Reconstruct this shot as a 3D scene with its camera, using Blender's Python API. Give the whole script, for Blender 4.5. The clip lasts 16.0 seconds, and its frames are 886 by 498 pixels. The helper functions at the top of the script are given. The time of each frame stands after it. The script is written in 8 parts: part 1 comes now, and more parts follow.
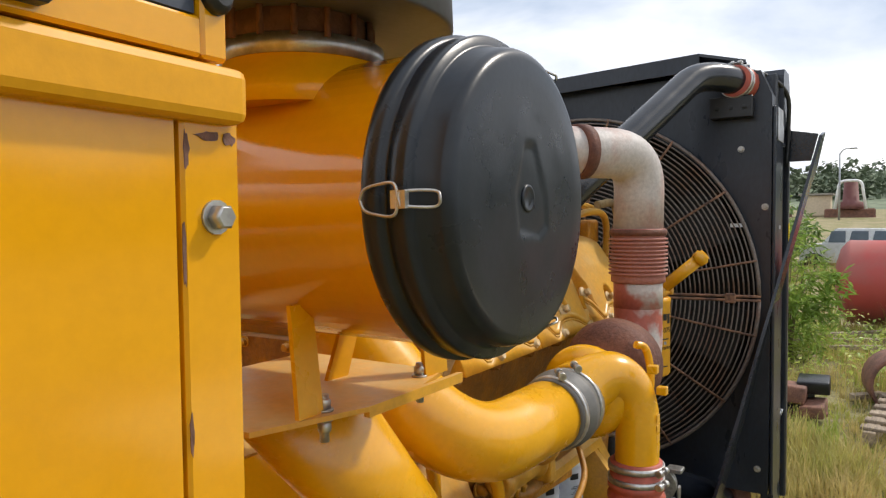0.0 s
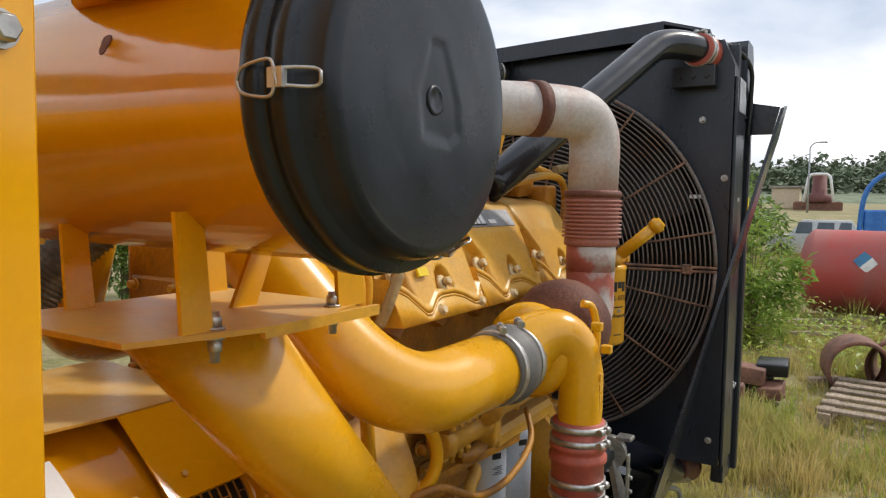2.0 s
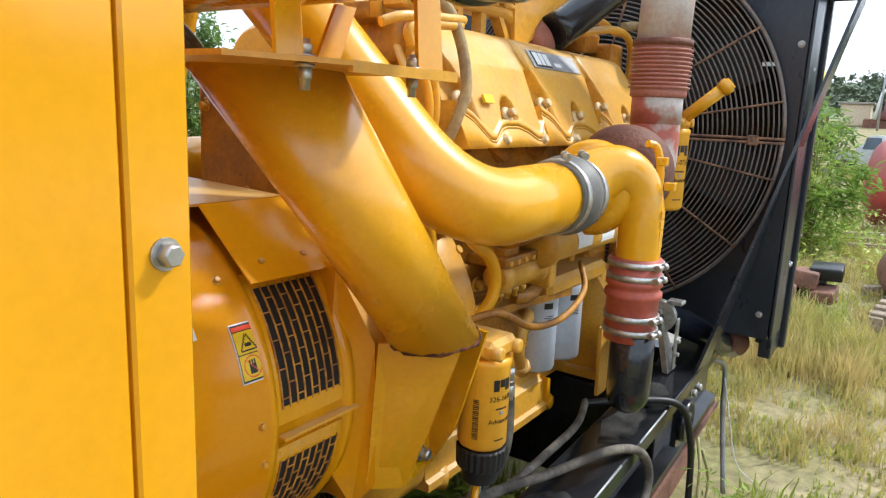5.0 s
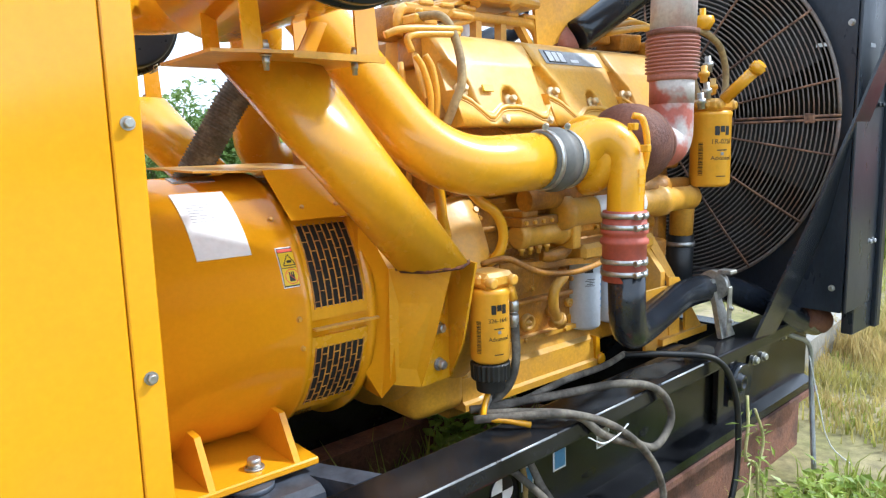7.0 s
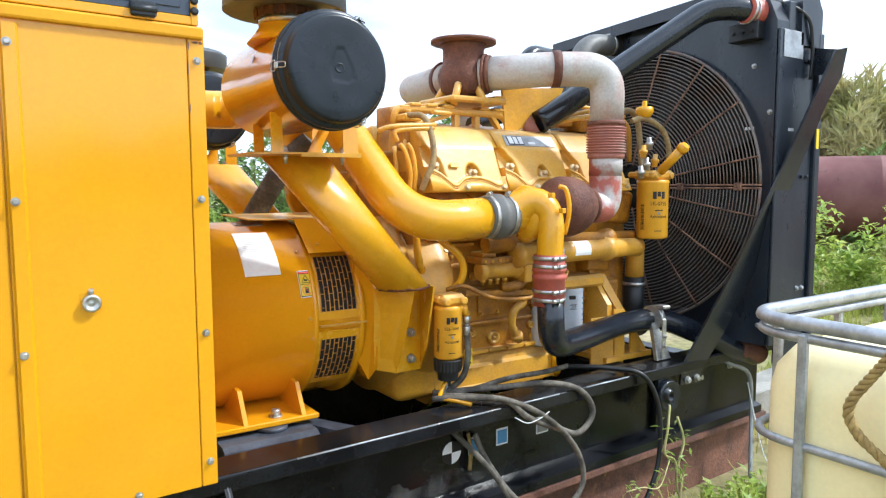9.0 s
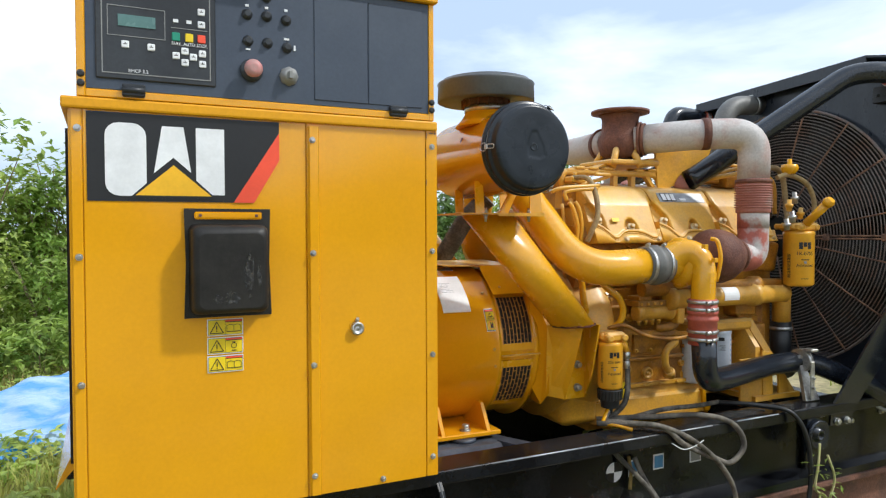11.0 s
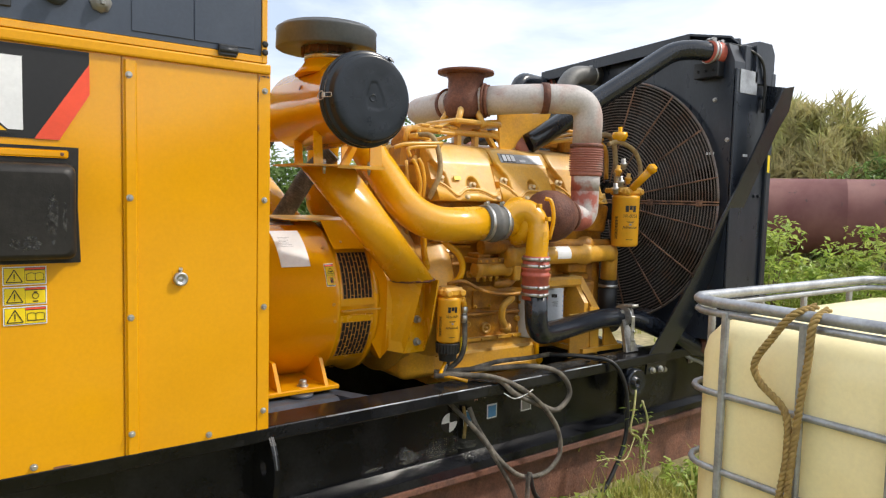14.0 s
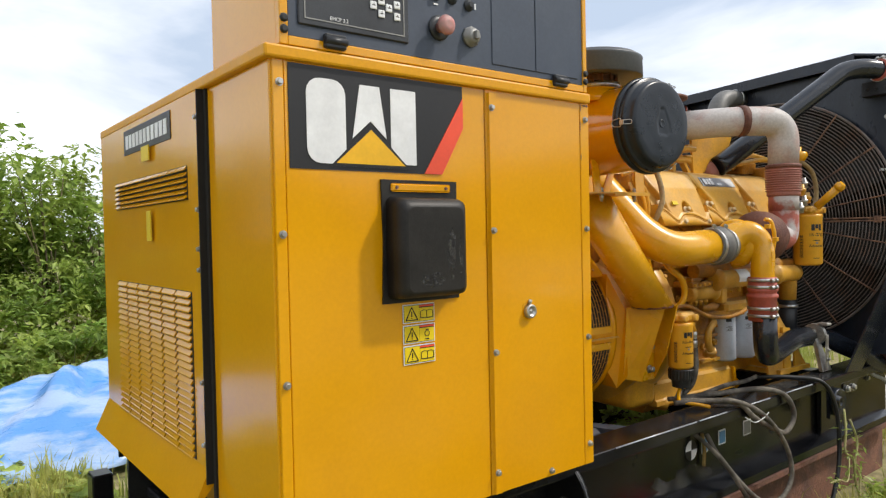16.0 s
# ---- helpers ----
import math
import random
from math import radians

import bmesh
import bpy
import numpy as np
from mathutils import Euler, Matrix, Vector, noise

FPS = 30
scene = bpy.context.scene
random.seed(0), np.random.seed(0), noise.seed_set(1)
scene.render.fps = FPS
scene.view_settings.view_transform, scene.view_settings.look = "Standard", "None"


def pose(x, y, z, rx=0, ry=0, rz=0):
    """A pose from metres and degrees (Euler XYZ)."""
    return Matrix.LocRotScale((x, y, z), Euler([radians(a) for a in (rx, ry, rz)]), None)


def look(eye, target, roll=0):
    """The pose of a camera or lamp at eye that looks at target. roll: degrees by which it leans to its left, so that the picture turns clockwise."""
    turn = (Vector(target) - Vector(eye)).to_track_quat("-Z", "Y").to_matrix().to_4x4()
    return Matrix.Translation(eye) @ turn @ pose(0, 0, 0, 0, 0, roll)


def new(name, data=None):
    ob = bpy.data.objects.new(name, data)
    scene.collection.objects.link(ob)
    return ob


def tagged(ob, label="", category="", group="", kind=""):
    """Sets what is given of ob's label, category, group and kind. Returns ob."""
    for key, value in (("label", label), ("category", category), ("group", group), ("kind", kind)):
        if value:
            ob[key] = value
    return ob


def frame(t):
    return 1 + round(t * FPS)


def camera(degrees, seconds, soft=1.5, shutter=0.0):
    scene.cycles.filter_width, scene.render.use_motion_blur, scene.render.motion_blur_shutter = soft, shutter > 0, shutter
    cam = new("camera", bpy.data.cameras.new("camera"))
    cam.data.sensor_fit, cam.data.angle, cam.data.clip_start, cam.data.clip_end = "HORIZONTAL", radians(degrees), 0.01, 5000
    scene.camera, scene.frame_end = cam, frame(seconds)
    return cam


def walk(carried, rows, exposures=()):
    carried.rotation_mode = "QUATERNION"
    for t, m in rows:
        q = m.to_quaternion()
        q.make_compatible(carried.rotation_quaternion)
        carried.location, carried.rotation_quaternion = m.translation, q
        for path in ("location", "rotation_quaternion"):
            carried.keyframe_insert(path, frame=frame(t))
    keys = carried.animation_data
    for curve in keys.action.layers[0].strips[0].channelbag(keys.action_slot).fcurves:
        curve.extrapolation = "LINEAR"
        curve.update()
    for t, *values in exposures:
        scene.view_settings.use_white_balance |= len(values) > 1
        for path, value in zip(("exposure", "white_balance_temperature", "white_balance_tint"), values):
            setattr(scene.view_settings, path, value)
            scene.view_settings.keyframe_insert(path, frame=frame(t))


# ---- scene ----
cam = camera(64.9, 16.0, soft=1.25)
PATH = [
    (0, (-0.271, -0.331, 1.918), (1.405, 0.758, 1.83), -0.6),
    (0.5, (-0.231, -0.35, 1.895), (1.473, 0.688, 1.761), 0.4),
    (1, (-0.208, -0.36, 1.885), (1.511, 0.656, 1.781), 0.4),
    (1.5, (-0.193, -0.355, 1.855), (1.512, 0.684, 1.734), 0.5),
    (2, (-0.19, -0.368, 1.839), (1.521, 0.658, 1.705), 0.9),
    (2.5, (-0.196, -0.366, 1.811), (1.51, 0.668, 1.67), 0.9),
    (3, (-0.194, -0.36, 1.775), (1.506, 0.668, 1.547), 0.7),
    (3.5, (-0.194, -0.367, 1.731), (1.447, 0.722, 1.378), 0.9),
    (4, (-0.197, -0.372, 1.706), (1.412, 0.741, 1.292), 1.2),
    (4.5, (-0.214, -0.367, 1.683), (1.447, 0.698, 1.356), 1.7),
    (5, (-0.24, -0.36, 1.654), (1.376, 0.752, 1.262), 2.5),
    (5.2, (-0.23, -0.374, 1.609), (1.337, 0.808, 1.224), 1.3),
    (7.3, (-0.337, -1.12, 1.525), (0.926, 0.407, 1.248), -1.6),
    (7.5, (-0.366, -1.203, 1.53), (0.91, 0.319, 1.294), -1.5),
    (8, (-0.385, -1.497, 1.571), (0.741, 0.142, 1.358), -1.2),
    (8.2, (-0.405, -1.583, 1.576), (0.734, 0.048, 1.377), -0.5),
    (10.3, (-0.725, -2.144, 1.629), (0.274, -0.413, 1.536), 0.0),
    (10.5, (-0.787, -2.15, 1.592), (0.225, -0.426, 1.548), -0.5),
    (11, (-0.925, -2.203, 1.635), (-0.126, -0.37, 1.582), -0.2),
    (11.5, (-0.971, -2.247, 1.659), (-0.319, -0.358, 1.728), 0.1),
    (12, (-0.957, -2.282, 1.67), (-0.312, -0.389, 1.714), 0.4),
    (12.5, (-0.936, -2.255, 1.661), (-0.09, -0.446, 1.546), 0.8),
    (13, (-0.907, -2.24, 1.614), (0.148, -0.548, 1.462), 0.9),
    (13.5, (-0.856, -2.239, 1.582), (0.249, -0.583, 1.388), 1.4),
    (14, (-0.841, -2.232, 1.589), (0.302, -0.598, 1.441), 1.4),
    (14.5, (-0.894, -2.165, 1.534), (0.005, -0.384, 1.391), 1.3),
    (15, (-1.122, -1.958, 1.535), (-0.116, -0.229, 1.582), -0.7),
    (15.5, (-1.408, -1.764, 1.543), (-0.322, -0.084, 1.563), -0.8),
    (16, (-1.722, -1.586, 1.56), (-0.557, 0.038, 1.515), -1.2),
]
EXPOSURES = [(0.0, 0.06, 6700, 12), (0.5, -0.06, 6700, 12), (2.5, -0.06, 6650, 12), (3.5, 0.42, 6300, 10), (5.0, 0.65, 6100, 9), (7.5, 0.94, 5600, 7), (8.2, 0.94, 5600, 7), (10.3, 0.32, 6100, 8), (11.1, 0.15, 6100, 8), (12.0, -0.30, 6250, 8),
             (12.5, -0.30, 6400, 10), (13.0, 0.02, 6700, 11), (13.5, 0.22, 6650, 11), (14.5, 0.28, 6600, 11), (15.2, 0.26, 6550, 10), (16.0, 0.08, 6650, 11)]
walk(cam, [(t, look(eye, target, roll)) for t, eye, target, roll in PATH], EXPOSURES)

# ---- sky, sun ----
SUN_TO = Vector((1.43, -1.0, 1.9)).normalized()
world = bpy.data.worlds.new("sky")
scene.world = world
world.use_nodes = True
wt = world.node_tree
wt.nodes.clear()
w_out = wt.nodes.new("ShaderNodeOutputWorld")
w_bg = wt.nodes.new("ShaderNodeBackground")
w_sky = wt.nodes.new("ShaderNodeTexSky")
w_sky.sky_type = "NISHITA"
w_sky.sun_disc = False
w_sky.sun_elevation = math.asin(SUN_TO.z)
w_sky.sun_rotation = math.atan2(SUN_TO.x, SUN_TO.y)
w_sky.dust_density = 3.0
w_co = wt.nodes.new("ShaderNodeTexCoord")
w_map = wt.nodes.new("ShaderNodeMapping")
w_map.inputs["Scale"].default_value = (1.0, 1.0, 2.6)
w_map.inputs["Location"].default_value = (0.35, 0.1, 0.0)
w_n = wt.nodes.new("ShaderNodeTexNoise")
w_n.inputs["Scale"].default_value = 1.9
w_n.inputs["Detail"].default_value = 7.0
w_n.inputs["Roughness"].default_value = 0.52
w_n.inputs["Distortion"].default_value = 0.35
w_ramp = wt.nodes.new("ShaderNodeValToRGB")
w_ramp.color_ramp.elements[0].position = 0.36
w_ramp.color_ramp.elements[0].color = (6.0, 7.3, 9.2, 1)
w_ramp.color_ramp.elements[1].position = 0.60
w_ramp.color_ramp.elements[1].color = (13.6, 14.0, 14.5, 1)
w_mix = wt.nodes.new("ShaderNodeMixRGB")
w_mix.inputs["Fac"].default_value = 0.86
wt.links.new(w_co.outputs["Generated"], w_map.inputs["Vector"])
wt.links.new(w_map.outputs["Vector"], w_n.inputs["Vector"])
wt.links.new(w_n.outputs["Fac"], w_ramp.inputs["Fac"])
wt.links.new(w_sky.outputs["Color"], w_mix.inputs["Color1"])
wt.links.new(w_ramp.outputs["Color"], w_mix.inputs["Color2"])
wt.links.new(w_mix.outputs["Color"], w_bg.inputs["Color"])
w_bg.inputs["Strength"].default_value = 0.10
wt.links.new(w_bg.outputs["Background"], w_out.inputs["Surface"])

sun = new("sun", bpy.data.lights.new("sun", "SUN"))
sun.data.energy = 2.5
sun.data.angle = radians(4.0)
sun.data.color = (1.0, 0.95, 0.86)
sun.matrix_world = look(SUN_TO * 30, (0, 0, 0))

# ---- materials ----
def mat(name, base, rough=0.5, metal=0.0, second=None, scale=6.0, lo=0.42, hi=0.62, grain=0.06, grain_scale=90.0,
        bump=0.0, bump_scale=60.0, coat=0.0, spots=None, spot_scale=9.0, spot_at=0.68, spec=0.5, dust=0.0, alpha_rand=0.0, stretch=(1, 1, 1), subsurface=0.0):
    """Base colour with a second colour in blotches, fine grain, and chips or rust spots with their own shape."""
    m = bpy.data.materials.new(name)
    m.use_nodes = True
    nt = m.node_tree
    n, l = nt.nodes, nt.links
    b = n["Principled BSDF"]
    geo = n.new("ShaderNodeNewGeometry")
    mp = n.new("ShaderNodeMapping")
    mp.inputs["Scale"].default_value = stretch
    l.new(geo.outputs["Position"], mp.inputs["Vector"])

    def tex(sc, detail=5.0, rg=0.6):
        t = n.new("ShaderNodeTexNoise")
        t.inputs["Scale"].default_value, t.inputs["Detail"].default_value, t.inputs["Roughness"].default_value = sc, detail, rg
        l.new(mp.outputs["Vector"], t.inputs["Vector"])
        return t

    def ramp(src, a, z):
        r = n.new("ShaderNodeMapRange")
        r.inputs["From Min"].default_value, r.inputs["From Max"].default_value = a, z
        l.new(src, r.inputs["Value"])
        return r.outputs["Result"]

    def mix(f, c1, c2, mode="MIX"):
        x = n.new("ShaderNodeMixRGB")
        x.blend_type = mode
        for sock, v in (("Fac", f), ("Color1", c1), ("Color2", c2)):
            if hasattr(v, "is_linked"):
                l.new(v, x.inputs[sock])
            else:
                x.inputs[sock].default_value = v if sock == "Fac" else (*v, 1)
        return x.outputs["Color"]

    col = mix(ramp(tex(scale).outputs["Fac"], lo, hi), base, second or tuple(c * 0.86 for c in base))
    g = ramp(tex(grain_scale, 3.0).outputs["Fac"], 0.3, 0.7)
    dark = n.new("ShaderNodeMapRange")
    dark.inputs["To Min"].default_value, dark.inputs["To Max"].default_value = 1 - grain, 1 + grain
    l.new(g, dark.inputs["Value"])
    col = mix(1.0, col, dark.outputs["Result"], "MULTIPLY")
    if alpha_rand:
        info = n.new("ShaderNodeObjectInfo")
        rr = n.new("ShaderNodeMapRange")
        rr.inputs["To Min"].default_value, rr.inputs["To Max"].default_value = 1 - alpha_rand, 1 + alpha_rand
        l.new(info.outputs["Random"], rr.inputs["Value"])
        col = mix(1.0, col, rr.outputs["Result"], "MULTIPLY")
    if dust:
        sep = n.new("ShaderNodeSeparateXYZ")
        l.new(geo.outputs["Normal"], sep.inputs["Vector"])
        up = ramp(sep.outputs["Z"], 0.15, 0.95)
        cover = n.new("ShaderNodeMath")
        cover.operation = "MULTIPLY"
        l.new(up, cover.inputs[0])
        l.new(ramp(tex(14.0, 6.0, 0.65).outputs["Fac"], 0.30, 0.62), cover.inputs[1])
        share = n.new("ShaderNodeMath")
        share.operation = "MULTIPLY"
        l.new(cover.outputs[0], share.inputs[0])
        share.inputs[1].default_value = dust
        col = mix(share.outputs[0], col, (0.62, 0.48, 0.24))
    if spots:
        s = ramp(tex(spot_scale, 9.0, 0.72).outputs["Fac"], spot_at, spot_at + 0.03)
        col = mix(s, col, spots)
    l.new(col, b.inputs["Base Color"])
    rm = n.new("ShaderNodeMapRange")
    rm.inputs["To Min"].default_value, rm.inputs["To Max"].default_value = max(0.03, rough - 0.08), min(1.0, rough + 0.12)
    l.new(tex(scale * 2.3).outputs["Fac"], rm.inputs["Value"])
    l.new(rm.outputs["Result"], b.inputs["Roughness"])
    b.inputs["Metallic"].default_value = metal
    b.inputs["Specular IOR Level"].default_value = spec
    b.inputs["Coat Weight"].default_value = coat
    b.inputs["Coat Roughness"].default_value = 0.12
    if bump:
        bp = n.new("ShaderNodeBump")
        bp.inputs["Strength"].default_value = bump
        bp.inputs["Distance"].default_value = 0.01
        l.new(tex(bump_scale, 6.0).outputs["Fac"], bp.inputs["Height"])
        l.new(bp.outputs["Normal"], b.inputs["Normal"])
    return m


def ragged(m, scale=38.0, lo=0.47, hi=0.62):
    """Breaks a stain up at its edges."""
    nt = m.node_tree
    g = nt.nodes.new("ShaderNodeNewGeometry")
    t = nt.nodes.new("ShaderNodeTexNoise")
    t.inputs["Scale"].default_value, t.inputs["Detail"].default_value, t.inputs["Roughness"].default_value = scale, 8.0, 0.7
    r = nt.nodes.new("ShaderNodeMapRange")
    r.inputs["From Min"].default_value, r.inputs["From Max"].default_value = lo, hi
    nt.links.new(g.outputs["Position"], t.inputs["Vector"])
    nt.links.new(t.outputs["Fac"], r.inputs["Value"])
    nt.links.new(r.outputs["Result"], nt.nodes["Principled BSDF"].inputs["Alpha"])
    return m


YELLOW = mat("yellow_paint", (0.76, 0.350, 0.003), 0.11, second=(0.72, 0.328, 0.004), scale=2.2, grain=0.03, coat=0.15, spec=0.5,
             bump=0.03, bump_scale=4.0, spots=(0.16, 0.05, 0.02), spot_scale=6.0, spot_at=0.80)
YLIP = mat("weathered_yellow_edge", (0.74, 0.345, 0.004), 0.42, second=(0.69, 0.32, 0.008), scale=4, grain=0.05, spec=0.3, bump=0.06, bump_scale=30,
           spots=(0.16, 0.05, 0.02), spot_scale=9.0, spot_at=0.76)
YPIPE = mat("yellow_pipe_paint", (0.73, 0.358, 0.004), 0.24, spec=0.6, second=(0.69, 0.332, 0.005), scale=5, grain=0.04, coat=0.2,
            spots=(0.20, 0.07, 0.02), spot_scale=14, spot_at=0.79)
YCAN = mat("glossy_yellow_sheet_paint", (0.74, 0.345, 0.003), 0.10, spec=0.34, second=(0.70, 0.325, 0.004), scale=4, grain=0.03, bump=0.03, bump_scale=6.0,
           spots=(0.20, 0.07, 0.02), spot_scale=14, spot_at=0.80)
BOLTD = mat("dusty_worn_bolt", (0.60, 0.46, 0.26), 0.5, second=(0.46, 0.28, 0.08), scale=40, grain=0.2)
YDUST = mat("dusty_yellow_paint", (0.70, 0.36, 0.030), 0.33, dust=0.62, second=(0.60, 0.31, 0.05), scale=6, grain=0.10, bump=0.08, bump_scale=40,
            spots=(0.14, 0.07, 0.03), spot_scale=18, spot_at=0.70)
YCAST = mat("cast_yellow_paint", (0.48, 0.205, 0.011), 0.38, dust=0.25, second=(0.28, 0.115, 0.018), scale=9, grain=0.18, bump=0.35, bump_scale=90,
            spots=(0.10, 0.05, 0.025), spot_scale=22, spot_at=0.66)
GRILLE = mat("rusty_yellow_mesh", (0.56, 0.28, 0.04), 0.6, second=(0.28, 0.12, 0.03), scale=26, grain=0.25)
YFILT = mat("filter_yellow", (0.82, 0.40, 0.02), 0.35, grain=0.03, coat=0.3)
BLACKP = mat("black_paint", (0.009, 0.012, 0.018), 0.20, spec=0.6, second=(0.016, 0.020, 0.028), scale=7, grain=0.2, bump=0.10, bump_scale=14,
             spots=(0.06, 0.055, 0.05), spot_scale=11, spot_at=0.75)
RADBLK = mat("weathered_radiator_black", (0.014, 0.019, 0.029), 0.28, spec=0.5, second=(0.023, 0.028, 0.039), scale=5, grain=0.2, bump=0.08, bump_scale=14,
             spots=(0.09, 0.08, 0.07), spot_scale=11, spot_at=0.74, stretch=(1, 1, 0.4))
SKIDB = mat("glossy_black_frame_paint", (0.006, 0.0065, 0.008), 0.18, spec=0.32, second=(0.018, 0.019, 0.022), scale=3, grain=0.2, bump=0.08, bump_scale=9,
            spots=(0.10, 0.095, 0.09), spot_scale=9, spot_at=0.74)
SCUFF = ragged(mat("chalky_scuff", (0.13, 0.128, 0.12), 0.7, second=(0.03, 0.03, 0.03), scale=14, lo=0.46, hi=0.64, grain=0.3, stretch=(1, 1, 0.4)), 11.0, 0.40, 0.85)
DULL = ragged(mat("dull_scuff", (0.07, 0.068, 0.065), 0.7, second=(0.03, 0.03, 0.03), scale=22, grain=0.3))
SLATE = mat("slate_grey_paint", (0.075, 0.088, 0.115), 0.4, second=(0.03, 0.036, 0.048), scale=8, grain=0.15)
CAPGREY = mat("faded_grey_plastic", (0.10, 0.108, 0.118), 0.42, second=(0.075, 0.082, 0.09), scale=5, grain=0.1)
BLACKW = mat("worn_black_steel", (0.009, 0.0095, 0.011), 0.3, second=(0.030, 0.029, 0.028), scale=4, lo=0.48, hi=0.72, grain=0.35, bump=0.15, bump_scale=40,
             spots=(0.14, 0.13, 0.115), spot_scale=8, spot_at=0.70)
RUBBER = mat("black_rubber", (0.009, 0.010, 0.011), 0.42, second=(0.020, 0.021, 0.023), scale=8, grain=0.15, bump=0.1, bump_scale=120,
             spots=(0.07, 0.07, 0.07), spot_scale=16, spot_at=0.72)
PLASTIC = mat("black_plastic", (0.014, 0.016, 0.020), 0.38, second=(0.03, 0.034, 0.04), scale=4, grain=0.12, bump=0.08, bump_scale=200)
HOODBLK = mat("weathered_black_plastic", (0.014, 0.013, 0.012), 0.42, spec=0.28, second=(0.026, 0.024, 0.022), scale=5, grain=0.15, bump=0.08, bump_scale=160)
CAPBLK = mat("grey_black_plastic", (0.009, 0.013, 0.019), 0.27, spec=0.38, second=(0.015, 0.020, 0.028), scale=6, grain=0.1, bump=0.025, bump_scale=60)
PANEL = mat("slate_panel", (0.042, 0.056, 0.085), 0.42, second=(0.050, 0.065, 0.095), scale=5, grain=0.08)
CABLE = mat("grey_cable", (0.085, 0.077, 0.066), 0.75, spec=0.25, second=(0.19, 0.17, 0.14), scale=16, grain=0.25)
STEEL = mat("zinc_steel", (0.55, 0.55, 0.54), 0.38, 0.85, second=(0.38, 0.37, 0.36), scale=30, grain=0.15)
GALV = mat("galvanised_tube", (0.42, 0.44, 0.47), 0.45, 0.6, second=(0.30, 0.31, 0.33), scale=14, grain=0.12)
HOSEGREY = mat("grey_silicone", (0.12, 0.12, 0.115), 0.5, second=(0.16, 0.155, 0.145), scale=14, grain=0.1)
HOSETAN = mat("dusty_tan_rubber", (0.33, 0.235, 0.105), 0.7, second=(0.22, 0.15, 0.07), scale=18, grain=0.2)
PALESTEM = mat("pale_dried_stem", (0.50, 0.43, 0.22), 0.8, second=(0.36, 0.36, 0.13), scale=16, grain=0.2)
HOSERED = mat("red_silicone", (0.46, 0.10, 0.062), 0.5, second=(0.36, 0.085, 0.06), scale=14, grain=0.1)
EXGREY = mat("burnt_pipe_grey", (0.46, 0.43, 0.41), 0.55, second=(0.40, 0.24, 0.20), scale=5, lo=0.50, hi=0.70, grain=0.12, bump=0.15, bump_scale=90,
             spots=(0.22, 0.09, 0.06), spot_scale=10, spot_at=0.72)
EXPINK = mat("burnt_pipe_red", (0.35, 0.135, 0.10), 0.6, second=(0.33, 0.24, 0.20), scale=7, lo=0.52, hi=0.66, grain=0.12, bump=0.15, bump_scale=90)
EXMOTT = mat("flaking_pipe_paint", (0.46, 0.42, 0.40), 0.5, second=(0.40, 0.11, 0.08), scale=3.2, lo=0.47, hi=0.53, grain=0.12, bump=0.12, bump_scale=60)
EXRUST = mat("rust_brown_casting", (0.165, 0.070, 0.045), 0.6, spec=0.25, second=(0.11, 0.048, 0.036), scale=12, grain=0.2, bump=0.4, bump_scale=80)
RUST = mat("rusty_iron", (0.21, 0.095, 0.062), 0.75, second=(0.12, 0.06, 0.045), scale=7, grain=0.25, bump=0.5, bump_scale=50,
           spots=(0.24, 0.12, 0.07), spot_scale=9, spot_at=0.62)
SPOKE = mat("rusty_spoke", (0.27, 0.14, 0.08), 0.7, second=(0.10, 0.055, 0.04), scale=20, grain=0.3)
GUARD = mat("rusting_guard_wire", (0.16, 0.135, 0.12), 0.5, second=(0.18, 0.10, 0.065), scale=9, lo=0.48, hi=0.66, grain=0.3)
WHITE = mat("white_vinyl", (0.82, 0.83, 0.85), 0.4, grain=0.03)
FWHITE = mat("white_filter_can", (0.62, 0.67, 0.74), 0.35, second=(0.54, 0.58, 0.64), scale=8, grain=0.05, coat=0.2)
BLACKV = mat("black_vinyl", (0.012, 0.012, 0.014), 0.4, grain=0.1)
REDV = mat("red_vinyl", (0.85, 0.085, 0.035), 0.4, grain=0.03)
YVIN = mat("yellow_vinyl", (0.85, 0.62, 0.01), 0.4, grain=0.03)
YLOGO = mat("gold_vinyl", (0.88, 0.48, 0.01), 0.4, grain=0.03)
BLUEV = mat("blue_label", (0.08, 0.26, 0.50), 0.4, grain=0.1)
LCD = mat("lcd_green_grey", (0.10, 0.20, 0.19), 0.25, grain=0.05)
GREENB = mat("green_button", (0.02, 0.28, 0.18), 0.4)
REDB = mat("faded_red_button", (0.50, 0.20, 0.19), 0.5, second=(0.42, 0.24, 0.22), scale=40)
GREYKEY = mat("grey_key_switch", (0.28, 0.28, 0.27), 0.5, 0.3)
TOTE = mat("yellowed_polyethylene", (0.93, 0.81, 0.46), 0.38, second=(0.88, 0.75, 0.40), scale=3, grain=0.03, spots=(0.2, 0.17, 0.1), spot_scale=20, spot_at=0.76)
ROPE = mat("tan_rope", (0.35, 0.24, 0.08), 0.85, second=(0.26, 0.17, 0.06), scale=60, grain=0.2)
TARPM = mat("blue_white_tarp", (0.10, 0.30, 0.68), 0.26, second=(0.34, 0.48, 0.72), scale=3.0, lo=0.42, hi=0.56, grain=0.06, bump=0.5, bump_scale=7, spots=(0.02, 0.24, 0.66), spot_scale=1.6, spot_at=0.61, stretch=(0.6, 1.8, 1.5))
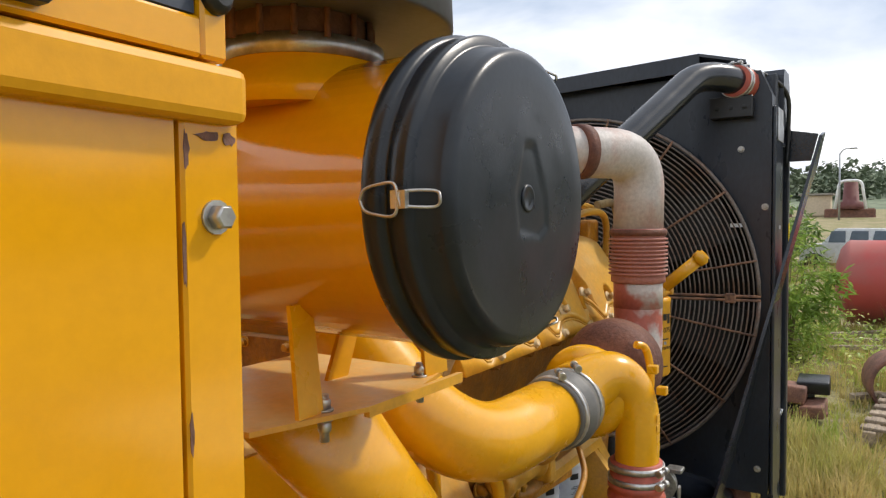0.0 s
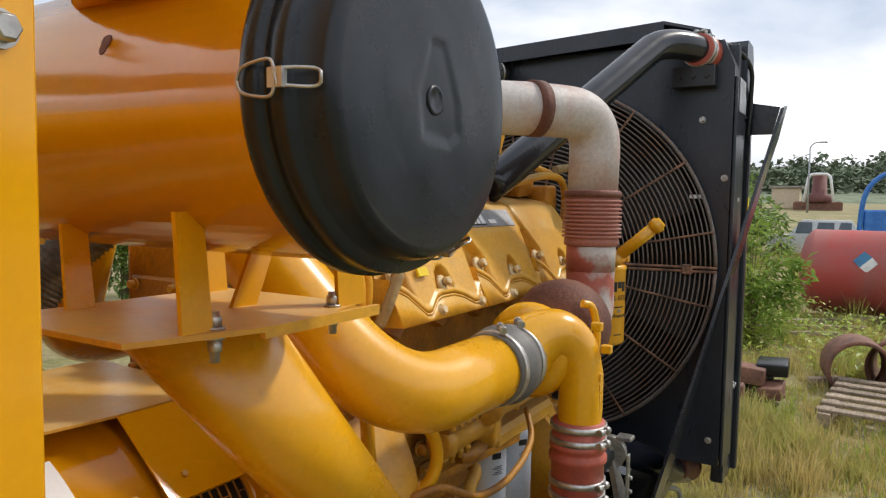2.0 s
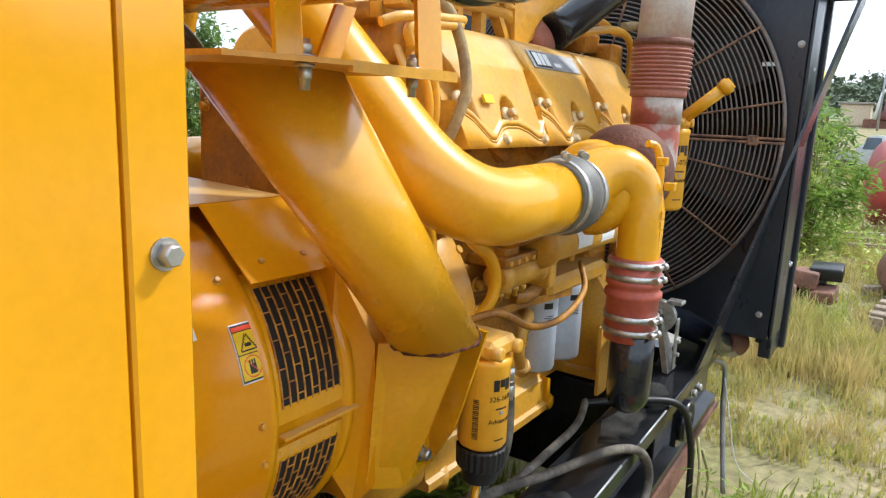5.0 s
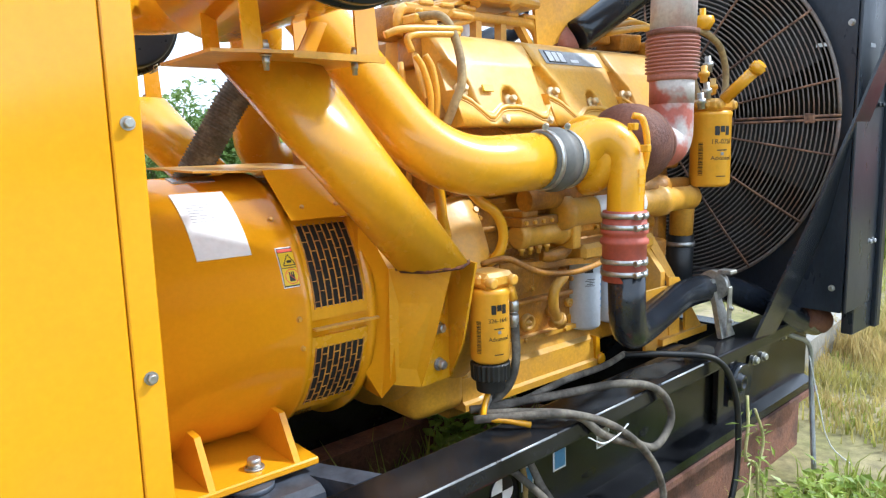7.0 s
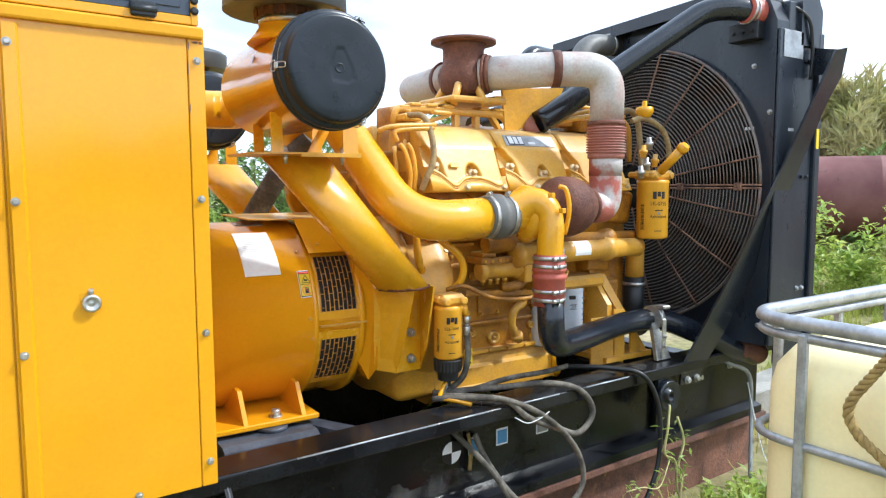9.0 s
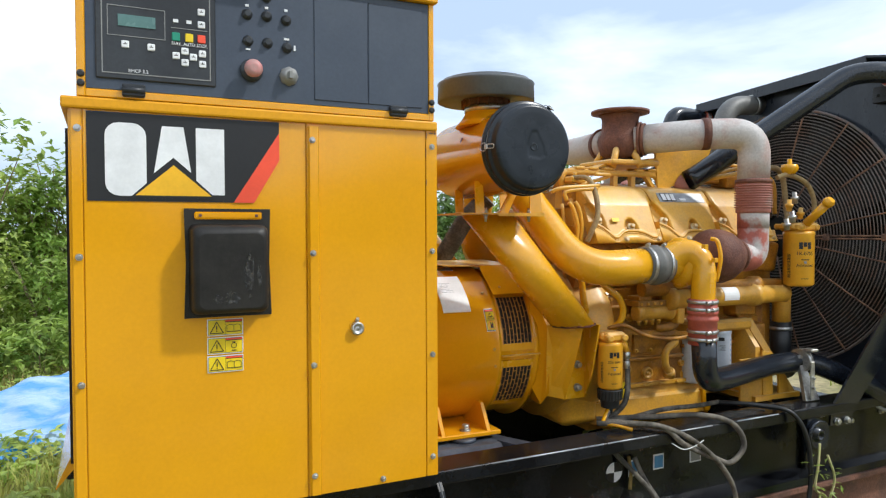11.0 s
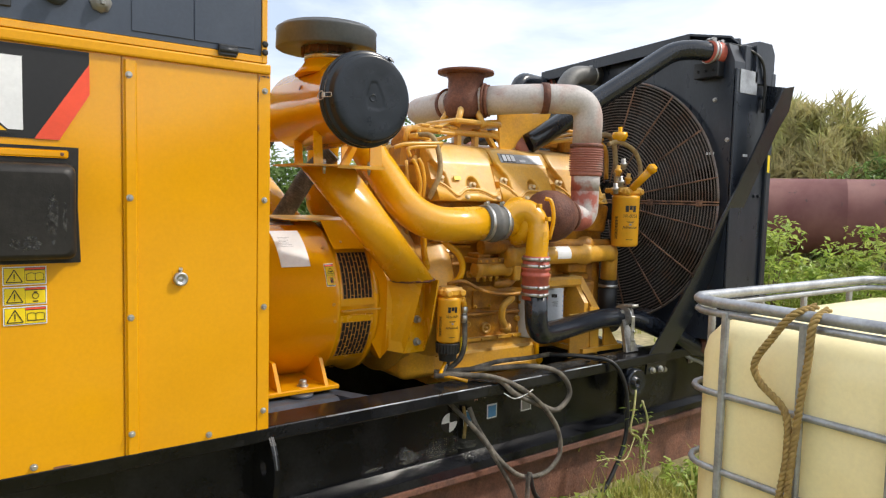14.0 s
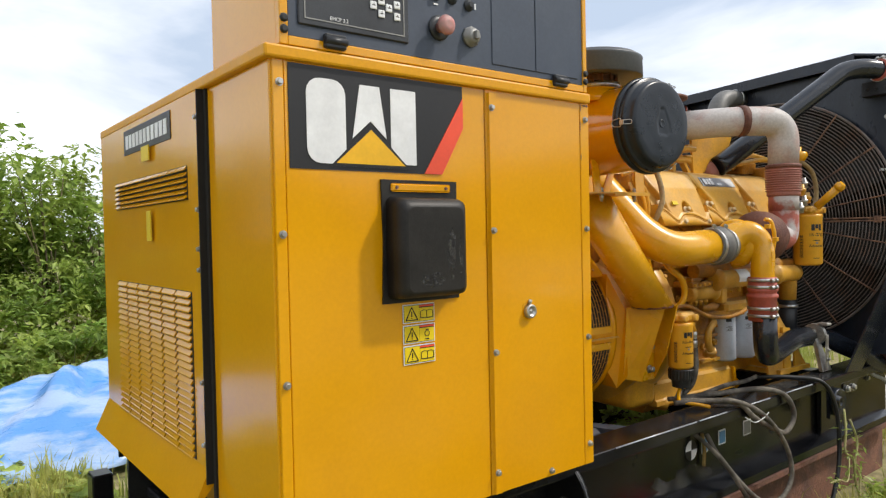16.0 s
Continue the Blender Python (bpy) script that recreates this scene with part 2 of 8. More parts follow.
WOOD = mat("weathered_wood", (0.32, 0.25, 0.18), 0.85, second=(0.20, 0.155, 0.11), scale=8, grain=0.25, stretch=(1, 5, 5), bump=0.3, bump_scale=40, alpha_rand=0.25)
TANKRED = mat("faded_red_tank", (0.42, 0.065, 0.055), 0.55, second=(0.34, 0.10, 0.085), scale=1.4, grain=0.1, spots=(0.15, 0.05, 0.03), spot_scale=3, spot_at=0.66)
TANKDARK = mat("oxide_red_tank", (0.15, 0.052, 0.05), 0.7, second=(0.20, 0.085, 0.075), scale=1.2, grain=0.12, spots=(0.09, 0.05, 0.045), spot_scale=3, spot_at=0.62)
CONCRETE = mat("old_concrete", (0.34, 0.32, 0.28), 0.9, second=(0.22, 0.21, 0.18), scale=3, grain=0.2, bump=0.3)
BLUEMACH = mat("blue_machine_paint", (0.03, 0.16, 0.52), 0.45, second=(0.05, 0.22, 0.6), scale=5)
GLASSY = mat("dark_window", (0.10, 0.13, 0.16), 0.1)
CARWHITE = mat("white_car_paint", (0.7, 0.72, 0.74), 0.25, coat=0.5)
GROUNDM = mat("grassy_soil", (0.20, 0.185, 0.07), 0.95, second=(0.31, 0.255, 0.14), scale=0.9, grain=0.35, grain_scale=14, bump=0.6, bump_scale=18,
              spots=(0.32, 0.26, 0.17), spot_scale=0.8, spot_at=0.58)


def leafy(m, share=0.42):
    """Lets light through a leaf."""
    nt = m.node_tree
    b = nt.nodes["Principled BSDF"]
    tr = nt.nodes.new("ShaderNodeBsdfTranslucent")
    mx = nt.nodes.new("ShaderNodeMixShader")
    mx.inputs["Fac"].default_value = share
    nt.links.new(b.inputs["Base Color"].links[0].from_socket, tr.inputs["Color"])
    nt.links.new(b.outputs["BSDF"], mx.inputs[1])
    nt.links.new(tr.outputs["BSDF"], mx.inputs[2])
    nt.links.new(mx.outputs["Shader"], nt.nodes["Material Output"].inputs["Surface"])
    return m


GRASSG = leafy(mat("green_grass", (0.31, 0.37, 0.07), 0.6, second=(0.46, 0.44, 0.12), scale=0.8, grain=0.3, grain_scale=9))
GRASSD = leafy(mat("dry_grass", (0.54, 0.42, 0.17), 0.7, second=(0.40, 0.38, 0.10), scale=1.6, grain=0.3, grain_scale=9))
LEAFA = leafy(mat("bush_leaf", (0.22, 0.34, 0.06), 0.42, second=(0.38, 0.46, 0.10), scale=1.3, grain=0.4, grain_scale=7, spots=(0.42, 0.36, 0.07), spot_scale=5, spot_at=0.70))
LEAFB = leafy(mat("dark_leaf", (0.14, 0.23, 0.06), 0.5, second=(0.23, 0.32, 0.09), scale=0.9, grain=0.4, grain_scale=5))
LEAFY = leafy(mat("bright_weed_leaf", (0.34, 0.46, 0.09), 0.4, second=(0.50, 0.55, 0.14), scale=2.0, grain=0.4, grain_scale=8), 0.5)
LEAFD = leafy(mat("dry_reed_leaf", (0.64, 0.57, 0.30), 0.7, second=(0.46, 0.46, 0.18), scale=1.0, grain=0.3, grain_scale=8))
# foliage greyed and lightened: distance haze is mixed into the colour
HAZEWOOD = mat("far_woods", (0.15, 0.185, 0.125), 0.9, second=(0.19, 0.22, 0.15), scale=0.12, grain=0.35, grain_scale=0.6, spec=0.1)
STEM = mat("woody_stem", (0.16, 0.12, 0.07), 0.85, second=(0.22, 0.19, 0.10), scale=10)
WELD = mat("burnt_weld_rust", (0.13, 0.045, 0.022), 0.8, second=(0.05, 0.025, 0.02), scale=40, grain=0.4, bump=0.6, bump_scale=150, spec=0.2)
# near-black for shade put in behind slots and guard, and for the seam
DARKIN = mat("inner_shade_and_seam", (0.012, 0.010, 0.008), 0.8)

# ---- mesh helpers ----
def V(*a):
    return Vector(a)


def box(bm, a, b, bev=0.0, m=None, seg=1):
    """An upright block between two corners, with bevelled edges, turned by m."""
    c = [(p + q) / 2 for p, q in zip(a, b)]
    s = [abs(q - p) for p, q in zip(a, b)]
    r = bmesh.ops.create_cube(bm, size=1.0, matrix=(m or Matrix()) @ Matrix.Translation(c) @ Matrix.Diagonal((*s, 1)))
    if bev:
        es = {e for v in r["verts"] for e in v.link_edges}
        bmesh.ops.bevel(bm, geom=list(es), offset=bev, segments=seg, affect="EDGES", profile=0.5)
    return bm


def frame_of(d):
    d = Vector(d).normalized()
    u = d.cross(V(0, 0, 1))
    if u.length < 1e-3:
        u = V(1, 0, 0)
    u.normalize()
    return u, u.cross(d).normalized() * -1


def ringed(bm, rings, closed_ends=True, smooth=True, wrap=False):
    """Skin between rings of points."""
    vs = [[bm.verts.new(p) for p in r] for r in rings]
    n = len(vs[0])
    pairs = list(zip(vs, vs[1:])) + ([(vs[-1], vs[0])] if wrap else [])
    for a, b in pairs:
        for i in range(n):
            f = bm.faces.new((a[i], a[(i + 1) % n], b[(i + 1) % n], b[i]))
            f.smooth = smooth
    if closed_ends and not wrap:
        bm.faces.new(vs[0][::-1])
        bm.faces.new(vs[-1])
    return bm


def lathe(bm, origin, axis, profile, seg=32, ends=True):
    """profile: (distance along the axis, radius)."""
    o, ax = Vector(origin), Vector(axis).normalized()
    u, w = frame_of(ax)
    rings = []
    for d, r in profile:
        rings.append([o + ax * d + (u * math.cos(2 * math.pi * i / seg) + w * math.sin(2 * math.pi * i / seg)) * max(r, 1e-4) for i in range(seg)])
    return ringed(bm, rings, ends)


def rod(bm, a, b, r, seg=12, r2=None):
    a, b = Vector(a), Vector(b)
    return lathe(bm, a, b - a, [(0, r), ((b - a).length, r if r2 is None else r2)], seg)


def curve_path(pts, rad=0.1, n=8):
    """A polyline with its corners rounded."""
    pts = [Vector(p) for p in pts]
    out = [pts[0]]
    for a, b, c in zip(pts, pts[1:], pts[2:]):
        k = min(rad, (a - b).length * 0.49, (c - b).length * 0.49)
        p, q = b + (a - b).normalized() * k, b + (c - b).normalized() * k
        for i in range(n + 1):
            t = i / n
            out.append(p * (1 - t) ** 2 + b * 2 * t * (1 - t) + q * t * t)
    out.append(pts[-1])
    return out


def spline(pts, n=8):
    """A smooth line through all points."""
    pts = [Vector(p) for p in pts]
    q = [pts[0] * 2 - pts[1]] + pts + [pts[-1] * 2 - pts[-2]]
    out = []
    for a, b, c, d in zip(q, q[1:], q[2:], q[3:]):
        for i in range(n):
            t = i / n
            out.append(0.5 * (2 * b + (c - a) * t + (2 * a - 5 * b + 4 * c - d) * t * t + (3 * b - a - 3 * c + d) * t ** 3))
    out.append(pts[-1])
    return out


def sweep(bm, path, r, seg=16, ends=True):
    """A tube along a path; r: a radius, or a function of the share of the way."""
    path = [Vector(p) for p in path]
    rings, u = [], None
    for i, p in enumerate(path):
        d = (path[min(i + 1, len(path) - 1)] - path[max(i - 1, 0)]).normalized()
        if u is None:
            u = frame_of(d)[0]
        u = (u - d * u.dot(d)).normalized()
        w = d.cross(u)
        rr = r(i / (len(path) - 1)) if callable(r) else r
        rings.append([p + (u * math.cos(2 * math.pi * k / seg) + w * math.sin(2 * math.pi * k / seg)) * rr for k in range(seg)])
    return ringed(bm, rings, ends)


def prism(bm, pts, d):
    """A flat outline pushed along d."""
    pts, d = [Vector(p) for p in pts], Vector(d)
    a = [bm.verts.new(p) for p in pts]
    b = [bm.verts.new(p + d) for p in pts]
    n = len(a)
    bm.faces.new(a[::-1])
    bm.faces.new(b)
    for i in range(n):
        bm.faces.new((a[i], a[(i + 1) % n], b[(i + 1) % n], b[i]))
    return bm


def hexbolt(bm, p, axis, r=0.009, h=0.008, washer=True):
    p, axis = Vector(p), Vector(axis).normalized()
    if washer:
        lathe(bm, p, axis, [(0, r * 1.35), (h * 0.25, r * 1.35)], 14)
    lathe(bm, p + axis * h * 0.25, axis, [(0, r), (h * 0.8, r), (h, r * 0.8)], 6)
    return bm


def mesh_of(bm, name, material, smooth_angle=None):
    bmesh.ops.recalc_face_normals(bm, faces=bm.faces[:])
    me = bpy.data.meshes.new(name)
    bm.to_mesh(me)
    bm.free()
    for m in (material if isinstance(material, (list, tuple)) else [material]):
        me.materials.append(m)
    return me


BASE = {}


def thing(name, at, label, category, group="", kind=""):
    """An Empty at the base of a thing."""
    e = new(name)
    e.empty_display_size = 0.1
    e.location = at
    BASE[e] = Matrix.Translation(at)
    return tagged(e, label, category, group, kind)


def part(name, bm, material, parent, label=""):
    ob = new(name, mesh_of(bm, name, material))
    ob.parent = parent
    BASE[ob] = BASE[parent]
    ob.matrix_parent_inverse = BASE[parent].inverted() if BASE[parent] is not None and parent.type == "EMPTY" else Matrix()
    if label:
        ob["label"] = label
    return ob


def solo(name, bm, material, label, category, group="", kind=""):
    ob = new(name, mesh_of(bm, name, material))
    BASE[ob] = None
    return tagged(ob, label, category, group, kind)


def B():
    return bmesh.new()


def turned(ob, degrees, px, py):
    """Turns a finished thing about an upright line through (px, py)."""
    m = Matrix.Translation((px, py, 0)) @ Matrix.Rotation(radians(degrees), 4, "Z") @ Matrix.Translation((-px, -py, 0))
    if ob.type == "EMPTY":
        m = m @ BASE[ob]
    ob.matrix_world = m
    return ob


CAB_YAW = (2.4, 0.0, 0.0)       # the cabinet stands slightly askew on the frame
SKID_YAW = (2.4, 1.3, 0.19)

YC = 0.87          # the set's middle line
SKIDZ = 0.745      # top of the base frame

# ---- ground ----
def ground_height(x, y):
    h = 0.02 * noise.noise(V(x * 0.7, y * 0.7, 0.3)) + 0.05 * noise.noise(V(x * 0.16, y * 0.16, 2.0))
    h *= min(1.0, max(0.15, (math.hypot(x - 1.0, y - 0.9) - 1.6) / 3.0)) if math.hypot(x - 1.0, y - 0.9) < 4.6 else 1.0
    h += 0.15 * math.exp(-(((x - 1.6) / 0.95) ** 2 + ((y + 1.44) / 0.85) ** 2) ** 2)
    return h + 0.045 * min(60.0, max(0.0, x - 22))


def build_ground():
    bm = B()
    cs = [-900, -400, -200, -100, -60, -40, -30] + [i * 1.0 - 24 for i in range(0, 16)] + [i * 0.35 - 8 for i in range(0, 52)] + \
        [i * 1.0 + 11 for i in range(0, 16)] + [32, 40, 60, 100, 200, 400, 900]
    vs = [[bm.verts.new((x, y, ground_height(x, y))) for x in cs] for y in cs]
    for j in range(len(cs) - 1):
        for i in range(len(cs) - 1):
            bm.faces.new((vs[j][i], vs[j][i + 1], vs[j + 1][i + 1], vs[j + 1][i])).smooth = True
    solo("ground", bm, GROUNDM, "uneven ground of dry soil with patchy grass", "ground", kind="structure")


build_ground()

# ---- control cabinet ----
def bar(bm, x0, z0, x1, z1, y=-0.006, t=0.002):
    return box(bm, (x0, y, z0), (x1, y + t, z1))


def build_cabinet():
    c = thing("generator_cabinet", (-0.545, YC, 0.75), "tall yellow sheet-steel generator cabinet standing on the black base frame", "cabinet")
    x0, x1, z0, z1, d = -1.095, 0.013, 0.790, 1.989, 1.60
    bm = B()
    box(bm, (x0 + 0.004, 0.006, z0), (x1 - 0.004, d, z1), 0.006)
    part("body", bm, YELLOW, c)
    # front skin: wide panel, raised rib, narrow panel, edge strip
    bm = B()
    box(bm, (x0 + 0.030, -0.001, z0), (-0.4425, 0.010, z1 - 0.012), 0.0015)
    part("front_panel", bm, YELLOW, c)
    bm = B()
    box(bm, (-0.4395, -0.002, z0), (-0.031, 0.010, z1 - 0.012), 0.0015)
    prism(bm, [(-0.4365, -0.002, z0 + 0.004), (-0.4325, -0.012, z0 + 0.004), (-0.4065, -0.012, z0 + 0.004), (-0.400, -0.002, z0 + 0.004)], (0, 0, z1 - z0 - 0.03))
    part("front_panel", bm, YELLOW, c)
    for a, b in ((x0, x0 + 0.028), (-0.0285, x1)):
        bm = B()
        box(bm, (a, -0.003, z0), (b, 0.010, z1 - 0.012), 0.002)
        part("corner_strip", bm, YELLOW, c)
    # rolled lip along the top
    bm = B()
    box(bm, (x0 - 0.014, -0.016, z1 - 0.016), (x1 + 0.006, d + 0.01, 2.005), 0.006, seg=2)
    part("top_lip", bm, YLIP, c, "yellow rolled top edge with rust at its corner")
    rn = random.Random(12)
    for px, pz, w, h in ((0.004, 1.965, 0.006, 0.004), (-0.026, 1.958, 0.002, 0.012), (-0.029, 1.90, 0.0015, 0.02), (-0.01, 1.966, 0.009, 0.003), (-0.027, 1.80, 0.0015, 0.012), (-0.60, 0.795, 0.03, 0.003), (-0.96, 0.794, 0.02, 0.002)):
        bm = B()
        prism(bm, [(px + w * rn.uniform(0.6, 1.2) * math.cos(k * math.pi / 7), -0.0034, pz + h * rn.uniform(0.6, 1.2) * math.sin(k * math.pi / 7)) for k in range(14)], (0, -0.0005, 0))
        part("rust_patch", bm, RUST, c)
    for bx, bz in [(x, z) for x in (-1.078, -0.4245, -0.0065) for z in (1.92, 1.565, 1.210, 0.857)] + [(-0.93, 0.808), (-0.68, 0.808), (-0.19, 0.808)]:
        bm = B()
        hexbolt(bm, (bx, -0.012 if abs(bx + 0.4245) < 0.01 else -0.003, bz), (0, -1, 0), 0.0074, 0.0085)
        part("bolt", bm, STEEL, c)
    # louvred end: corner strip, dark gap, air inlet cover with a flared skirt
    bm = B()
    box(bm, (x0 - 0.006, 0.004, z0), (x0 + 0.01, 0.405, z1 - 0.014), 0.003)
    part("end_panel", bm, YELLOW, c)
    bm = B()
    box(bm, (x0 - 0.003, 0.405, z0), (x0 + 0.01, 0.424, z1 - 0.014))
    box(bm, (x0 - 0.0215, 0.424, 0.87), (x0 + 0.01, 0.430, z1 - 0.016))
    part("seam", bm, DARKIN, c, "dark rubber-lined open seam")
    bm = B()
    cx, y0, y1 = x0 - 0.022, 0.43, 1.60
    prism(bm, [(x0 + 0.004, y0, z1 - 0.014), (cx, y0, z1 - 0.014), (cx, y0, 0.91), (cx - 0.055, y0, 0.79), (cx - 0.052, y0, 0.788), (cx + 0.010, y0, 0.86), (x0 + 0.004, y0, 0.86)], (0, y1 - y0, 0))
    cover = part("air_inlet_cover", bm, YELLOW, c, "yellow louvred inlet cover with a flared bottom edge")
    for (a, b, lo, hi, rows, cols) in ((0.54, 1.37, 1.673, 1.773, 6, 10), (0.53, 1.37, 0.915, 1.405, 23, 6)):
        # dark sheet on the cover that paints in shade between the slats
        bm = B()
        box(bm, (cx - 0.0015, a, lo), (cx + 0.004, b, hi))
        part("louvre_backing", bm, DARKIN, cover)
        for r in range(rows):
            for k in range(cols):
                bm = B()
                w, h = (b - a) / cols, (hi - lo) / rows
                ya, za = a + k * w + w * 0.05, lo + r * h
                prism(bm, [(cx - 0.001, ya, za + h * 0.95), (cx - 0.010, ya, za + h * 0.30), (cx - 0.010, ya, za + h * 0.12), (cx + 0.003, ya, za + h * 0.62)], (0, w * 0.9, 0))
                part("louvre", bm, YELLOW, cover)
    bm = B()
    box(bm, (cx - 0.003, 0.683, 1.868), (cx + 0.001, 1.229, 1.955))
    plate = part("name_plate", bm, BLACKV, c, "black name plate with white unreadable lettering")
    bm = B()
    for k in range(11):
        box(bm, (cx - 0.0045, 0.712 + k * 0.0455, 1.887), (cx - 0.002, 0.746 + k * 0.0455, 1.935))
    part("lettering", bm, WHITE, plate)
    for lz, h in ((1.822, 0.05), (1.555, 0.10)):
        bm = B()
        box(bm, (cx - 0.003, 0.89, lz), (cx + 0.001, 0.935 + (0.04 if h < 0.06 else 0), lz + h))
        part("warning_sticker", bm, YVIN, c)
    for bz in (1.90, 1.641, 1.53, 1.471, 1.152, 0.975):
        bm = B()
        hexbolt(bm, (cx, 0.452, bz), (-1, 0, 0), 0.007, 0.008)
        part("bolt", bm, STEEL, c)

    # black and white badge on the front, kept as plain shapes
    first = len(c.children)
    bm = B()
    y = -0.0035
    prism(bm, [(-1.056, y, 1.969), (-0.5265, y, 1.969), (-0.5265, y, 1.918), (-0.662, y, 1.721), (-1.056, y, 1.721)], (0, 0.002, 0))
    badge = part("badge", bm, BLACKV, c, "black badge with white shapes, a gold triangle and a red slash")
    y = -0.0055
    bm = B()
    prism(bm, [(-0.5265, y, 1.936), (-0.5265, y, 1.852), (-0.604, y, 1.721), (-0.664, y, 1.721)], (0, 0.002, 0))
    part("slash", bm, REDV, badge)
    bm = B()
    prism(bm, [(-0.832, -0.0066, 1.840), (-0.712, -0.0066, 1.730), (-0.950, -0.0066, 1.730)], (0, 0.0008, 0))
    part("triangle_edge", bm, BLACKV, badge)
    bm = B()
    prism(bm, [(-0.832, -0.0078, 1.826), (-0.728, -0.0078, 1.738), (-0.934, -0.0078, 1.738)], (0, 0.0008, 0))
    part("triangle", bm, YLOGO, badge)
    bm = B()
    pts = []
    for (cx2, cz2, a0) in ((-0.94, 1.905, 0), (-0.975, 1.905, 90), (-0.975, 1.772, 180), (-0.94, 1.772, 270)):
        for k in range(5):
            an = radians(a0 + k * 22.5)
            pts.append((cx2 + 0.036 * math.cos(an), y, cz2 + 0.036 * math.sin(an)))
    prism(bm, pts, (0, 0.002, 0))
    part("white_shape", bm, WHITE, badge)
    bm = B()
    prism(bm, [(-0.862, y, 1.937), (-0.804, y, 1.937), (-0.784, y, 1.806), (-0.832, y, 1.848), (-0.885, y, 1.802)], (0, 0.002, 0))
    part("white_shape", bm, WHITE, badge)
    bm = B()
    box(bm, (-0.770, y, 1.742), (-0.690, y + 0.002, 1.937))
    part("white_shape", bm, WHITE, badge)

    # moulded black rain hood over the breaker
    bm = B()
    bx0, bx1, bz0, bz1 = -0.806, -0.557, 1.380, 1.702
    prism(bm, [(bx0, -0.003, bz1), (bx1, -0.003, bz1), (bx1 - 0.004, -0.003, (bz0 + bz1) / 2), (bx1 + 0.002, -0.003, bz0), (bx0 - 0.002, -0.003, bz0), (bx0 + 0.004, -0.003, (bz0 + bz1) / 2)], (0, -0.005, 0))
    hood = part("breaker_hood", bm, HOODBLK, c, "moulded black plastic hood with scuffed face")
    bm = B()
    rings = []
    for yy, ins, top in ((-0.008, 0.012, 0.044), (-0.05, 0.016, 0.050), (-0.068, 0.020, 0.056), (-0.078, 0.034, 0.074)):
        a, b2, lo, hi = bx0 + ins, bx1 - ins, bz0 + ins * 0.9, bz1 - top
        rr = 0.02
        ring = []
        for (qx, qz, a0) in ((b2 - rr, hi - rr, 0), (a + rr, hi - rr, 90), (a + rr, lo + rr, 180), (b2 - rr, lo + rr, 270)):
            for k in range(5):
                an = radians(a0 + k * 22.5)
                ring.append((qx + rr * math.cos(an), yy, qz + rr * math.sin(an)))
        rings.append(ring)
    ringed(bm, rings)
    part("bulge", bm, HOODBLK, hood)
    rn = random.Random(5)
    for px, pz, w, h in ((bx1 - 0.078, (bz0 + bz1) / 2 - 0.03, 0.014, 0.075), (bx1 - 0.047, (bz0 + bz1) / 2 - 0.04, 0.006, 0.06), (bx0 + 0.11, bz0 + 0.06, 0.04, 0.02)):
        bm = B()
        prism(bm, [(px + w * rn.uniform(0.7, 1.2) * math.cos(k * math.pi / 10), -0.0784, pz + h * rn.uniform(0.7, 1.1) * math.sin(k * math.pi / 10)) for k in range(20)], (0, -0.0004, 0))
        part("scuff", bm, DULL, hood)
    bm = B()
    box(bm, (bx0 + 0.028, -0.013, bz1 - 0.031), (bx1 - 0.026, -0.008, bz1 - 0.009), 0.004)
    strip = part("clamp_strip", bm, YELLOW, hood, "yellow clamping strip")
    for sx in (bx0 + 0.045, bx1 - 0.042):
        bm = B()
        lathe(bm, (sx, -0.013, bz1 - 0.02), (0, -1, 0), [(0, 0.005), (0.003, 0.004)], 10)
        part("screw", bm, RUST, hood)

    # three hazard stickers, one above the other
    for zb in (1.323, 1.268, 1.213):
        bm = B()
        bar(bm, -0.745, zb, -0.641, zb + 0.050, -0.0045)
        st = part("hazard_sticker", bm, WHITE, c, "white-edged yellow hazard sticker")
        bm = B()
        bar(bm, -0.7425, zb + 0.0025, -0.6435, zb + 0.0475, -0.0052)
        part("black_border", bm, BLACKV, st)
        bm = B()
        bar(bm, -0.7415, zb + 0.0035, -0.6935, zb + 0.0465, -0.006)
        bar(bm, -0.6925, zb + 0.0035, -0.6445, zb + 0.039, -0.006)
        part("yellow_field", bm, YVIN, st)
        bm = B()
        bar(bm, -0.6925, zb + 0.0415, -0.6445, zb + 0.0465, -0.006)
        part("red_field", bm, REDV, st)
        bm = B()
        yy = -0.0075
        book = [((-0.689, zb + 0.012), (-0.689, zb + 0.029), 0.0014), ((-0.648, zb + 0.012), (-0.648, zb + 0.029), 0.0014), ((-0.6685, zb + 0.011), (-0.6685, zb + 0.030), 0.0014),
                ((-0.689, zb + 0.029), (-0.679, zb + 0.033), 0.0014), ((-0.679, zb + 0.033), (-0.6685, zb + 0.030), 0.0014), ((-0.6685, zb + 0.030), (-0.658, zb + 0.033), 0.0014), ((-0.658, zb + 0.033), (-0.648, zb + 0.029), 0.0014),
                ((-0.689, zb + 0.012), (-0.6685, zb + 0.011), 0.0022), ((-0.6685, zb + 0.011), (-0.648, zb + 0.012), 0.0022)]
        if zb == 1.268:
            ring = [(-0.6685 + 0.008 * math.cos(k * math.pi / 4 + 0.4), zb + 0.024 + 0.008 * math.sin(k * math.pi / 4 + 0.4)) for k in range(9)]
            book = [(ring[k], ring[k + 1], 0.0016) for k in range(8)] + [((-0.673, zb + 0.034), (-0.664, zb + 0.034), 0.003), ((-0.675, zb + 0.009), (-0.662, zb + 0.009), 0.003)]
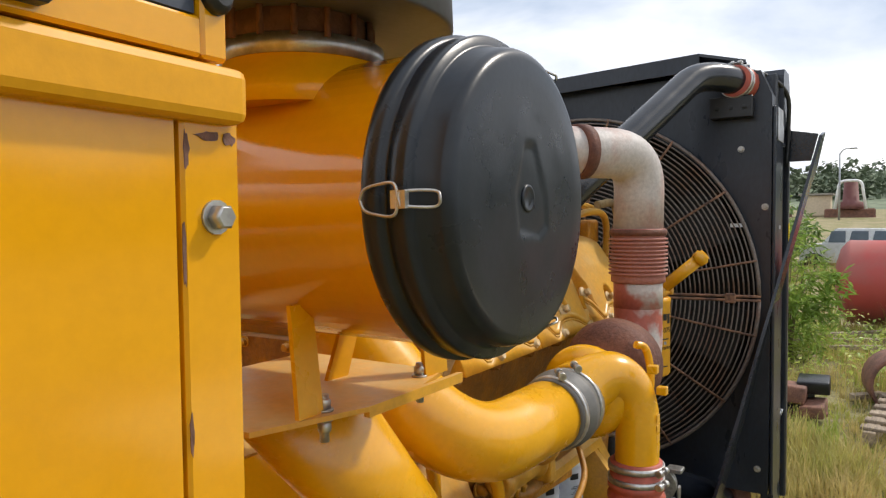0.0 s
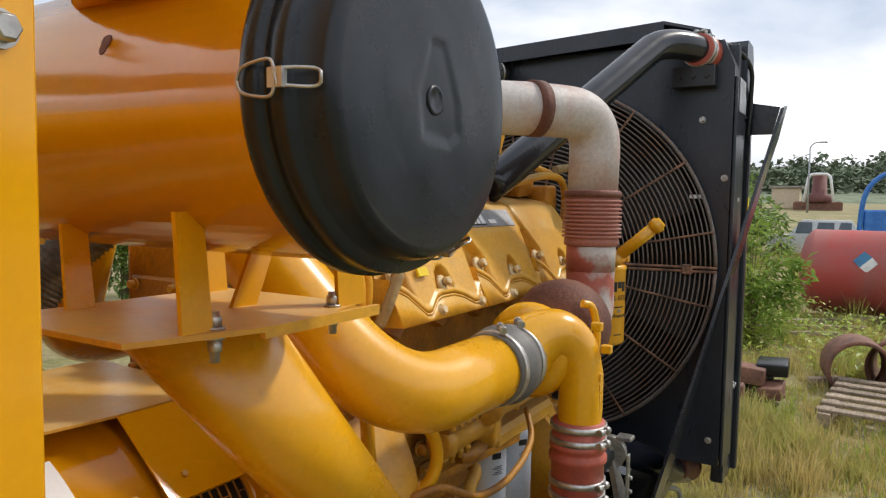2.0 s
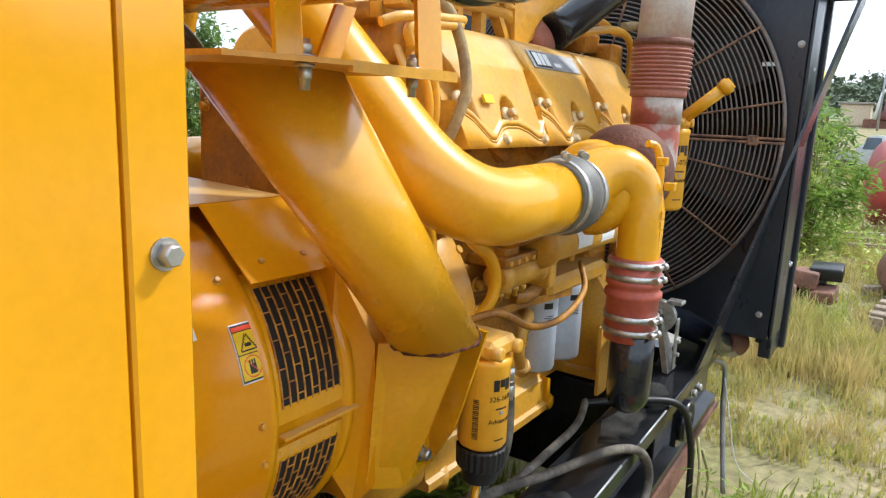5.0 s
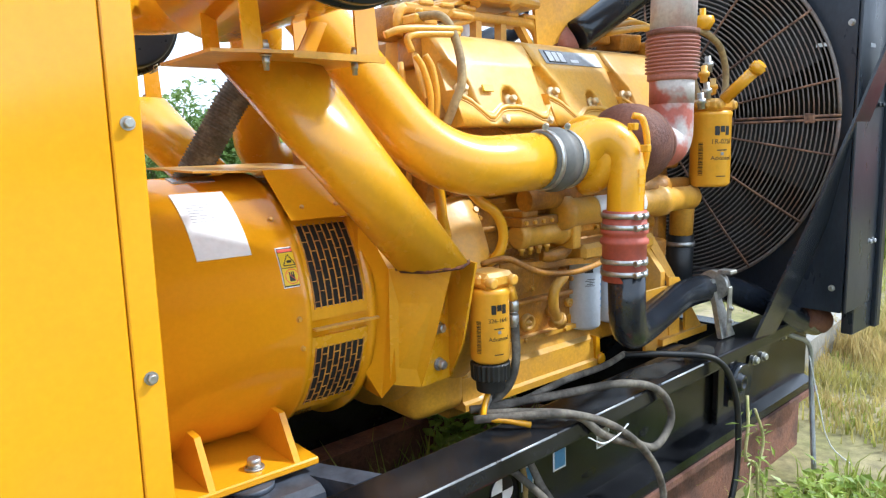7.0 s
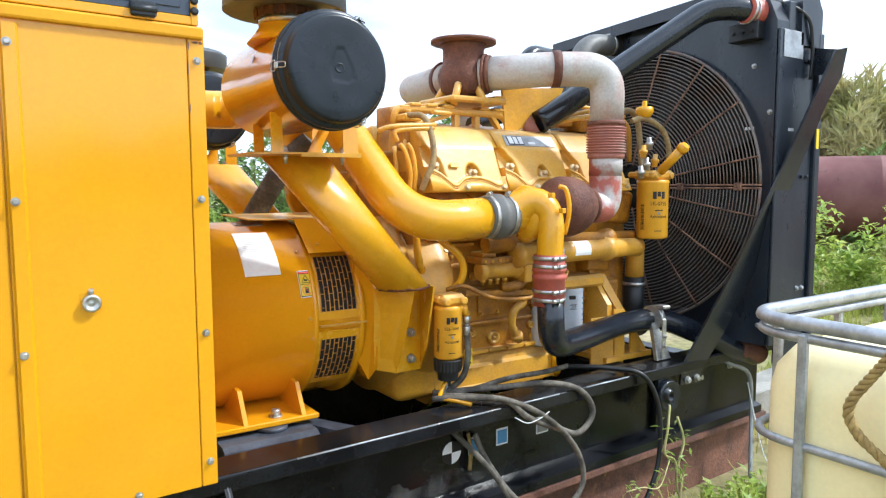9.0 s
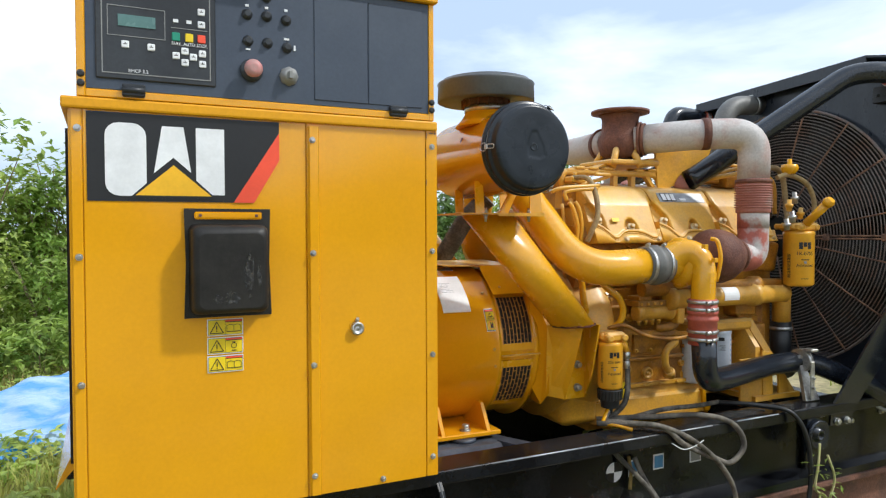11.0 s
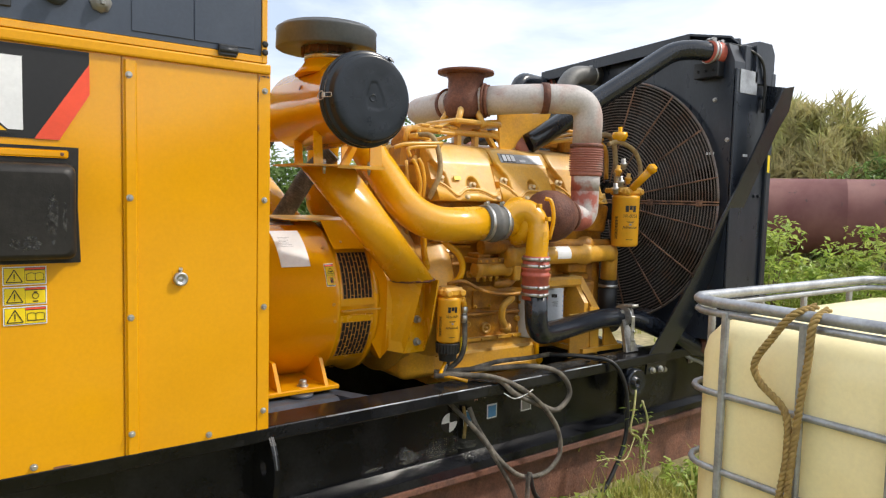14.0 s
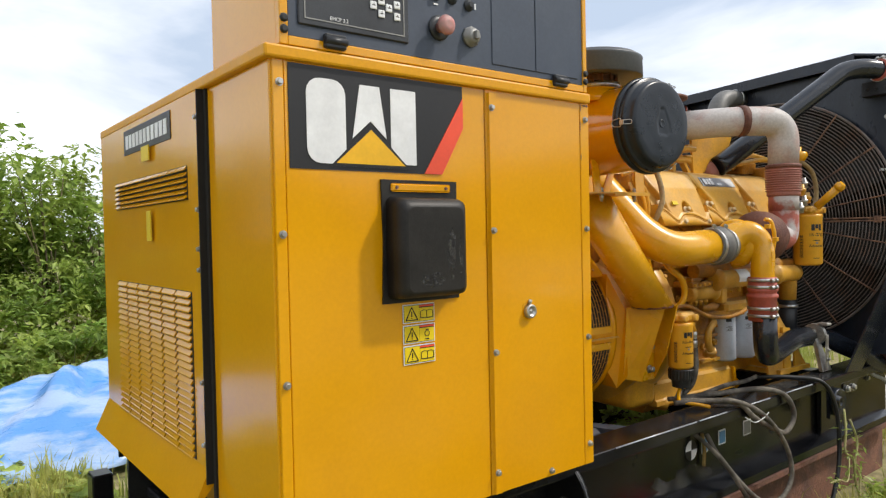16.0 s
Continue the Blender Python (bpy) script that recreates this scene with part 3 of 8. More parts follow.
        for a, b2, w in [((-0.737, zb + 0.008), (-0.718, zb + 0.042), 0.0024), ((-0.718, zb + 0.042), (-0.699, zb + 0.008), 0.0024), ((-0.699, zb + 0.008), (-0.737, zb + 0.008), 0.0024),
                         ((-0.718, zb + 0.017), (-0.718, zb + 0.031), 0.0026), ((-0.718, zb + 0.012), (-0.718, zb + 0.0145), 0.0026)] + book:
            dx, dz = b2[0] - a[0], b2[1] - a[1]
            ll = math.hypot(dx, dz)
            nx, nz = -dz / ll * w / 2, dx / ll * w / 2
            prism(bm, [(a[0] + nx, yy, a[1] + nz), (b2[0] + nx, yy, b2[1] + nz), (b2[0] - nx, yy, b2[1] - nz), (a[0] - nx, yy, a[1] - nz)], (0, 0.0015, 0))
        part("pictogram", bm, BLACKV, st)
    # small door lock
    bm = B()
    box(bm, (-0.302, -0.004, 1.303), (-0.256, 0.0, 1.343))
    lock = part("door_lock", bm, YELLOW, c, "round steel lock on a square yellow plate")
    bm = B()
    lathe(bm, (-0.279, -0.004, 1.318), (0, -1, 0), [(0, 0.0215), (0.012, 0.0215), (0.015, 0.019), (0.015, 0.014), (0.009, 0.012), (0.009, 0.004), (0.012, 0.003)], 24)
    part("barrel", bm, STEEL, lock)
    bm = B()
    rod(bm, (-0.279, -0.006, 1.338), (-0.279, -0.012, 1.352), 0.006)
    part("latch", bm, STEEL, lock)
    for ob in c.children[first:]:
        ob.location.x -= 0.009
    return turned(c, *CAB_YAW)


build_cabinet()


def build_panel():
    c = thing("control_panel", (-0.54, 0.25, 2.012), "yellow control box with a slate-grey instrument face", "control panel")
    x0, x1, z0, z1 = -1.078, -0.002, 2.007, 2.432
    bm = B()
    box(bm, (x0, 0.006, z0), (x1, 0.42, z1 - 0.02), 0.004)
    part("housing", bm, YELLOW, c)
    bm = B()
    box(bm, (x0 - 0.018, -0.030, z1 - 0.034), (x1 + 0.010, 0.44, z1), 0.005)
    part("roof_lip", bm, YELLOW, c, "yellow overhanging roof edge, slightly chipped")
    bm = B()
    box(bm, (x0, -0.012, z0), (x0 + 0.022, 0.010, z1 - 0.034), 0.002)
    box(bm, (x1 - 0.018, -0.012, z0), (x1, 0.010, z1 - 0.034), 0.002)
    box(bm, (x0 + 0.022, -0.012, z0), (x1 - 0.018, 0.010, z0 + 0.022), 0.002)
    part("front_frame", bm, YELLOW, c)
    bm = B()
    box(bm, (x0 + 0.024, -0.008, z0 + 0.024), (x1 - 0.020, 0.004, z1 - 0.036))
    part("face", bm, PANEL, c, "slate-grey instrument face")
    for a, b in ((-0.415, -0.2385), (-0.2355, -0.045)):
        bm = B()
        box(bm, (a, -0.011, z0 + 0.040), (b, -0.006, z1 - 0.060), 0.0015)
        part("blank_panel", bm, PANEL, c)
    bm = B()
    box(bm, (-1.030, -0.014, 2.060), (-0.712, -0.006, 2.345), 0.003)
    ctl = part("controller", bm, PLASTIC, c, "dark engine controller with keypad and small display")
    bm = B()
    for a in ((-1.015, 2.075, -0.727, 2.078), (-1.015, 2.332, -0.727, 2.335), (-1.015, 2.078, -1.012, 2.332), (-0.730, 2.078, -0.727, 2.332),
              (-1.000, 2.180, -0.850, 2.182), (-1.000, 2.262, -0.850, 2.264), (-1.000, 2.182, -0.998, 2.262), (-0.852, 2.182, -0.850, 2.262),
              (-0.835, 2.170, -0.735, 2.172), (-0.835, 2.218, -0.735, 2.220)):
        bm = B()
        bar(bm, a[0], a[1], a[2], a[3], -0.0155)
        part("printed_line", bm, GREYKEY, ctl)
    bm = B()
    bar(bm, -0.973, 2.208, -0.876, 2.240, -0.0165)
    part("display", bm, LCD, ctl, "green-grey display")
    for kx, kz, m in ((-0.822, 2.193, GREENB), (-0.786, 2.193, YVIN), (-0.752, 2.193, REDV)):
        bm = B()
        box(bm, (kx - 0.011, -0.0185, kz - 0.011), (kx + 0.011, -0.014, kz + 0.013), 0.002)
        part("mode_button", bm, m, ctl)
    for kx, kz in ((-0.752, 2.272), (-0.752, 2.236), (-0.955, 2.158), (-0.888, 2.156), (-0.798, 2.155), (-0.822, 2.140), (-0.798, 2.122), (-0.775, 2.140), (-0.750, 2.152), (-0.750, 2.122)):
        bm = B()
        box(bm, (kx - 0.010, -0.018, kz - 0.010), (kx + 0.010, -0.014, kz + 0.010), 0.002)
        key = part("key", bm, WHITE, ctl)
        bm = B()
        bar(bm, kx - 0.005, kz - 0.001, kx + 0.005, kz + 0.001, -0.0185, 0.001)
        if kz > 2.12:
            bar(bm, kx - 0.001, kz + 0.0012, kx + 0.001, kz + 0.005, -0.0185, 0.001)
        part("key_mark", bm, BLACKV, key)
    for a in ((-0.829, 2.235, -0.815, 2.244), (-0.793, 2.235, -0.779, 2.244), (-0.94, 2.310, -0.905, 2.326)):
        bm = B()
        bar(bm, *a, -0.0165)
        part("printed_mark", bm, WHITE, ctl)
    for word, kx, kz, size in (("RUN", -0.822, 2.1715, 0.0115), ("AUTO", -0.786, 2.1715, 0.0115), ("STOP", -0.752, 2.1715, 0.0115), ("EMCP 3.2", -0.922, 2.081, 0.013)):
        cu = bpy.data.curves.new("text", "FONT")
        cu.body, cu.size, cu.align_x, cu.extrude = word, size, "CENTER", 0.0003
        t = new("text_curve", cu)
        t.matrix_world = Matrix.Translation((kx, -0.0165, kz)) @ Euler((radians(90), 0, 0)).to_matrix().to_4x4()
        dg = bpy.context.evaluated_depsgraph_get()
        me = bpy.data.meshes.new_from_object(t.evaluated_get(dg))
        me.transform(t.matrix_world)
        bpy.data.objects.remove(t)
        me.materials.clear()
        me.materials.append(WHITE)
        ob = new("printed_word", me)
        ob.parent = ctl
    for sx, mt in ((-1.055, YVIN), (-0.925, YVIN)):
        bm = B()
        bar(bm, sx, 2.352, sx + 0.068, 2.382, -0.0100)
        s = part("hazard_sticker", bm, WHITE, c, "white-edged yellow hazard sticker")
        bm = B()
        bar(bm, sx + 0.003, 2.355, sx + 0.033, 2.379, -0.0115)
        bar(bm, sx + 0.035, 2.355, sx + 0.065, 2.379, -0.0115)
        part("yellow_field", bm, mt, s)
        bm = B()
        prism(bm, [(sx + 0.007, -0.0125, 2.358), (sx + 0.029, -0.0125, 2.358), (sx + 0.018, -0.0125, 2.376)], (0, 0.001, 0))
        bar(bm, sx + 0.042, 2.359, sx + 0.058, 2.372, -0.0125, 0.001)
        part("pictogram", bm, BLACKV, s)
    bm = B()
    bar(bm, -0.835, 2.354, -0.735, 2.380, -0.0100)
    s = part("warning_label", bm, WHITE, c, "white and red warning label")
    bm = B()
    bar(bm, -0.832, 2.357, -0.765, 2.377, -0.0115)
    part("red_field", bm, REDV, s)
    bm = B()
    box(bm, (-0.722, -0.040, 2.358), (-0.590, -0.008, 2.382), 0.003)
    part("lamp_hood", bm, PLASTIC, c, "black panel-lamp hood")
    for kx, kz in ((-0.62, 2.286), (-0.562, 2.287), (-0.503, 2.282), (-0.618, 2.207), (-0.560, 2.207), (-0.501, 2.199), (-0.562, 2.345)):
        bm = B()
        lathe(bm, (kx, -0.008, kz), (0, -1, 0), [(0, 0.016), (0.004, 0.016), (0.005, 0.010), (0.016, 0.008)], 18)
        part("indicator_lamp", bm, PLASTIC, c)
    bm = B()
    for a in ((-0.625, 2.309, -0.615, 2.316), (-0.567, 2.309, -0.557, 2.316), (-0.508, 2.309, -0.498, 2.316), (-0.625, 2.180, -0.611, 2.184), (-0.510, 2.222, -0.494, 2.228), (-0.480, 2.192, -0.474, 2.208)):
        bm = B()
        bar(bm, *a, -0.0105)
        part("printed_mark", bm, WHITE, c)
    bm = B()
    lathe(bm, (-0.609, -0.008, 2.119), (0, -1, 0), [(0, 0.034), (0.006, 0.034), (0.007, 0.02)], 24)
    st = part("emergency_stop", bm, PLASTIC, c, "faded red mushroom stop button")
    bm = B()
    lathe(bm, (-0.609, -0.014, 2.119), (0, -1, 0), [(0, 0.015), (0.022, 0.015), (0.024, 0.026), (0.032, 0.027), (0.040, 0.022), (0.043, 0.010)], 24)
    part("button", bm, REDB, st)
    bm = B()
    lathe(bm, (-0.496, -0.008, 2.112), (0, -1, 0), [(0, 0.030), (0.008, 0.029), (0.012, 0.022), (0.022, 0.021), (0.024, 0.012)], 8)
    box(bm, (-0.502, -0.044, 2.100), (-0.490, -0.028, 2.124), 0.002)
    part("key_switch", bm, GREYKEY, c, "weathered grey rotary switch")
    for hx in (-0.935, -0.135):
        bm = B()
        box(bm, (hx - 0.030, -0.024, 2.012), (hx + 0.030, -0.008, 2.048), 0.004)
        rod(bm, (hx - 0.030, -0.022, 2.030), (hx + 0.030, -0.022, 2.030), 0.009)
        part("hinge", bm, PLASTIC, c)
    for bx in (x0 + 0.011, x1 - 0.009):
        for bz in (2.042, 2.068):
            bm = B()
            lathe(bm, (bx, -0.012, bz), (0, -1, 0), [(0, 0.0105), (0.004, 0.010), (0.008, 0.006)], 14)
            part("rubber_plug", bm, RUBBER, c)
    turned(c, *CAB_YAW)


build_panel()

# ---- base frame and the rusty runner below it ----
def build_skid():
    c = thing("base_frame", (1.0, YC, 0.30), "black steel channel base frame with scuffed paint and cable holes", "frame")
    for side in (0, 1):
        s = (lambda y: y) if side == 0 else (lambda y: 2 * YC - y)
        bm = B()
        fr, web, x0, x1 = 0.19, 0.33, -1.12, 3.12
        prism(bm, [(x0, s(fr), SKIDZ), (x0, s(fr), SKIDZ - 0.054), (x0, s(fr + 0.012), SKIDZ - 0.056), (x0, s(fr + 0.016), SKIDZ - 0.020), (x0, s(web), SKIDZ - 0.026), (x0, s(web), 0.392), (x0, s(0.25), 0.368),
                   (x0, s(0.25), 0.330), (x0, s(web + 0.02), 0.330), (x0, s(web + 0.02), SKIDZ)], (x1 - x0, 0, 0))
        es = [e for e in bm.edges if abs(e.verts[0].co.x - e.verts[1].co.x) > 1 and e.verts[0].co.z > 0.69]
        bmesh.ops.bevel(bm, geom=es, offset=0.008, segments=3, affect="EDGES", profile=0.5)
        part("side_rail", bm, SKIDB, c)
    for x, top in ((-1.0, 0.60), (2.04, 0.735), (3.0, 0.60)):
        bm = B()
        box(bm, (x - 0.06, 0.352, 0.36), (x + 0.06, 2 * YC - 0.352, top), 0.006)
        part("cross_member", bm, SKIDB, c)
    bm = B()
    box(bm, (0.10, 0.352, 0.40), (0.56, 2 * YC - 0.352, 0.668), 0.006)
    part("cross_member", bm, SKIDB, c)
    bm = B()
    box(bm, (-1.20, 1.64, 0.45), (-1.12, 1.74, 0.60), 0.006)
    part("end_lug", bm, SKIDB, c)
    # lifting lug plate with its hole beside the cabinet
    bm = B()
    hy, hz = 0.237, 0.578
    lug = [V(0.066, y, z) for y, z in ((0.325, 0.705), (0.192, 0.708), (0.168, 0.68), (0.150, 0.65), (0.134, 0.60), (0.137, 0.54), (0.155, 0.48), (0.20, 0.42), (0.27, 0.395), (0.325, 0.395), (0.325, 0.50), (0.325, 0.60))]
    hole = [V(0.066, hy + 0.030 * math.sin(math.atan2(p.y - hy, p.z - hz)), hz + 0.030 * math.cos(math.atan2(p.y - hy, p.z - hz))) for p in lug]
    dx = V(0.020, 0, 0)
    ringed(bm, [lug, hole, [p + dx for p in hole], [p + dx for p in lug]], False, False, True)
    part("lug_plate", bm, SKIDB, c)
    # grey strip that draws the shine on the plate's outer edge
    bm = B()
    sweep(bm, spline([p + V(0.010, 0.0015, 0) for p in lug[1:5]], 4), 0.0032, 6)
    part("worn_edge", bm, CAPGREY, c, "pale strip for the glint along the black edge")
    bm = B()
    prism(bm, [(2.12, 0.20, 0.735), (2.19, 0.20, 0.71), (2.285, 0.20, 0.60), (2.275, 0.20, 0.53), (2.20, 0.20, 0.50), (2.12, 0.20, 0.52)], (0, 0.020, 0))
    lathe(bm, (2.18, 0.20, 0.605), (0, -1, 0), [(0, 0.075), (0.025, 0.075), (0.028, 0.068), (0.010, 0.045), (0.010, 0.034), (0.03, 0.030), (0.032, 0.018), (0.010, 0.016)], 24)
    part("end_eye", bm, BLACKP, c)
    # side plate below the radiator with its bolts
    bm = B()
    box(bm, (2.24, 0.300, 0.36), (3.15, 0.325, 0.735), 0.004)
    part("side_plate", bm, SKIDB, c)
    for x, z, r in ((2.36, 0.665, 0.016), (2.44, 0.675, 0.014), (2.60, 0.60, 0.014), (2.86, 0.62, 0.012)):
        bm = B()
        hexbolt(bm, (x, 0.300, z), (0, -1, 0), r, 0.014)
        part("bolt", bm, STEEL, c)
    bm = B()
    box(bm, (2.42, 0.29, 0.66), (2.50, 0.30, 0.72), 0.003)
    part("bracket", bm, STEEL, c)
    # labels on the rail
    bm = B()
    box(bm, (2.535, 0.2975, 0.648), (2.585, 0.2995, 0.705))
    part("label", bm, WHITE, c)
    bm = B()
    lathe(bm, (1.005, 0.329, 0.555), (0, -1, 0), [(0, 0.046), (0.002, 0.046)], 24)
    mk = part("balance_mark", bm, BLACKV, c, "round black and white balance mark")
    bm = B()
    for a0 in (90, 270):
        pts = [(1.005, 0.3265, 0.555)] + [(1.005 + 0.045 * math.cos(radians(a0 + k * 15)), 0.3265, 0.555 + 0.045 * math.sin(radians(a0 + k * 15))) for k in range(7)]
        prism(bm, pts, (0, -0.001, 0))
    part("quadrant", bm, WHITE, mk)
    for x, w, h, m in ((1.09, 0.052, 0.075, BLUEV), (1.235, 0.062, 0.070, BLUEV), (1.46, 0.070, 0.075, WHITE)):
        bm = B()
        box(bm, (x, 0.3275, 0.52 + (0.01 if x > 1.2 else 0)), (x + w, 0.3295, 0.52 + h + (0.01 if x > 1.2 else 0)))
        lb = part("label", bm, WHITE, c)
        bm = B()
        box(bm, (x + 0.006, 0.326, 0.527 + (0.01 if x > 1.2 else 0)), (x + w - 0.006, 0.3274, 0.513 + h + (0.01 if x > 1.2 else 0)))
        part("printed_field", bm, m if m is not WHITE else GREYKEY, lb)
    rn = random.Random(31)

    def blot(x, z, w, h, y, name, material, label=""):
        bm = B()
        pts = []
        for k in range(22):
            a = 2 * math.pi * k / 22
            q = rn.uniform(0.55, 1.15)
            pts.append((x + w * q * math.cos(a), y, z + h * q * math.sin(a)))
        prism(bm, pts, (0, -0.0006, 0))
        part(name, bm, material, c, label)

    blot(1.165, 0.648, 0.018, 0.018, 0.3292, "scraped_patch", EXPINK, "patch of scraped primer")
    blot(1.215, 0.658, 0.020, 0.024, 0.3292, "scraped_patch", EXPINK, "patch of scraped primer")
    for x, z, w, h in ((0.90, 0.425, 0.20, 0.026), (0.97, 0.445, 0.15, 0.045), (0.76, 0.455, 0.05, 0.035), (1.12, 0.43, 0.07, 0.025), (1.02, 0.47, 0.05, 0.022), (0.60, 0.42, 0.05, 0.012), (1.42, 0.46, 0.05, 0.012), (1.75, 0.50, 0.035, 0.02)):
        blot(x, z, w, h, 0.3292, "chalky_scuff", SCUFF, "chalky scuff on the black paint")
    # pale rods laid along the front edge as its painted-in glossy highlight
    for xa, xb in ((0.30, 0.84), (0.86, 1.08), (1.22, 1.46), (1.62, 1.90)):
        bm = B()
        rod(bm, (xa, 0.1945, SKIDZ - 0.0045), (xb, 0.1945, SKIDZ - 0.0045), 0.0042, 6)
        part("worn_edge", bm, GALV, c, "pale strip for the glint along the black edge")
    # dirt lying on the rail
    for x, w in ((1.16, 0.08), (1.72, 0.20), (2.02, 0.10)):
        bm = B()
        n = 18
        prism(bm, [(x + w * rn.uniform(0.75, 1.1) * math.cos(2 * math.pi * k / n), 0.275 + 0.055 * rn.uniform(0.7, 1.1) * math.sin(2 * math.pi * k / n), SKIDZ) for k in range(n)], (0, 0, 0.0015))
        part("dirt_patch", bm, SCUFF, c, "dried dirt lying on the rail")

    for side in (0, 1):
        sy = (lambda y: y) if side == 0 else (lambda y: 2 * YC - y)
        r = thing("runner_beam", (0.9, sy(0.35), -0.02), "rust-brown steel beam lying under the base frame in grass", "beam", "runner beams")
        bm = B()
        prism(bm, [(-1.13, sy(0.24), 0.326), (-1.13, sy(0.24), 0.302), (-1.13, sy(0.31), 0.292), (-1.13, sy(0.32), 0.27), (-1.13, sy(0.32), -0.16), (-1.13, sy(0.46), -0.16), (-1.13, sy(0.46), 0.326)], (4.28, 0, 0))
        part("beam", bm, RUST, r)
        turned(r, *SKID_YAW)
    turned(c, *SKID_YAW)


build_skid()

# ---- alternator ----
GZ, GR = 1.10, 0.368


def gpt(x, ang, r=GR):
    """A point on the alternator; 0 faces the walk, 90 is up."""
    return V(x, YC - r * math.cos(radians(ang)), GZ + r * math.sin(radians(ang)))


def strip_on_cyl(bm, x0, x1, a0, a1, r0, r1, n=10):
    rings = []
    for k in range(n + 1):
        a = a0 + (a1 - a0) * k / n
        rings.append([gpt(x0, a, r0), gpt(x1, a, r0), gpt(x1, a, r1), gpt(x0, a, r1)])
    return ringed(bm, rings, True, False)


def build_generator():
    c = thing("alternator", (0.35, YC, SKIDZ), "round yellow alternator with slotted vents, bolted on the base frame", "generator")
    bm = B()
    lathe(bm, (-0.05, YC, GZ), (1, 0, 0), [(0, GR - 0.01), (0.565, GR - 0.01), (0.568, GR - 0.002), (0.585, GR - 0.002), (0.587, GR - 0.012), (0.750, GR - 0.016), (0.753, GR + 0.004), (0.775, GR + 0.004), (0.779, GR - 0.05)], 96)
    part("frame", bm, YELLOW, c)
    for a0, a1 in ((5, 39), (-41, -12)):
        bm = B()
        strip_on_cyl(bm, 0.534, 0.706, a0 - 5.0, a1 + 5.0, GR - 0.012, GR - 0.003)
        vent = part("vent_frame", bm, YPIPE, c)
        # near-black sheet on the solid frame, painted-in shade of the slots
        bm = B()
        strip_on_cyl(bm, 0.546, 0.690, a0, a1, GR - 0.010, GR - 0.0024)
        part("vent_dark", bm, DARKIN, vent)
        for k in range(9):
            bm = B()
            x = 0.546 + k * 0.144 / 8
            strip_on_cyl(bm, x - 0.0016, x + 0.0016, a0 - 0.6, a1 + 0.6, GR - 0.0030, GR - 0.0002, 6)
            part("vent_bar", bm, GRILLE, vent)
        bm = B()
        for j in range(4):
            for k in range(8):
                x = 0.546 + (k + 0.5) * 0.144 / 8
                a = a0 + (a1 - a0) * (j + 0.25 + 0.5 * (k % 2)) / 4.2
                strip_on_cyl(bm, x - 0.0078, x + 0.0078, a, a + 0.34, GR - 0.0030, GR - 0.0004, 1)
        tagged(part("tie_grid", bm, GRILLE, vent), kind="stuff")
    bm = B()
    strip_on_cyl(bm, 0.537, 0.728, -3.7, -2.9, GR - 0.004, GR + 0.014, 3)
    part("band_clamp", bm, YDUST, c)
    # terminal cover above with its screws
    bm = B()
    prism(bm, [(0.34, 0.70, 1.472), (0.515, 0.694, 1.467), (0.72, 0.694, 1.467), (0.72, 1.05, 1.478), (0.34, 1.05, 1.478)], (0, 0, 0.005))
    part("top_cover", bm, YDUST, c)
    bm = B()
    prism(bm, [(0.513, 0.685, 1.470), (0.725, 0.685, 1.470), (0.712, 0.557, 1.347), (0.523, 0.560, 1.347)], (0, -0.003, 0.0025))
    part("sheet_guard", bm, YCAN, c, "bent yellow sheet guard with two screws")
    for x in (0.575, 0.675):
        bm = B()
        hexbolt(bm, (x - 0.008, 0.586, 1.376), (0, -0.70, 0.71), 0.006, 0.006)
        part("screw", bm, YDUST, c)
    for x, a in ((0.494, 44.3), (0.504, 1.5), (0.514, -10.8)):
        bm = B()
        n = (gpt(x, a) - V(x, YC, GZ)).normalized()
        hexbolt(bm, gpt(x, a, GR - 0.010), n, 0.006, 0.006)
        part("screw", bm, YDUST, c)
    bm = B()
    strip_on_cyl(bm, 0.280, 0.412, 29.5, 63.5, GR - 0.012, GR - 0.0065, 24)
    s = part("data_sheet", bm, WHITE, c, "white paper data sheet with faint printing")
    bm = B()
    for k in range(7):
        strip_on_cyl(bm, 0.30, 0.315 + random.uniform(0.01, 0.05), 46 + k * 1.5, 46.3 + k * 1.5, GR - 0.0065, GR - 0.0060, 1)
    part("print", bm, GALV, s)
    bm = B()
    strip_on_cyl(bm, 0.315, 0.425, 75, 83, GR - 0.010, GR - 0.006, 2)
    part("rating_plate", bm, STEEL, c)
    bm = B()
    strip_on_cyl(bm, 0.474, 0.527, 14.4, 30.9, GR - 0.012, GR - 0.0070, 10)
    s = part("hazard_sticker", bm, WHITE, c, "white-edged yellow hazard sticker with a red header and two symbols")
    q0, q1 = GR - 0.0075, GR - 0.0066
    bm = B()
    strip_on_cyl(bm, 0.4755, 0.5255, 14.8, 30.5, q0, q1, 8)
    part("black_border", bm, BLACKV, s)
    q0, q1 = GR - 0.0070, GR - 0.0062
    for a0, a1, m in ((22.4, 28.5, YVIN), (15.3, 22.1, YVIN), (28.8, 30.0, REDV)):
        bm = B()
        strip_on_cyl(bm, 0.4770, 0.5240, a0, a1, q0, q1, 4)
        part("red_field" if m is REDV else "yellow_field", bm, m, s)
    q0, q1 = GR - 0.0066, GR - 0.0058
    bm = B()
    for k in range(6):
        for x in (0.4840 + k * 0.0026, 0.5140 - k * 0.0026):
            strip_on_cyl(bm, x, x + 0.0022, 23.2 + k * 0.72, 24.1 + k * 0.72, q0, q1, 1)
    strip_on_cyl(bm, 0.484, 0.516, 23.0, 23.4, q0, q1, 1)
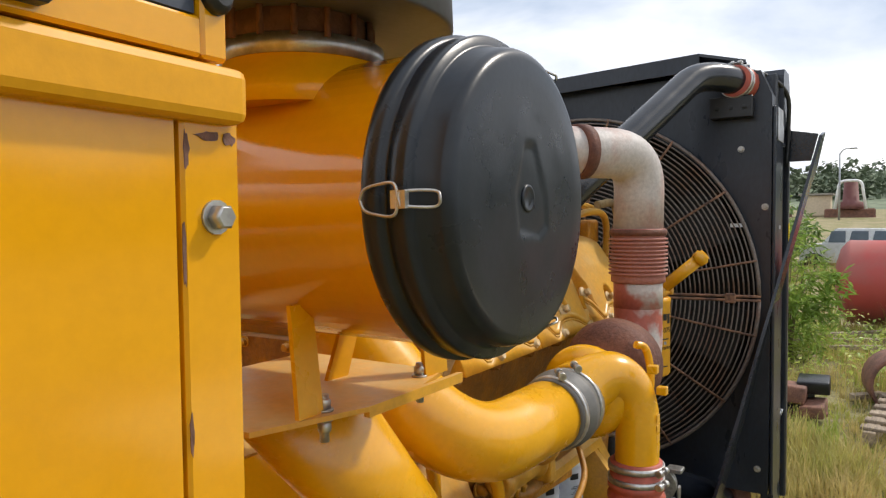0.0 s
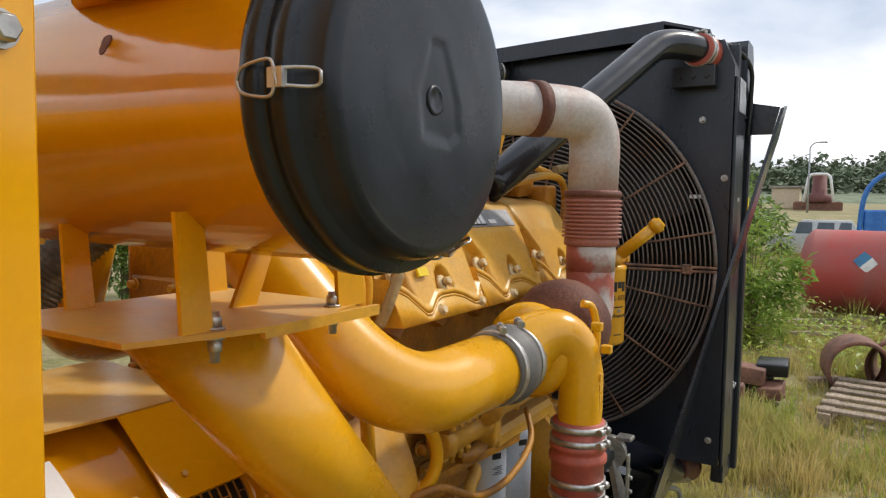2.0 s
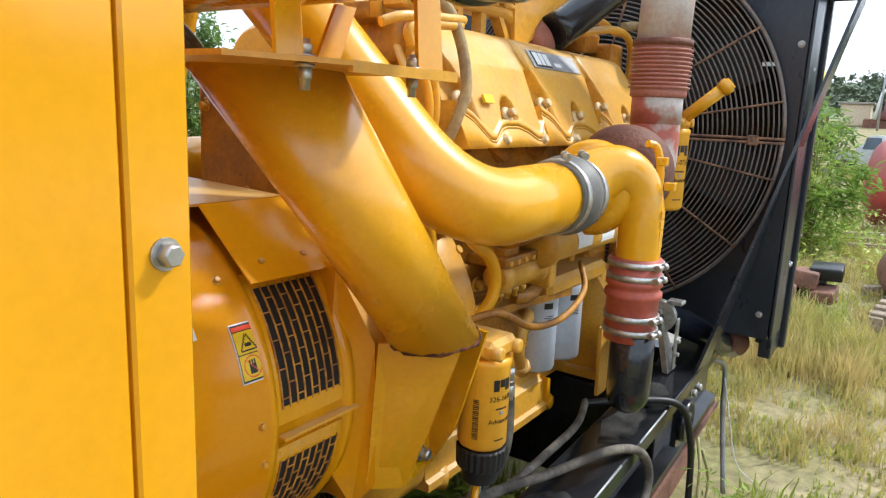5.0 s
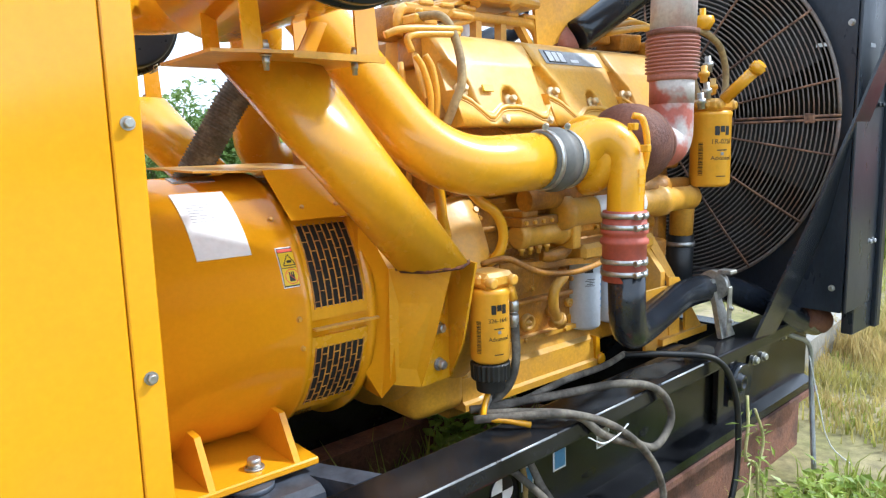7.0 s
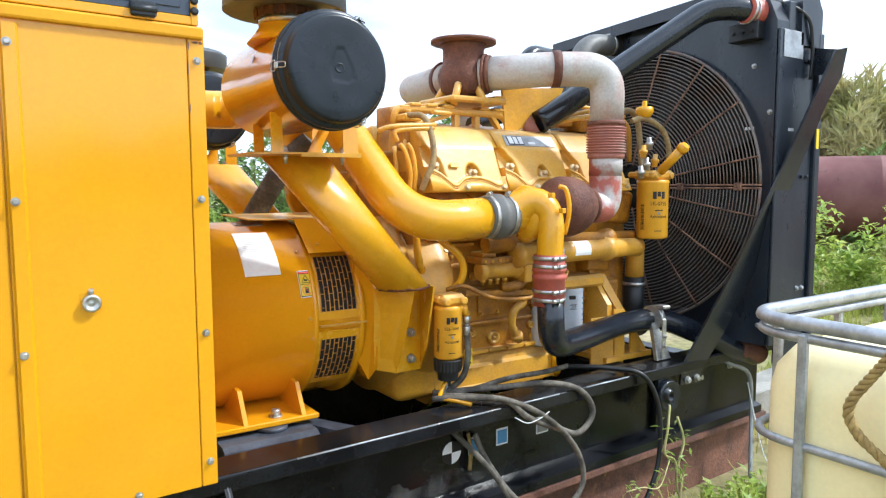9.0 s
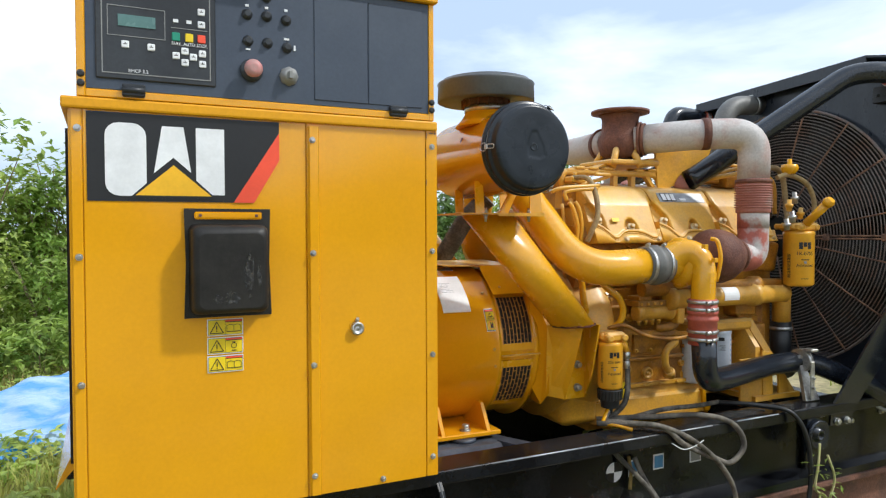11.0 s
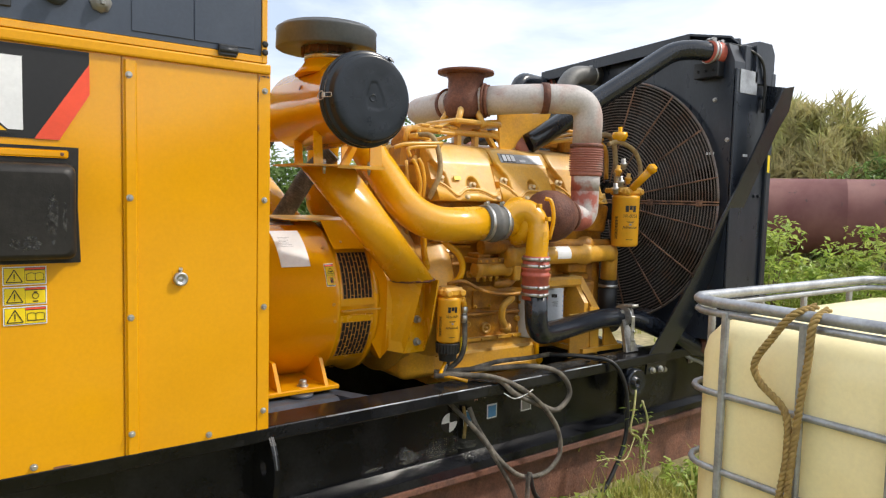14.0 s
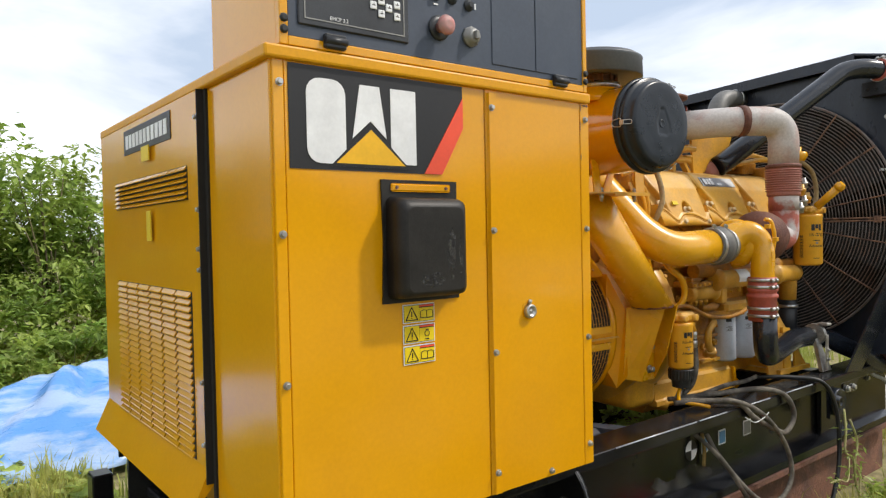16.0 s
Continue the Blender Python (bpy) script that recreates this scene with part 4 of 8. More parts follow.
    strip_on_cyl(bm, 0.494, 0.507, 24.2, 25.2, q0, q1, 1)
    part("triangle_symbol", bm, BLACKV, s)
    bm = B()
    strip_on_cyl(bm, 0.493, 0.507, 16.8, 19.4, q0, q1, 2)
    for k in range(3):
        strip_on_cyl(bm, 0.4935 + k * 0.005, 0.4965 + k * 0.005, 19.4, 20.6, q0, q1, 1)
    part("glove_symbol", bm, BLACKV, s)
    bm = B()
    for k in range(40):
        t0 = 2 * math.pi * k / 40
        x, a = 0.5005 + 0.0175 * math.cos(t0), 18.75 + 2.85 * math.sin(t0)
        strip_on_cyl(bm, x - 0.0012, x + 0.0012, a - 0.17, a + 0.17, q0, q1, 1)
    for k in range(9):
        x, a = 0.488 + k * 0.003, 20.7 - k * 0.48
        strip_on_cyl(bm, x - 0.0017, x + 0.0017, a - 0.14, a + 0.14, q0 + 0.0002, q1 + 0.0002, 1)
    tagged(part("red_ring", bm, REDV, s), kind="stuff")
    # mounting foot with two webs
    bm = B()
    box(bm, (0.06, 0.470, 0.744), (0.515, 0.90, 0.764), 0.004)
    foot = part("foot", bm, YELLOW, c)
    for x in (0.235, 0.450):
        bm = B()
        prism(bm, [(x, 0.476, 0.764), (x, 0.545, 0.872), (x, 0.64, 0.876), (x, 0.74, 0.80), (x, 0.74, 0.764)], (0.016, 0, 0))
        part("web", bm, YELLOW, foot)
    bm = B()
    hexbolt(bm, (0.365, 0.520, 0.764), (0, 0, 1), 0.018, 0.022)
    part("bolt", bm, STEEL, foot)
    m = thing("rubber_mount", (0.30, 0.52, 0.668), "dark grey steel isolator mount under the alternator foot", "mount")
    bm = B()
    prism(bm, [(0.14, 0.375, 0.668), (0.14, 0.385, 0.715), (0.14, 0.41, 0.728), (0.14, 0.60, 0.728), (0.14, 0.64, 0.668)], (0.34, 0, 0))
    lathe(bm, (0.345, 0.50, 0.728), (0, 0, 1), [(0, 0.055), (0.015, 0.055)], 24)
    part("housing", bm, SLATE, m)
    bm = B()
    prism(bm, [(0.46, 0.52, 0.674), (0.54, 0.352, 0.674), (0.62, 0.352, 0.674), (0.48, 0.62, 0.674)], (0, 0, 0.05))
    part("brace", bm, SLATE, m)
    # coupling housing towards the engine
    bm = B()
    lathe(bm, (0.70, YC, GZ), (1, 0, 0), [(0, 0.35), (0.03, 0.36), (0.05, 0.33), (0.18, 0.33), (0.19, 0.40), (0.24, 0.40), (0.25, 0.34)], 64)
    part("coupling_housing", bm, YDUST, c)
    bm = B()
    prism(bm, [(0.70, 0.53, 1.36), (0.755, 0.475, 1.20), (0.760, 0.47, 0.90), (0.745, 0.52, 0.84), (0.70, 0.56, 0.95)], (0.012, 0.10, 0))
    part("side_cover", bm, YELLOW, c)


build_generator()

# ---- engine ----
def between(v, table):
    """Straight lines through a table of pairs."""
    if v <= table[0][0]:
        return table[0][1]
    for (a, p), (b, q) in zip(table, table[1:]):
        if v <= b:
            return p + (q - p) * (v - a) / (b - a)
    return table[-1][1]


COVER_EDGE = ((0.0, 1.668), (0.035, 1.655), (0.055, 1.645), (0.105, 1.602), (0.125, 1.600), (0.165, 1.626), (0.19, 1.632), (0.245, 1.632), (0.285, 1.622), (0.33, 1.602), (0.352, 1.602), (0.37, 1.625), (0.40, 1.65))
END_POCKET = ((1.598, 0.100), (1.62, 0.082), (1.645, 0.068), (1.675, 0.066), (1.70, 0.060), (1.72, 0.040), (1.745, 0.022), (1.765, 0.008))
MID_POCKET = ((1.60, 0.05), (1.635, 0.036), (1.655, 0.030), (1.672, 0.022), (1.684, 0.008), (1.690, -0.02))


def soft(v, w):
    t = max(0.0, min(1.0, 0.5 + v / w))
    return t * t * (3 - 2 * t)


def scallop_cover(bm, x0, x1, flip=False):
    """One valve cover: flat top, crease, sloping face with deep pockets round its two bolts, zigzag flange with a gasket line."""
    s = (lambda y: y) if not flip else (lambda y: 2 * YC - y)
    n = 76
    rows = []
    for i in range(n + 1):
        u = (x1 - x0) * i / n
        e = between(u, COVER_EDGE)

        def face(z):
            y = 0.446 + (z - 1.60) * 0.437
            r = max(soft(between(z, END_POCKET) - u, 0.016), soft(between(z, MID_POCKET) - abs(u - 0.217), 0.014), soft(u - (x1 - x0) + 0.016, 0.014))
            return y + 0.034 * r

        end = 0.012 * max(soft(0.006 - u, 0.012), soft(u - (x1 - x0) + 0.006, 0.012))
        prof = [(0.80, 1.78), (0.785, 1.862), (0.76, 1.874 - end), (0.61, 1.846 - end), (0.578, 1.834 - end), (0.564, 1.822 - end), (0.520 + end * 0.5, 1.762)]
        for k in range(15):
            z = 1.757 + (e + 0.006 - 1.757) * k / 14
            prof.append((face(z) + 0.002, z))
        y = 0.446 + (e - 1.60) * 0.437
        prof += [(y + 0.001, e + 0.0055), (y - 0.001, e - 0.007), (y + 0.003, e - 0.0073), (y + 0.003, e - 0.0089), (y - 0.001, e - 0.0092), (y - 0.003, e - 0.0130), (y + 0.001, e - 0.0133), (y + 0.001, e - 0.0149), (y - 0.002, e - 0.0152), (0.438, 1.575), (0.50, 1.570), (0.79, 1.57)]
        rows.append([V(x0 + u, s(yy), zz) for yy, zz in prof])
    ringed(bm, rows, True, False)
    for f in bm.faces:
        f.smooth = len(f.verts) == 4
    for e in bm.edges:
        if e.calc_face_angle(0.0) > 0.55:
            e.smooth = False
    return bm


def lump(bm, c, size, seed, rough=0.25):
    """A rounded casting block, slightly turned."""
    rn = random.Random(seed)
    m = Matrix.Translation(c) @ Euler((rn.uniform(-0.12, 0.12), rn.uniform(-0.10, 0.10), rn.uniform(-0.12, 0.12))).to_matrix().to_4x4()
    box(bm, [-q * 0.9 for q in size], [q * 0.9 for q in size], min(size) * 0.22, m, 2)
    for f in bm.faces:
        f.smooth = True
    return bm


def build_engine():
    c = thing("diesel_engine", (1.6, YC, SKIDZ), "dusty yellow V-type diesel engine with scalloped valve covers", "engine")
    rn = random.Random(4)
    bm = B()
    box(bm, (0.96, 0.628, 0.84), (2.22, 2 * YC - 0.628, 1.17), 0.012)
    box(bm, (0.96, 0.600, 1.15), (1.66, 2 * YC - 0.600, 1.44), 0.014)
    box(bm, (1.64, 0.640, 1.15), (2.22, 2 * YC - 0.640, 1.44), 0.014)
    prism(bm, [(0.96, 0.57, 1.36), (0.96, 0.51, 1.60), (0.96, 0.54, 1.655), (0.96, 0.80, 1.66), (0.96, 0.80, 1.36)], (1.22, 0, 0))
    prism(bm, [(0.96, 2 * YC - 0.57, 1.36), (0.96, 2 * YC - 0.51, 1.60), (0.96, 2 * YC - 0.54, 1.655), (0.96, 2 * YC - 0.80, 1.66), (0.96, 2 * YC - 0.80, 1.36)], (1.22, 0, 0))
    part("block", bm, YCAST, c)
    # flywheel housing, rounded, in front of the alternator
    bm = B()
    lathe(bm, (0.86, YC, 1.10), (1, 0, 0), [(0, 0.30), (0.01, 0.355), (0.05, 0.365), (0.09, 0.385), (0.15, 0.400), (0.21, 0.412), (0.255, 0.412), (0.265, 0.405), (0.27, 0.30)], 64)
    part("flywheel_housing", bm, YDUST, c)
    for a in (200, 222, 244, 262, 283, 304):
        bm = B()
        q = V(1.118, YC + 0.404 * math.sin(radians(a)) * 0.98, 1.10 + 0.404 * math.cos(radians(a)) * 0.98)
        hexbolt(bm, q, (0, math.sin(radians(a)), math.cos(radians(a))), 0.012, 0.016)
        part("housing_bolt", bm, YDUST, c)
    # pan with a stepped side and a turned-out lip
    bm = B()
    half = [(0.632, 0.870), (0.612, 0.800), (0.592, 0.788), (0.586, 0.715), (0.574, 0.708), (0.574, 0.686), (0.640, 0.682), (0.660, 0.640)]
    prism(bm, [(1.10, y, z) for y, z in half] + [(1.10, 2 * YC - y, z) for y, z in half[::-1]], (0.675, 0, 0))
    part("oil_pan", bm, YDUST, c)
    bm = B()
    box(bm, (0.905, 0.585, 0.690), (1.125, 2 * YC - 0.585, 0.98), 0.045, seg=4)
    for f in bm.faces:
        f.smooth = True
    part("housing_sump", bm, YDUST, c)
    bm = B()
    box(bm, (0.83, 0.72, 1.40), (1.03, 1.12, 1.745), 0.02, seg=2)
    box(bm, (0.815, 0.76, 1.43), (0.84, 1.08, 1.66), 0.006)
    part("rear_housing", bm, YCAST, c)
    for y in (0.78, 0.92, 1.06):
        for z in (1.45, 1.64):
            bm = B()
            hexbolt(bm, (0.815, y, z), (-1, 0, 0), 0.010, 0.014)
            part("bolt", bm, YDUST, c)
    bm = B()
    prism(bm, [(1.09, 0.598, 0.862), (1.77, 0.598, 0.862), (1.77, 0.598, 0.846), (1.09, 0.598, 0.846)], (0, 0.04, 0))
    part("pan_flange", bm, YDUST, c)
    for k in range(6):
        bm = B()
        hexbolt(bm, (1.19 + k * 0.105, 0.598, 0.854), (0, -1, 0), 0.007, 0.009, False)
        part("bolt", bm, YDUST, c)
    bm = B()
    prism(bm, [(1.765, 0.576, 0.800), (1.785, 0.576, 0.790), (1.790, 0.576, 0.735), (1.815, 0.576, 0.720), (1.815, 0.576, 0.690), (1.795, 0.576, 0.676), (1.765, 0.576, 0.684)], (0, 0.03, 0))
    lathe(bm, (1.790, 0.576, 0.706), (0, -1, 0), [(0, 0.022), (0.008, 0.022), (0.010, 0.015), (0.012, 0.010), (0.012, 0.001)], 18)
    part("pan_eye", bm, YELLOW, c)
    bm = B()
    box(bm, (1.262, 0.5965, 0.800), (1.305, 0.600, 0.878))
    st = part("hazard_sticker", bm, YVIN, c, "yellow hazard sticker")
    for z in (0.810, 0.846):
        bm = B()
        prism(bm, [(1.269, 0.5955, z), (1.298, 0.5955, z), (1.2835, 0.5955, z + 0.024)], (0, -0.001, 0))
        part("symbol", bm, BLACKV, st)
    # ledges, access covers and bosses on the crankcase side
    for xa, xb, z, d in ((1.13, 1.66, 0.975, 0.030), (0.98, 1.30, 1.335, 0.022), (0.98, 1.26, 1.245, 0.016), (1.66, 2.18, 1.02, 0.020)):
        bm = B()
        face = 0.600 if z > 1.17 and xb < 1.66 else 0.628
        box(bm, (xa, face - d, z), (xb, face + 0.02, z + 0.018), 0.006, seg=2)
        part("ledge", bm, YCAST, c)
    for xa, xb, za, zb, y in ((1.15, 1.31, 1.02, 1.13, 0.628), (1.35, 1.47, 1.01, 1.13, 0.628), (1.02, 1.20, 1.19, 1.31, 0.600), (1.86, 2.04, 1.045, 1.145, 0.628), (1.70, 1.84, 1.19, 1.33, 0.640)):
        bm = B()
        box(bm, (xa, y - 0.012, za), (xb, y + 0.01, zb), 0.006, seg=2)
        cover = part("access_cover", bm, YCAST, c)
        for bx in (xa + 0.015, xb - 0.015):
            for bz in (za + 0.015, zb - 0.015):
                bm = B()
                hexbolt(bm, (bx, y - 0.012, bz), (0, -1, 0), 0.0075, 0.010)
                part("bolt", bm, YDUST, cover)
    for x, z, r in ((1.44, 0.905, 0.030), (1.32, 0.935, 0.016), (1.20, 0.925, 0.018), (1.56, 0.925, 0.020), (1.62, 1.10, 0.018), (1.66, 0.94, 0.016)):
        bm = B()
        lathe(bm, (x, 0.632, z), (0, -1, 0), [(0, r * 1.15), (0.012, r), (0.020, r), (0.021, r * 0.62), (0.012, r * 0.55), (0.012, r * 0.30), (0.024, r * 0.28), (0.025, 0.001)], 20)
        part("boss", bm, YDUST, c)
    # fuel pump with its cap, studs and drain elbow, joined to the cooler
    bm = B()
    lathe(bm, (1.275, 0.515, 1.232), (1, 0, 0), [(0, 0.030), (0.004, 0.040), (0.030, 0.043), (0.034, 0.037), (0.19, 0.037), (0.195, 0.046), (0.215, 0.046), (0.218, 0.036), (0.28, 0.036)], 24)
    pump = part("fuel_pump", bm, YDUST, c)
    bm = B()
    box(bm, (1.268, 0.480, 1.262), (1.44, 0.60, 1.292), 0.006, seg=2)
    box(bm, (1.285, 0.495, 1.290), (1.36, 0.59, 1.312), 0.006, seg=2)
    part("pump_cap", bm, YCAST, pump)
    for x in (1.285, 1.325, 1.365, 1.405):
        bm = B()
        hexbolt(bm, (x, 0.486, 1.277), (0, -1, 0), 0.008, 0.010)
        part("pump_bolt", bm, YDUST, pump)
        bm = B()
        lathe(bm, (x + 0.01, 0.51, 1.196), (0, 0, -1), [(0, 0.011), (0.012, 0.011), (0.013, 0.007), (0.026, 0.007)], 8)
        part("pump_stud", bm, YDUST, pump)
    bm = B()
    sweep(bm, spline([(1.545, 0.56, 1.20), (1.53, 0.53, 1.165), (1.47, 0.52, 1.150), (1.42, 0.54, 1.150)], 6), lambda t: 0.026 - 0.006 * t, 14)
    part("drain_elbow", bm, YCAST, pump)
    bm = B()
    box(bm, (1.50, 0.47, 1.170), (1.545, 0.60, 1.260), 0.008, seg=2)
    part("cooler_foot", bm, YDUST, c)
    # valve covers on both banks
    for flip in (False, True):
        for a, b in ((1.000, 1.381), (1.388, 1.762), (1.769, 2.14)):
            bm = B()
            scallop_cover(bm, a, b, flip)
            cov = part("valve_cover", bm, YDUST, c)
            if not flip:
                for u, y, z, r in ((0.038, 0.496, 1.674, 0.023), (0.217, 0.480, 1.646, 0.021)):
                    bm = B()
                    lathe(bm, (a + u, y, z), (0, -0.9, 0.42), [(0, r), (0.006, r), (0.009, r * 0.8), (0.010, r * 0.62)], 16)
                    hexbolt(bm, V(a + u, y, z) + V(0, -0.009, 0.004), (0, -0.9, 0.42), r * 0.55, 0.014, False)
                    part("cover_bolt", bm, BOLTD, cov)
    # badge plate and small sticker on the covers
    def on_top(x, z, off):
        y = 0.520 + (z - 1.762) * 0.733
        return V(x, y - 0.81 * off, z + 0.59 * off)

    def patch(x0, x1, z0, z1, off, th=0.0015):
        bm = B()
        prism(bm, [on_top(x0, z1, off), on_top(x1, z1, off), on_top(x1, z0, off), on_top(x0, z0, off)], on_top(0, 0, off + th) - on_top(0, 0, off))
        return bm

    bd = part("badge", patch(1.435, 1.722, 1.772, 1.818, 0.001, 0.002), GALV, c, "silver badge plate with a black and white field")
    part("black_field", patch(1.452, 1.540, 1.776, 1.814, 0.003), BLACKV, bd)
    for x, w in ((1.456, 0.024), (1.486, 0.020), (1.512, 0.024)):
        part("white_shape", patch(x, x + w, 1.779, 1.811, 0.0045), WHITE, bd)
    part("model_bar", patch(1.565, 1.605, 1.780, 1.790, 0.003), WHITE, bd)
    bm = B()
    prism(bm, [(1.105, 0.4815, 1.690), (1.145, 0.4815, 1.690), (1.145, 0.4735, 1.672), (1.105, 0.4735, 1.672)], (0, -0.006, 0.002))
    part("sticker", bm, YVIN, c, "small yellow sticker")
    # cylinder head ribs and bolts below the covers
    for k in range(6):
        x = 1.075 + k * 0.19
        bm = B()
        prism(bm, [(x - 0.075, 0.535, 1.625), (x + 0.075, 0.535, 1.625), (x + 0.055, 0.512, 1.565), (x, 0.500, 1.535), (x - 0.055, 0.512, 1.565)], (0, 0.06, -0.01))
        part("head_rib", bm, YCAST, c)
        bm = B()
        lathe(bm, (x + 0.095, 0.452, 1.590), (0, -1, 0.42), [(0, 0.017), (0.006, 0.016), (0.008, 0.010), (0.016, 0.009)], 12)
        part("head_bolt", bm, BOLTD, c)
    # upper housings, a return pipe with its collar, and plugs under the heads
    for i, (x, y, z, a, b, d) in enumerate(((1.10, 0.575, 1.40, 0.07, 0.04, 0.03), (2.04, 0.60, 1.22, 0.08, 0.05, 0.045), (2.12, 0.59, 1.05, 0.06, 0.05, 0.09), (2.14, 0.60, 1.50, 0.10, 0.10, 0.09), (1.40, 0.575, 1.41, 0.09, 0.04, 0.025))):
        bm = B()
        lump(bm, (x, y, z), (a, b, d), 20 + i)
        part("housing", bm, YCAST, c)
    for x, z, r in ((1.30, 1.20, 0.015), (1.24, 1.375, 0.014), (1.06, 1.37, 0.016), (1.52, 1.40, 0.016), (1.75, 1.42, 0.018)):
        bm = B()
        hexbolt(bm, (x, 0.59, z), (0, -1, 0), r, 0.024)
        part("plug", bm, YDUST, c)
    bm = B()
    sweep(bm, curve_path([(1.60, 0.60, 1.065), (1.56, 0.555, 1.062), (1.492, 0.545, 1.035), (1.482, 0.545, 0.965), (1.530, 0.556, 0.905), (1.545, 0.60, 0.888)], 0.045, 7), 0.0185, 14)
    part("return_pipe", bm, YDUST, c)
    bm = B()
    lathe(bm, (1.516, 0.550, 0.922), (0.30, 0.12, -0.36), [(0, 0.020), (0.001, 0.029), (0.022, 0.029), (0.024, 0.023), (0.040, 0.023)], 8)
    part("pipe_collar", bm, YDUST, c)
    # horizontal cooler tube with white labels
    bm = B()
    lathe(bm, (1.44, 0.485, 1.295), (1, 0, 0.0), [(0, 0.03), (0.01, 0.058), (0.04, 0.058), (0.045, 0.050), (0.55, 0.050), (0.555, 0.060), (0.60, 0.060), (0.605, 0.050), (0.76, 0.046), (0.80, 0.05)], 28)
    tube = part("oil_cooler", bm, YDUST, c)
    for x in (1.60, 1.77):
        bm = B()
        rings = []
        for k in range(7):
            a = radians(-20 + k * 14)
            rings.append([V(xx, 0.485 - rr * math.cos(a), 1.295 + rr * math.sin(a)) for xx, rr in ((x, 0.0505), (x + 0.10, 0.0505), (x + 0.10, 0.052), (x, 0.052))])
        ringed(bm, rings, True, False)
        part("label", bm, WHITE, tube)
    bm = B()
    lathe(bm, (1.30, 0.50, 1.345), (1, 0, 0), [(0, 0.035), (0.70, 0.032), (0.71, 0.045), (0.76, 0.045), (0.77, 0.03), (0.92, 0.03)], 20)
    part("fuel_rail", bm, YCAST, c)
    bm = B()
    box(bm, (1.62, 0.52, 1.105), (2.06, 0.70, 1.165), 0.015)
    part("filter_base", bm, YDUST, c)
    bm = B()
    prism(bm, [(1.22, 0.53, 1.128), (1.80, 0.53, 1.086), (1.80, 0.53, 1.108), (1.22, 0.53, 1.150)], (0, 0.006, 0))
    part("strap", bm, YCAST, c)
    # front gear case and mount
    bm = B()
    box(bm, (2.20, 0.62, 0.80), (2.32, 2 * YC - 0.62, 1.62), 0.03)
    part("front_cover", bm, YCAST, c)
    bm = B()
    prism(bm, [(1.90, 0.452, SKIDZ - 0.02), (1.90, 0.456, 0.965), (2.12, 0.456, 0.965), (2.12, 0.452, SKIDZ - 0.02)], (0, 0.012, 0))
    prism(bm, [(2.02, 0.466, SKIDZ), (2.02, 0.470, 1.02), (2.02, 0.60, 1.18), (2.02, 0.95, 1.18), (2.02, 0.95, SKIDZ)], (0.03, 0, 0))
    prism(bm, [(2.05, 0.445, SKIDZ), (2.05, 0.452, 1.00), (2.12, 0.452, 0.99), (2.12, 0.445, SKIDZ)], (0, 0.012, 0))
    prism(bm, [(2.165, 0.445, SKIDZ), (2.165, 0.45, 0.93), (2.20, 0.45, 0.90), (2.25, 0.445, SKIDZ)], (0, 0.012, 0))
    prism(bm, [(2.12, 0.45, 0.895), (2.12, 0.452, 0.99), (2.165, 0.45, 0.935), (2.165, 0.45, 0.895)], (0, 0.012, 0))
    prism(bm, [(1.98, 0.43, SKIDZ), (1.98, 0.43, 0.77), (2.30, 0.43, 0.77), (2.30, 0.43, SKIDZ)], (0, 0.3, 0))
    prism(bm, [(2.03, 0.55, 1.15), (2.24, 0.44, SKIDZ + 0.02), (2.28, 0.44, SKIDZ + 0.02), (2.08, 0.55, 1.16)], (0, 0.02, 0))
    part("front_mount", bm, YDUST, c)
    bm = B()
    box(bm, (1.66, 0.62, 0.76), (2.02, 1.1, 0.90), 0.01)
    part("crossbeam", bm, YDUST, c)
    # water elbow and black hose beside the fan
    bm = B()
    sweep(bm, curve_path([(2.10, 0.52, 1.30), (2.30, 0.55, 1.31), (2.32, 0.57, 1.12)], 0.07, 8), 0.048, 18)
    part("water_elbow", bm, YDUST, c)
    bm = B()
    sweep(bm, curve_path([(2.32, 0.57, 1.13), (2.33, 0.58, 0.92), (2.42, 0.62, 0.84)], 0.08, 8), 0.054, 18)
    part("water_hose", bm, RUBBER, c)
    bm = B()
    lathe(bm, (2.32, 0.57, 1.10), (0, 0, -1), [(0, 0.055), (0.0, 0.058), (0.018, 0.058)], 24)
    part("hose_clip", bm, STEEL, c)
    # top: intake manifold frame between the banks
    bm = B()
    box(bm, (1.02, 0.78, 1.66), (2.1, 0.96, 1.86), 0.02)
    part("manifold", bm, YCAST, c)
    bm = B()
    sweep(bm, curve_path([(0.95, 0.66, 1.84), (0.95, 0.66, 1.918), (1.53, 0.66, 1.918), (1.56, 0.66, 1.82)], 0.05, 6), 0.016, 8)
    for xa, sl in ((1.25, 0.0), (1.36, 0.0), (1.44, 0.07)):
        prism(bm, [(xa, 0.652, 1.915), (xa + 0.024, 0.652, 1.915), (xa + 0.024 + sl, 0.652, 1.83), (xa + sl, 0.652, 1.83)], (0, 0.03, 0))
    box(bm, (0.97, 0.645, 1.914), (1.52, 0.76, 1.934), 0.006)
    for xa in (1.02, 1.10, 1.19, 1.38, 1.46):
        box(bm, (xa, 0.64, 1.930), (xa + 0.055, 0.70, 1.946), 0.005)
    prism(bm, [(1.16, 0.66, 1.945), (1.34, 0.66, 1.965), (1.35, 0.66, 1.985), (1.20, 0.66, 1.965)], (0, 0.08, 0))
    part("manifold_frame", bm, YDUST, c)
    bm = B()
    box(bm, (0.955, 0.585, 1.862), (1.04, 0.65, 1.892), 0.006)
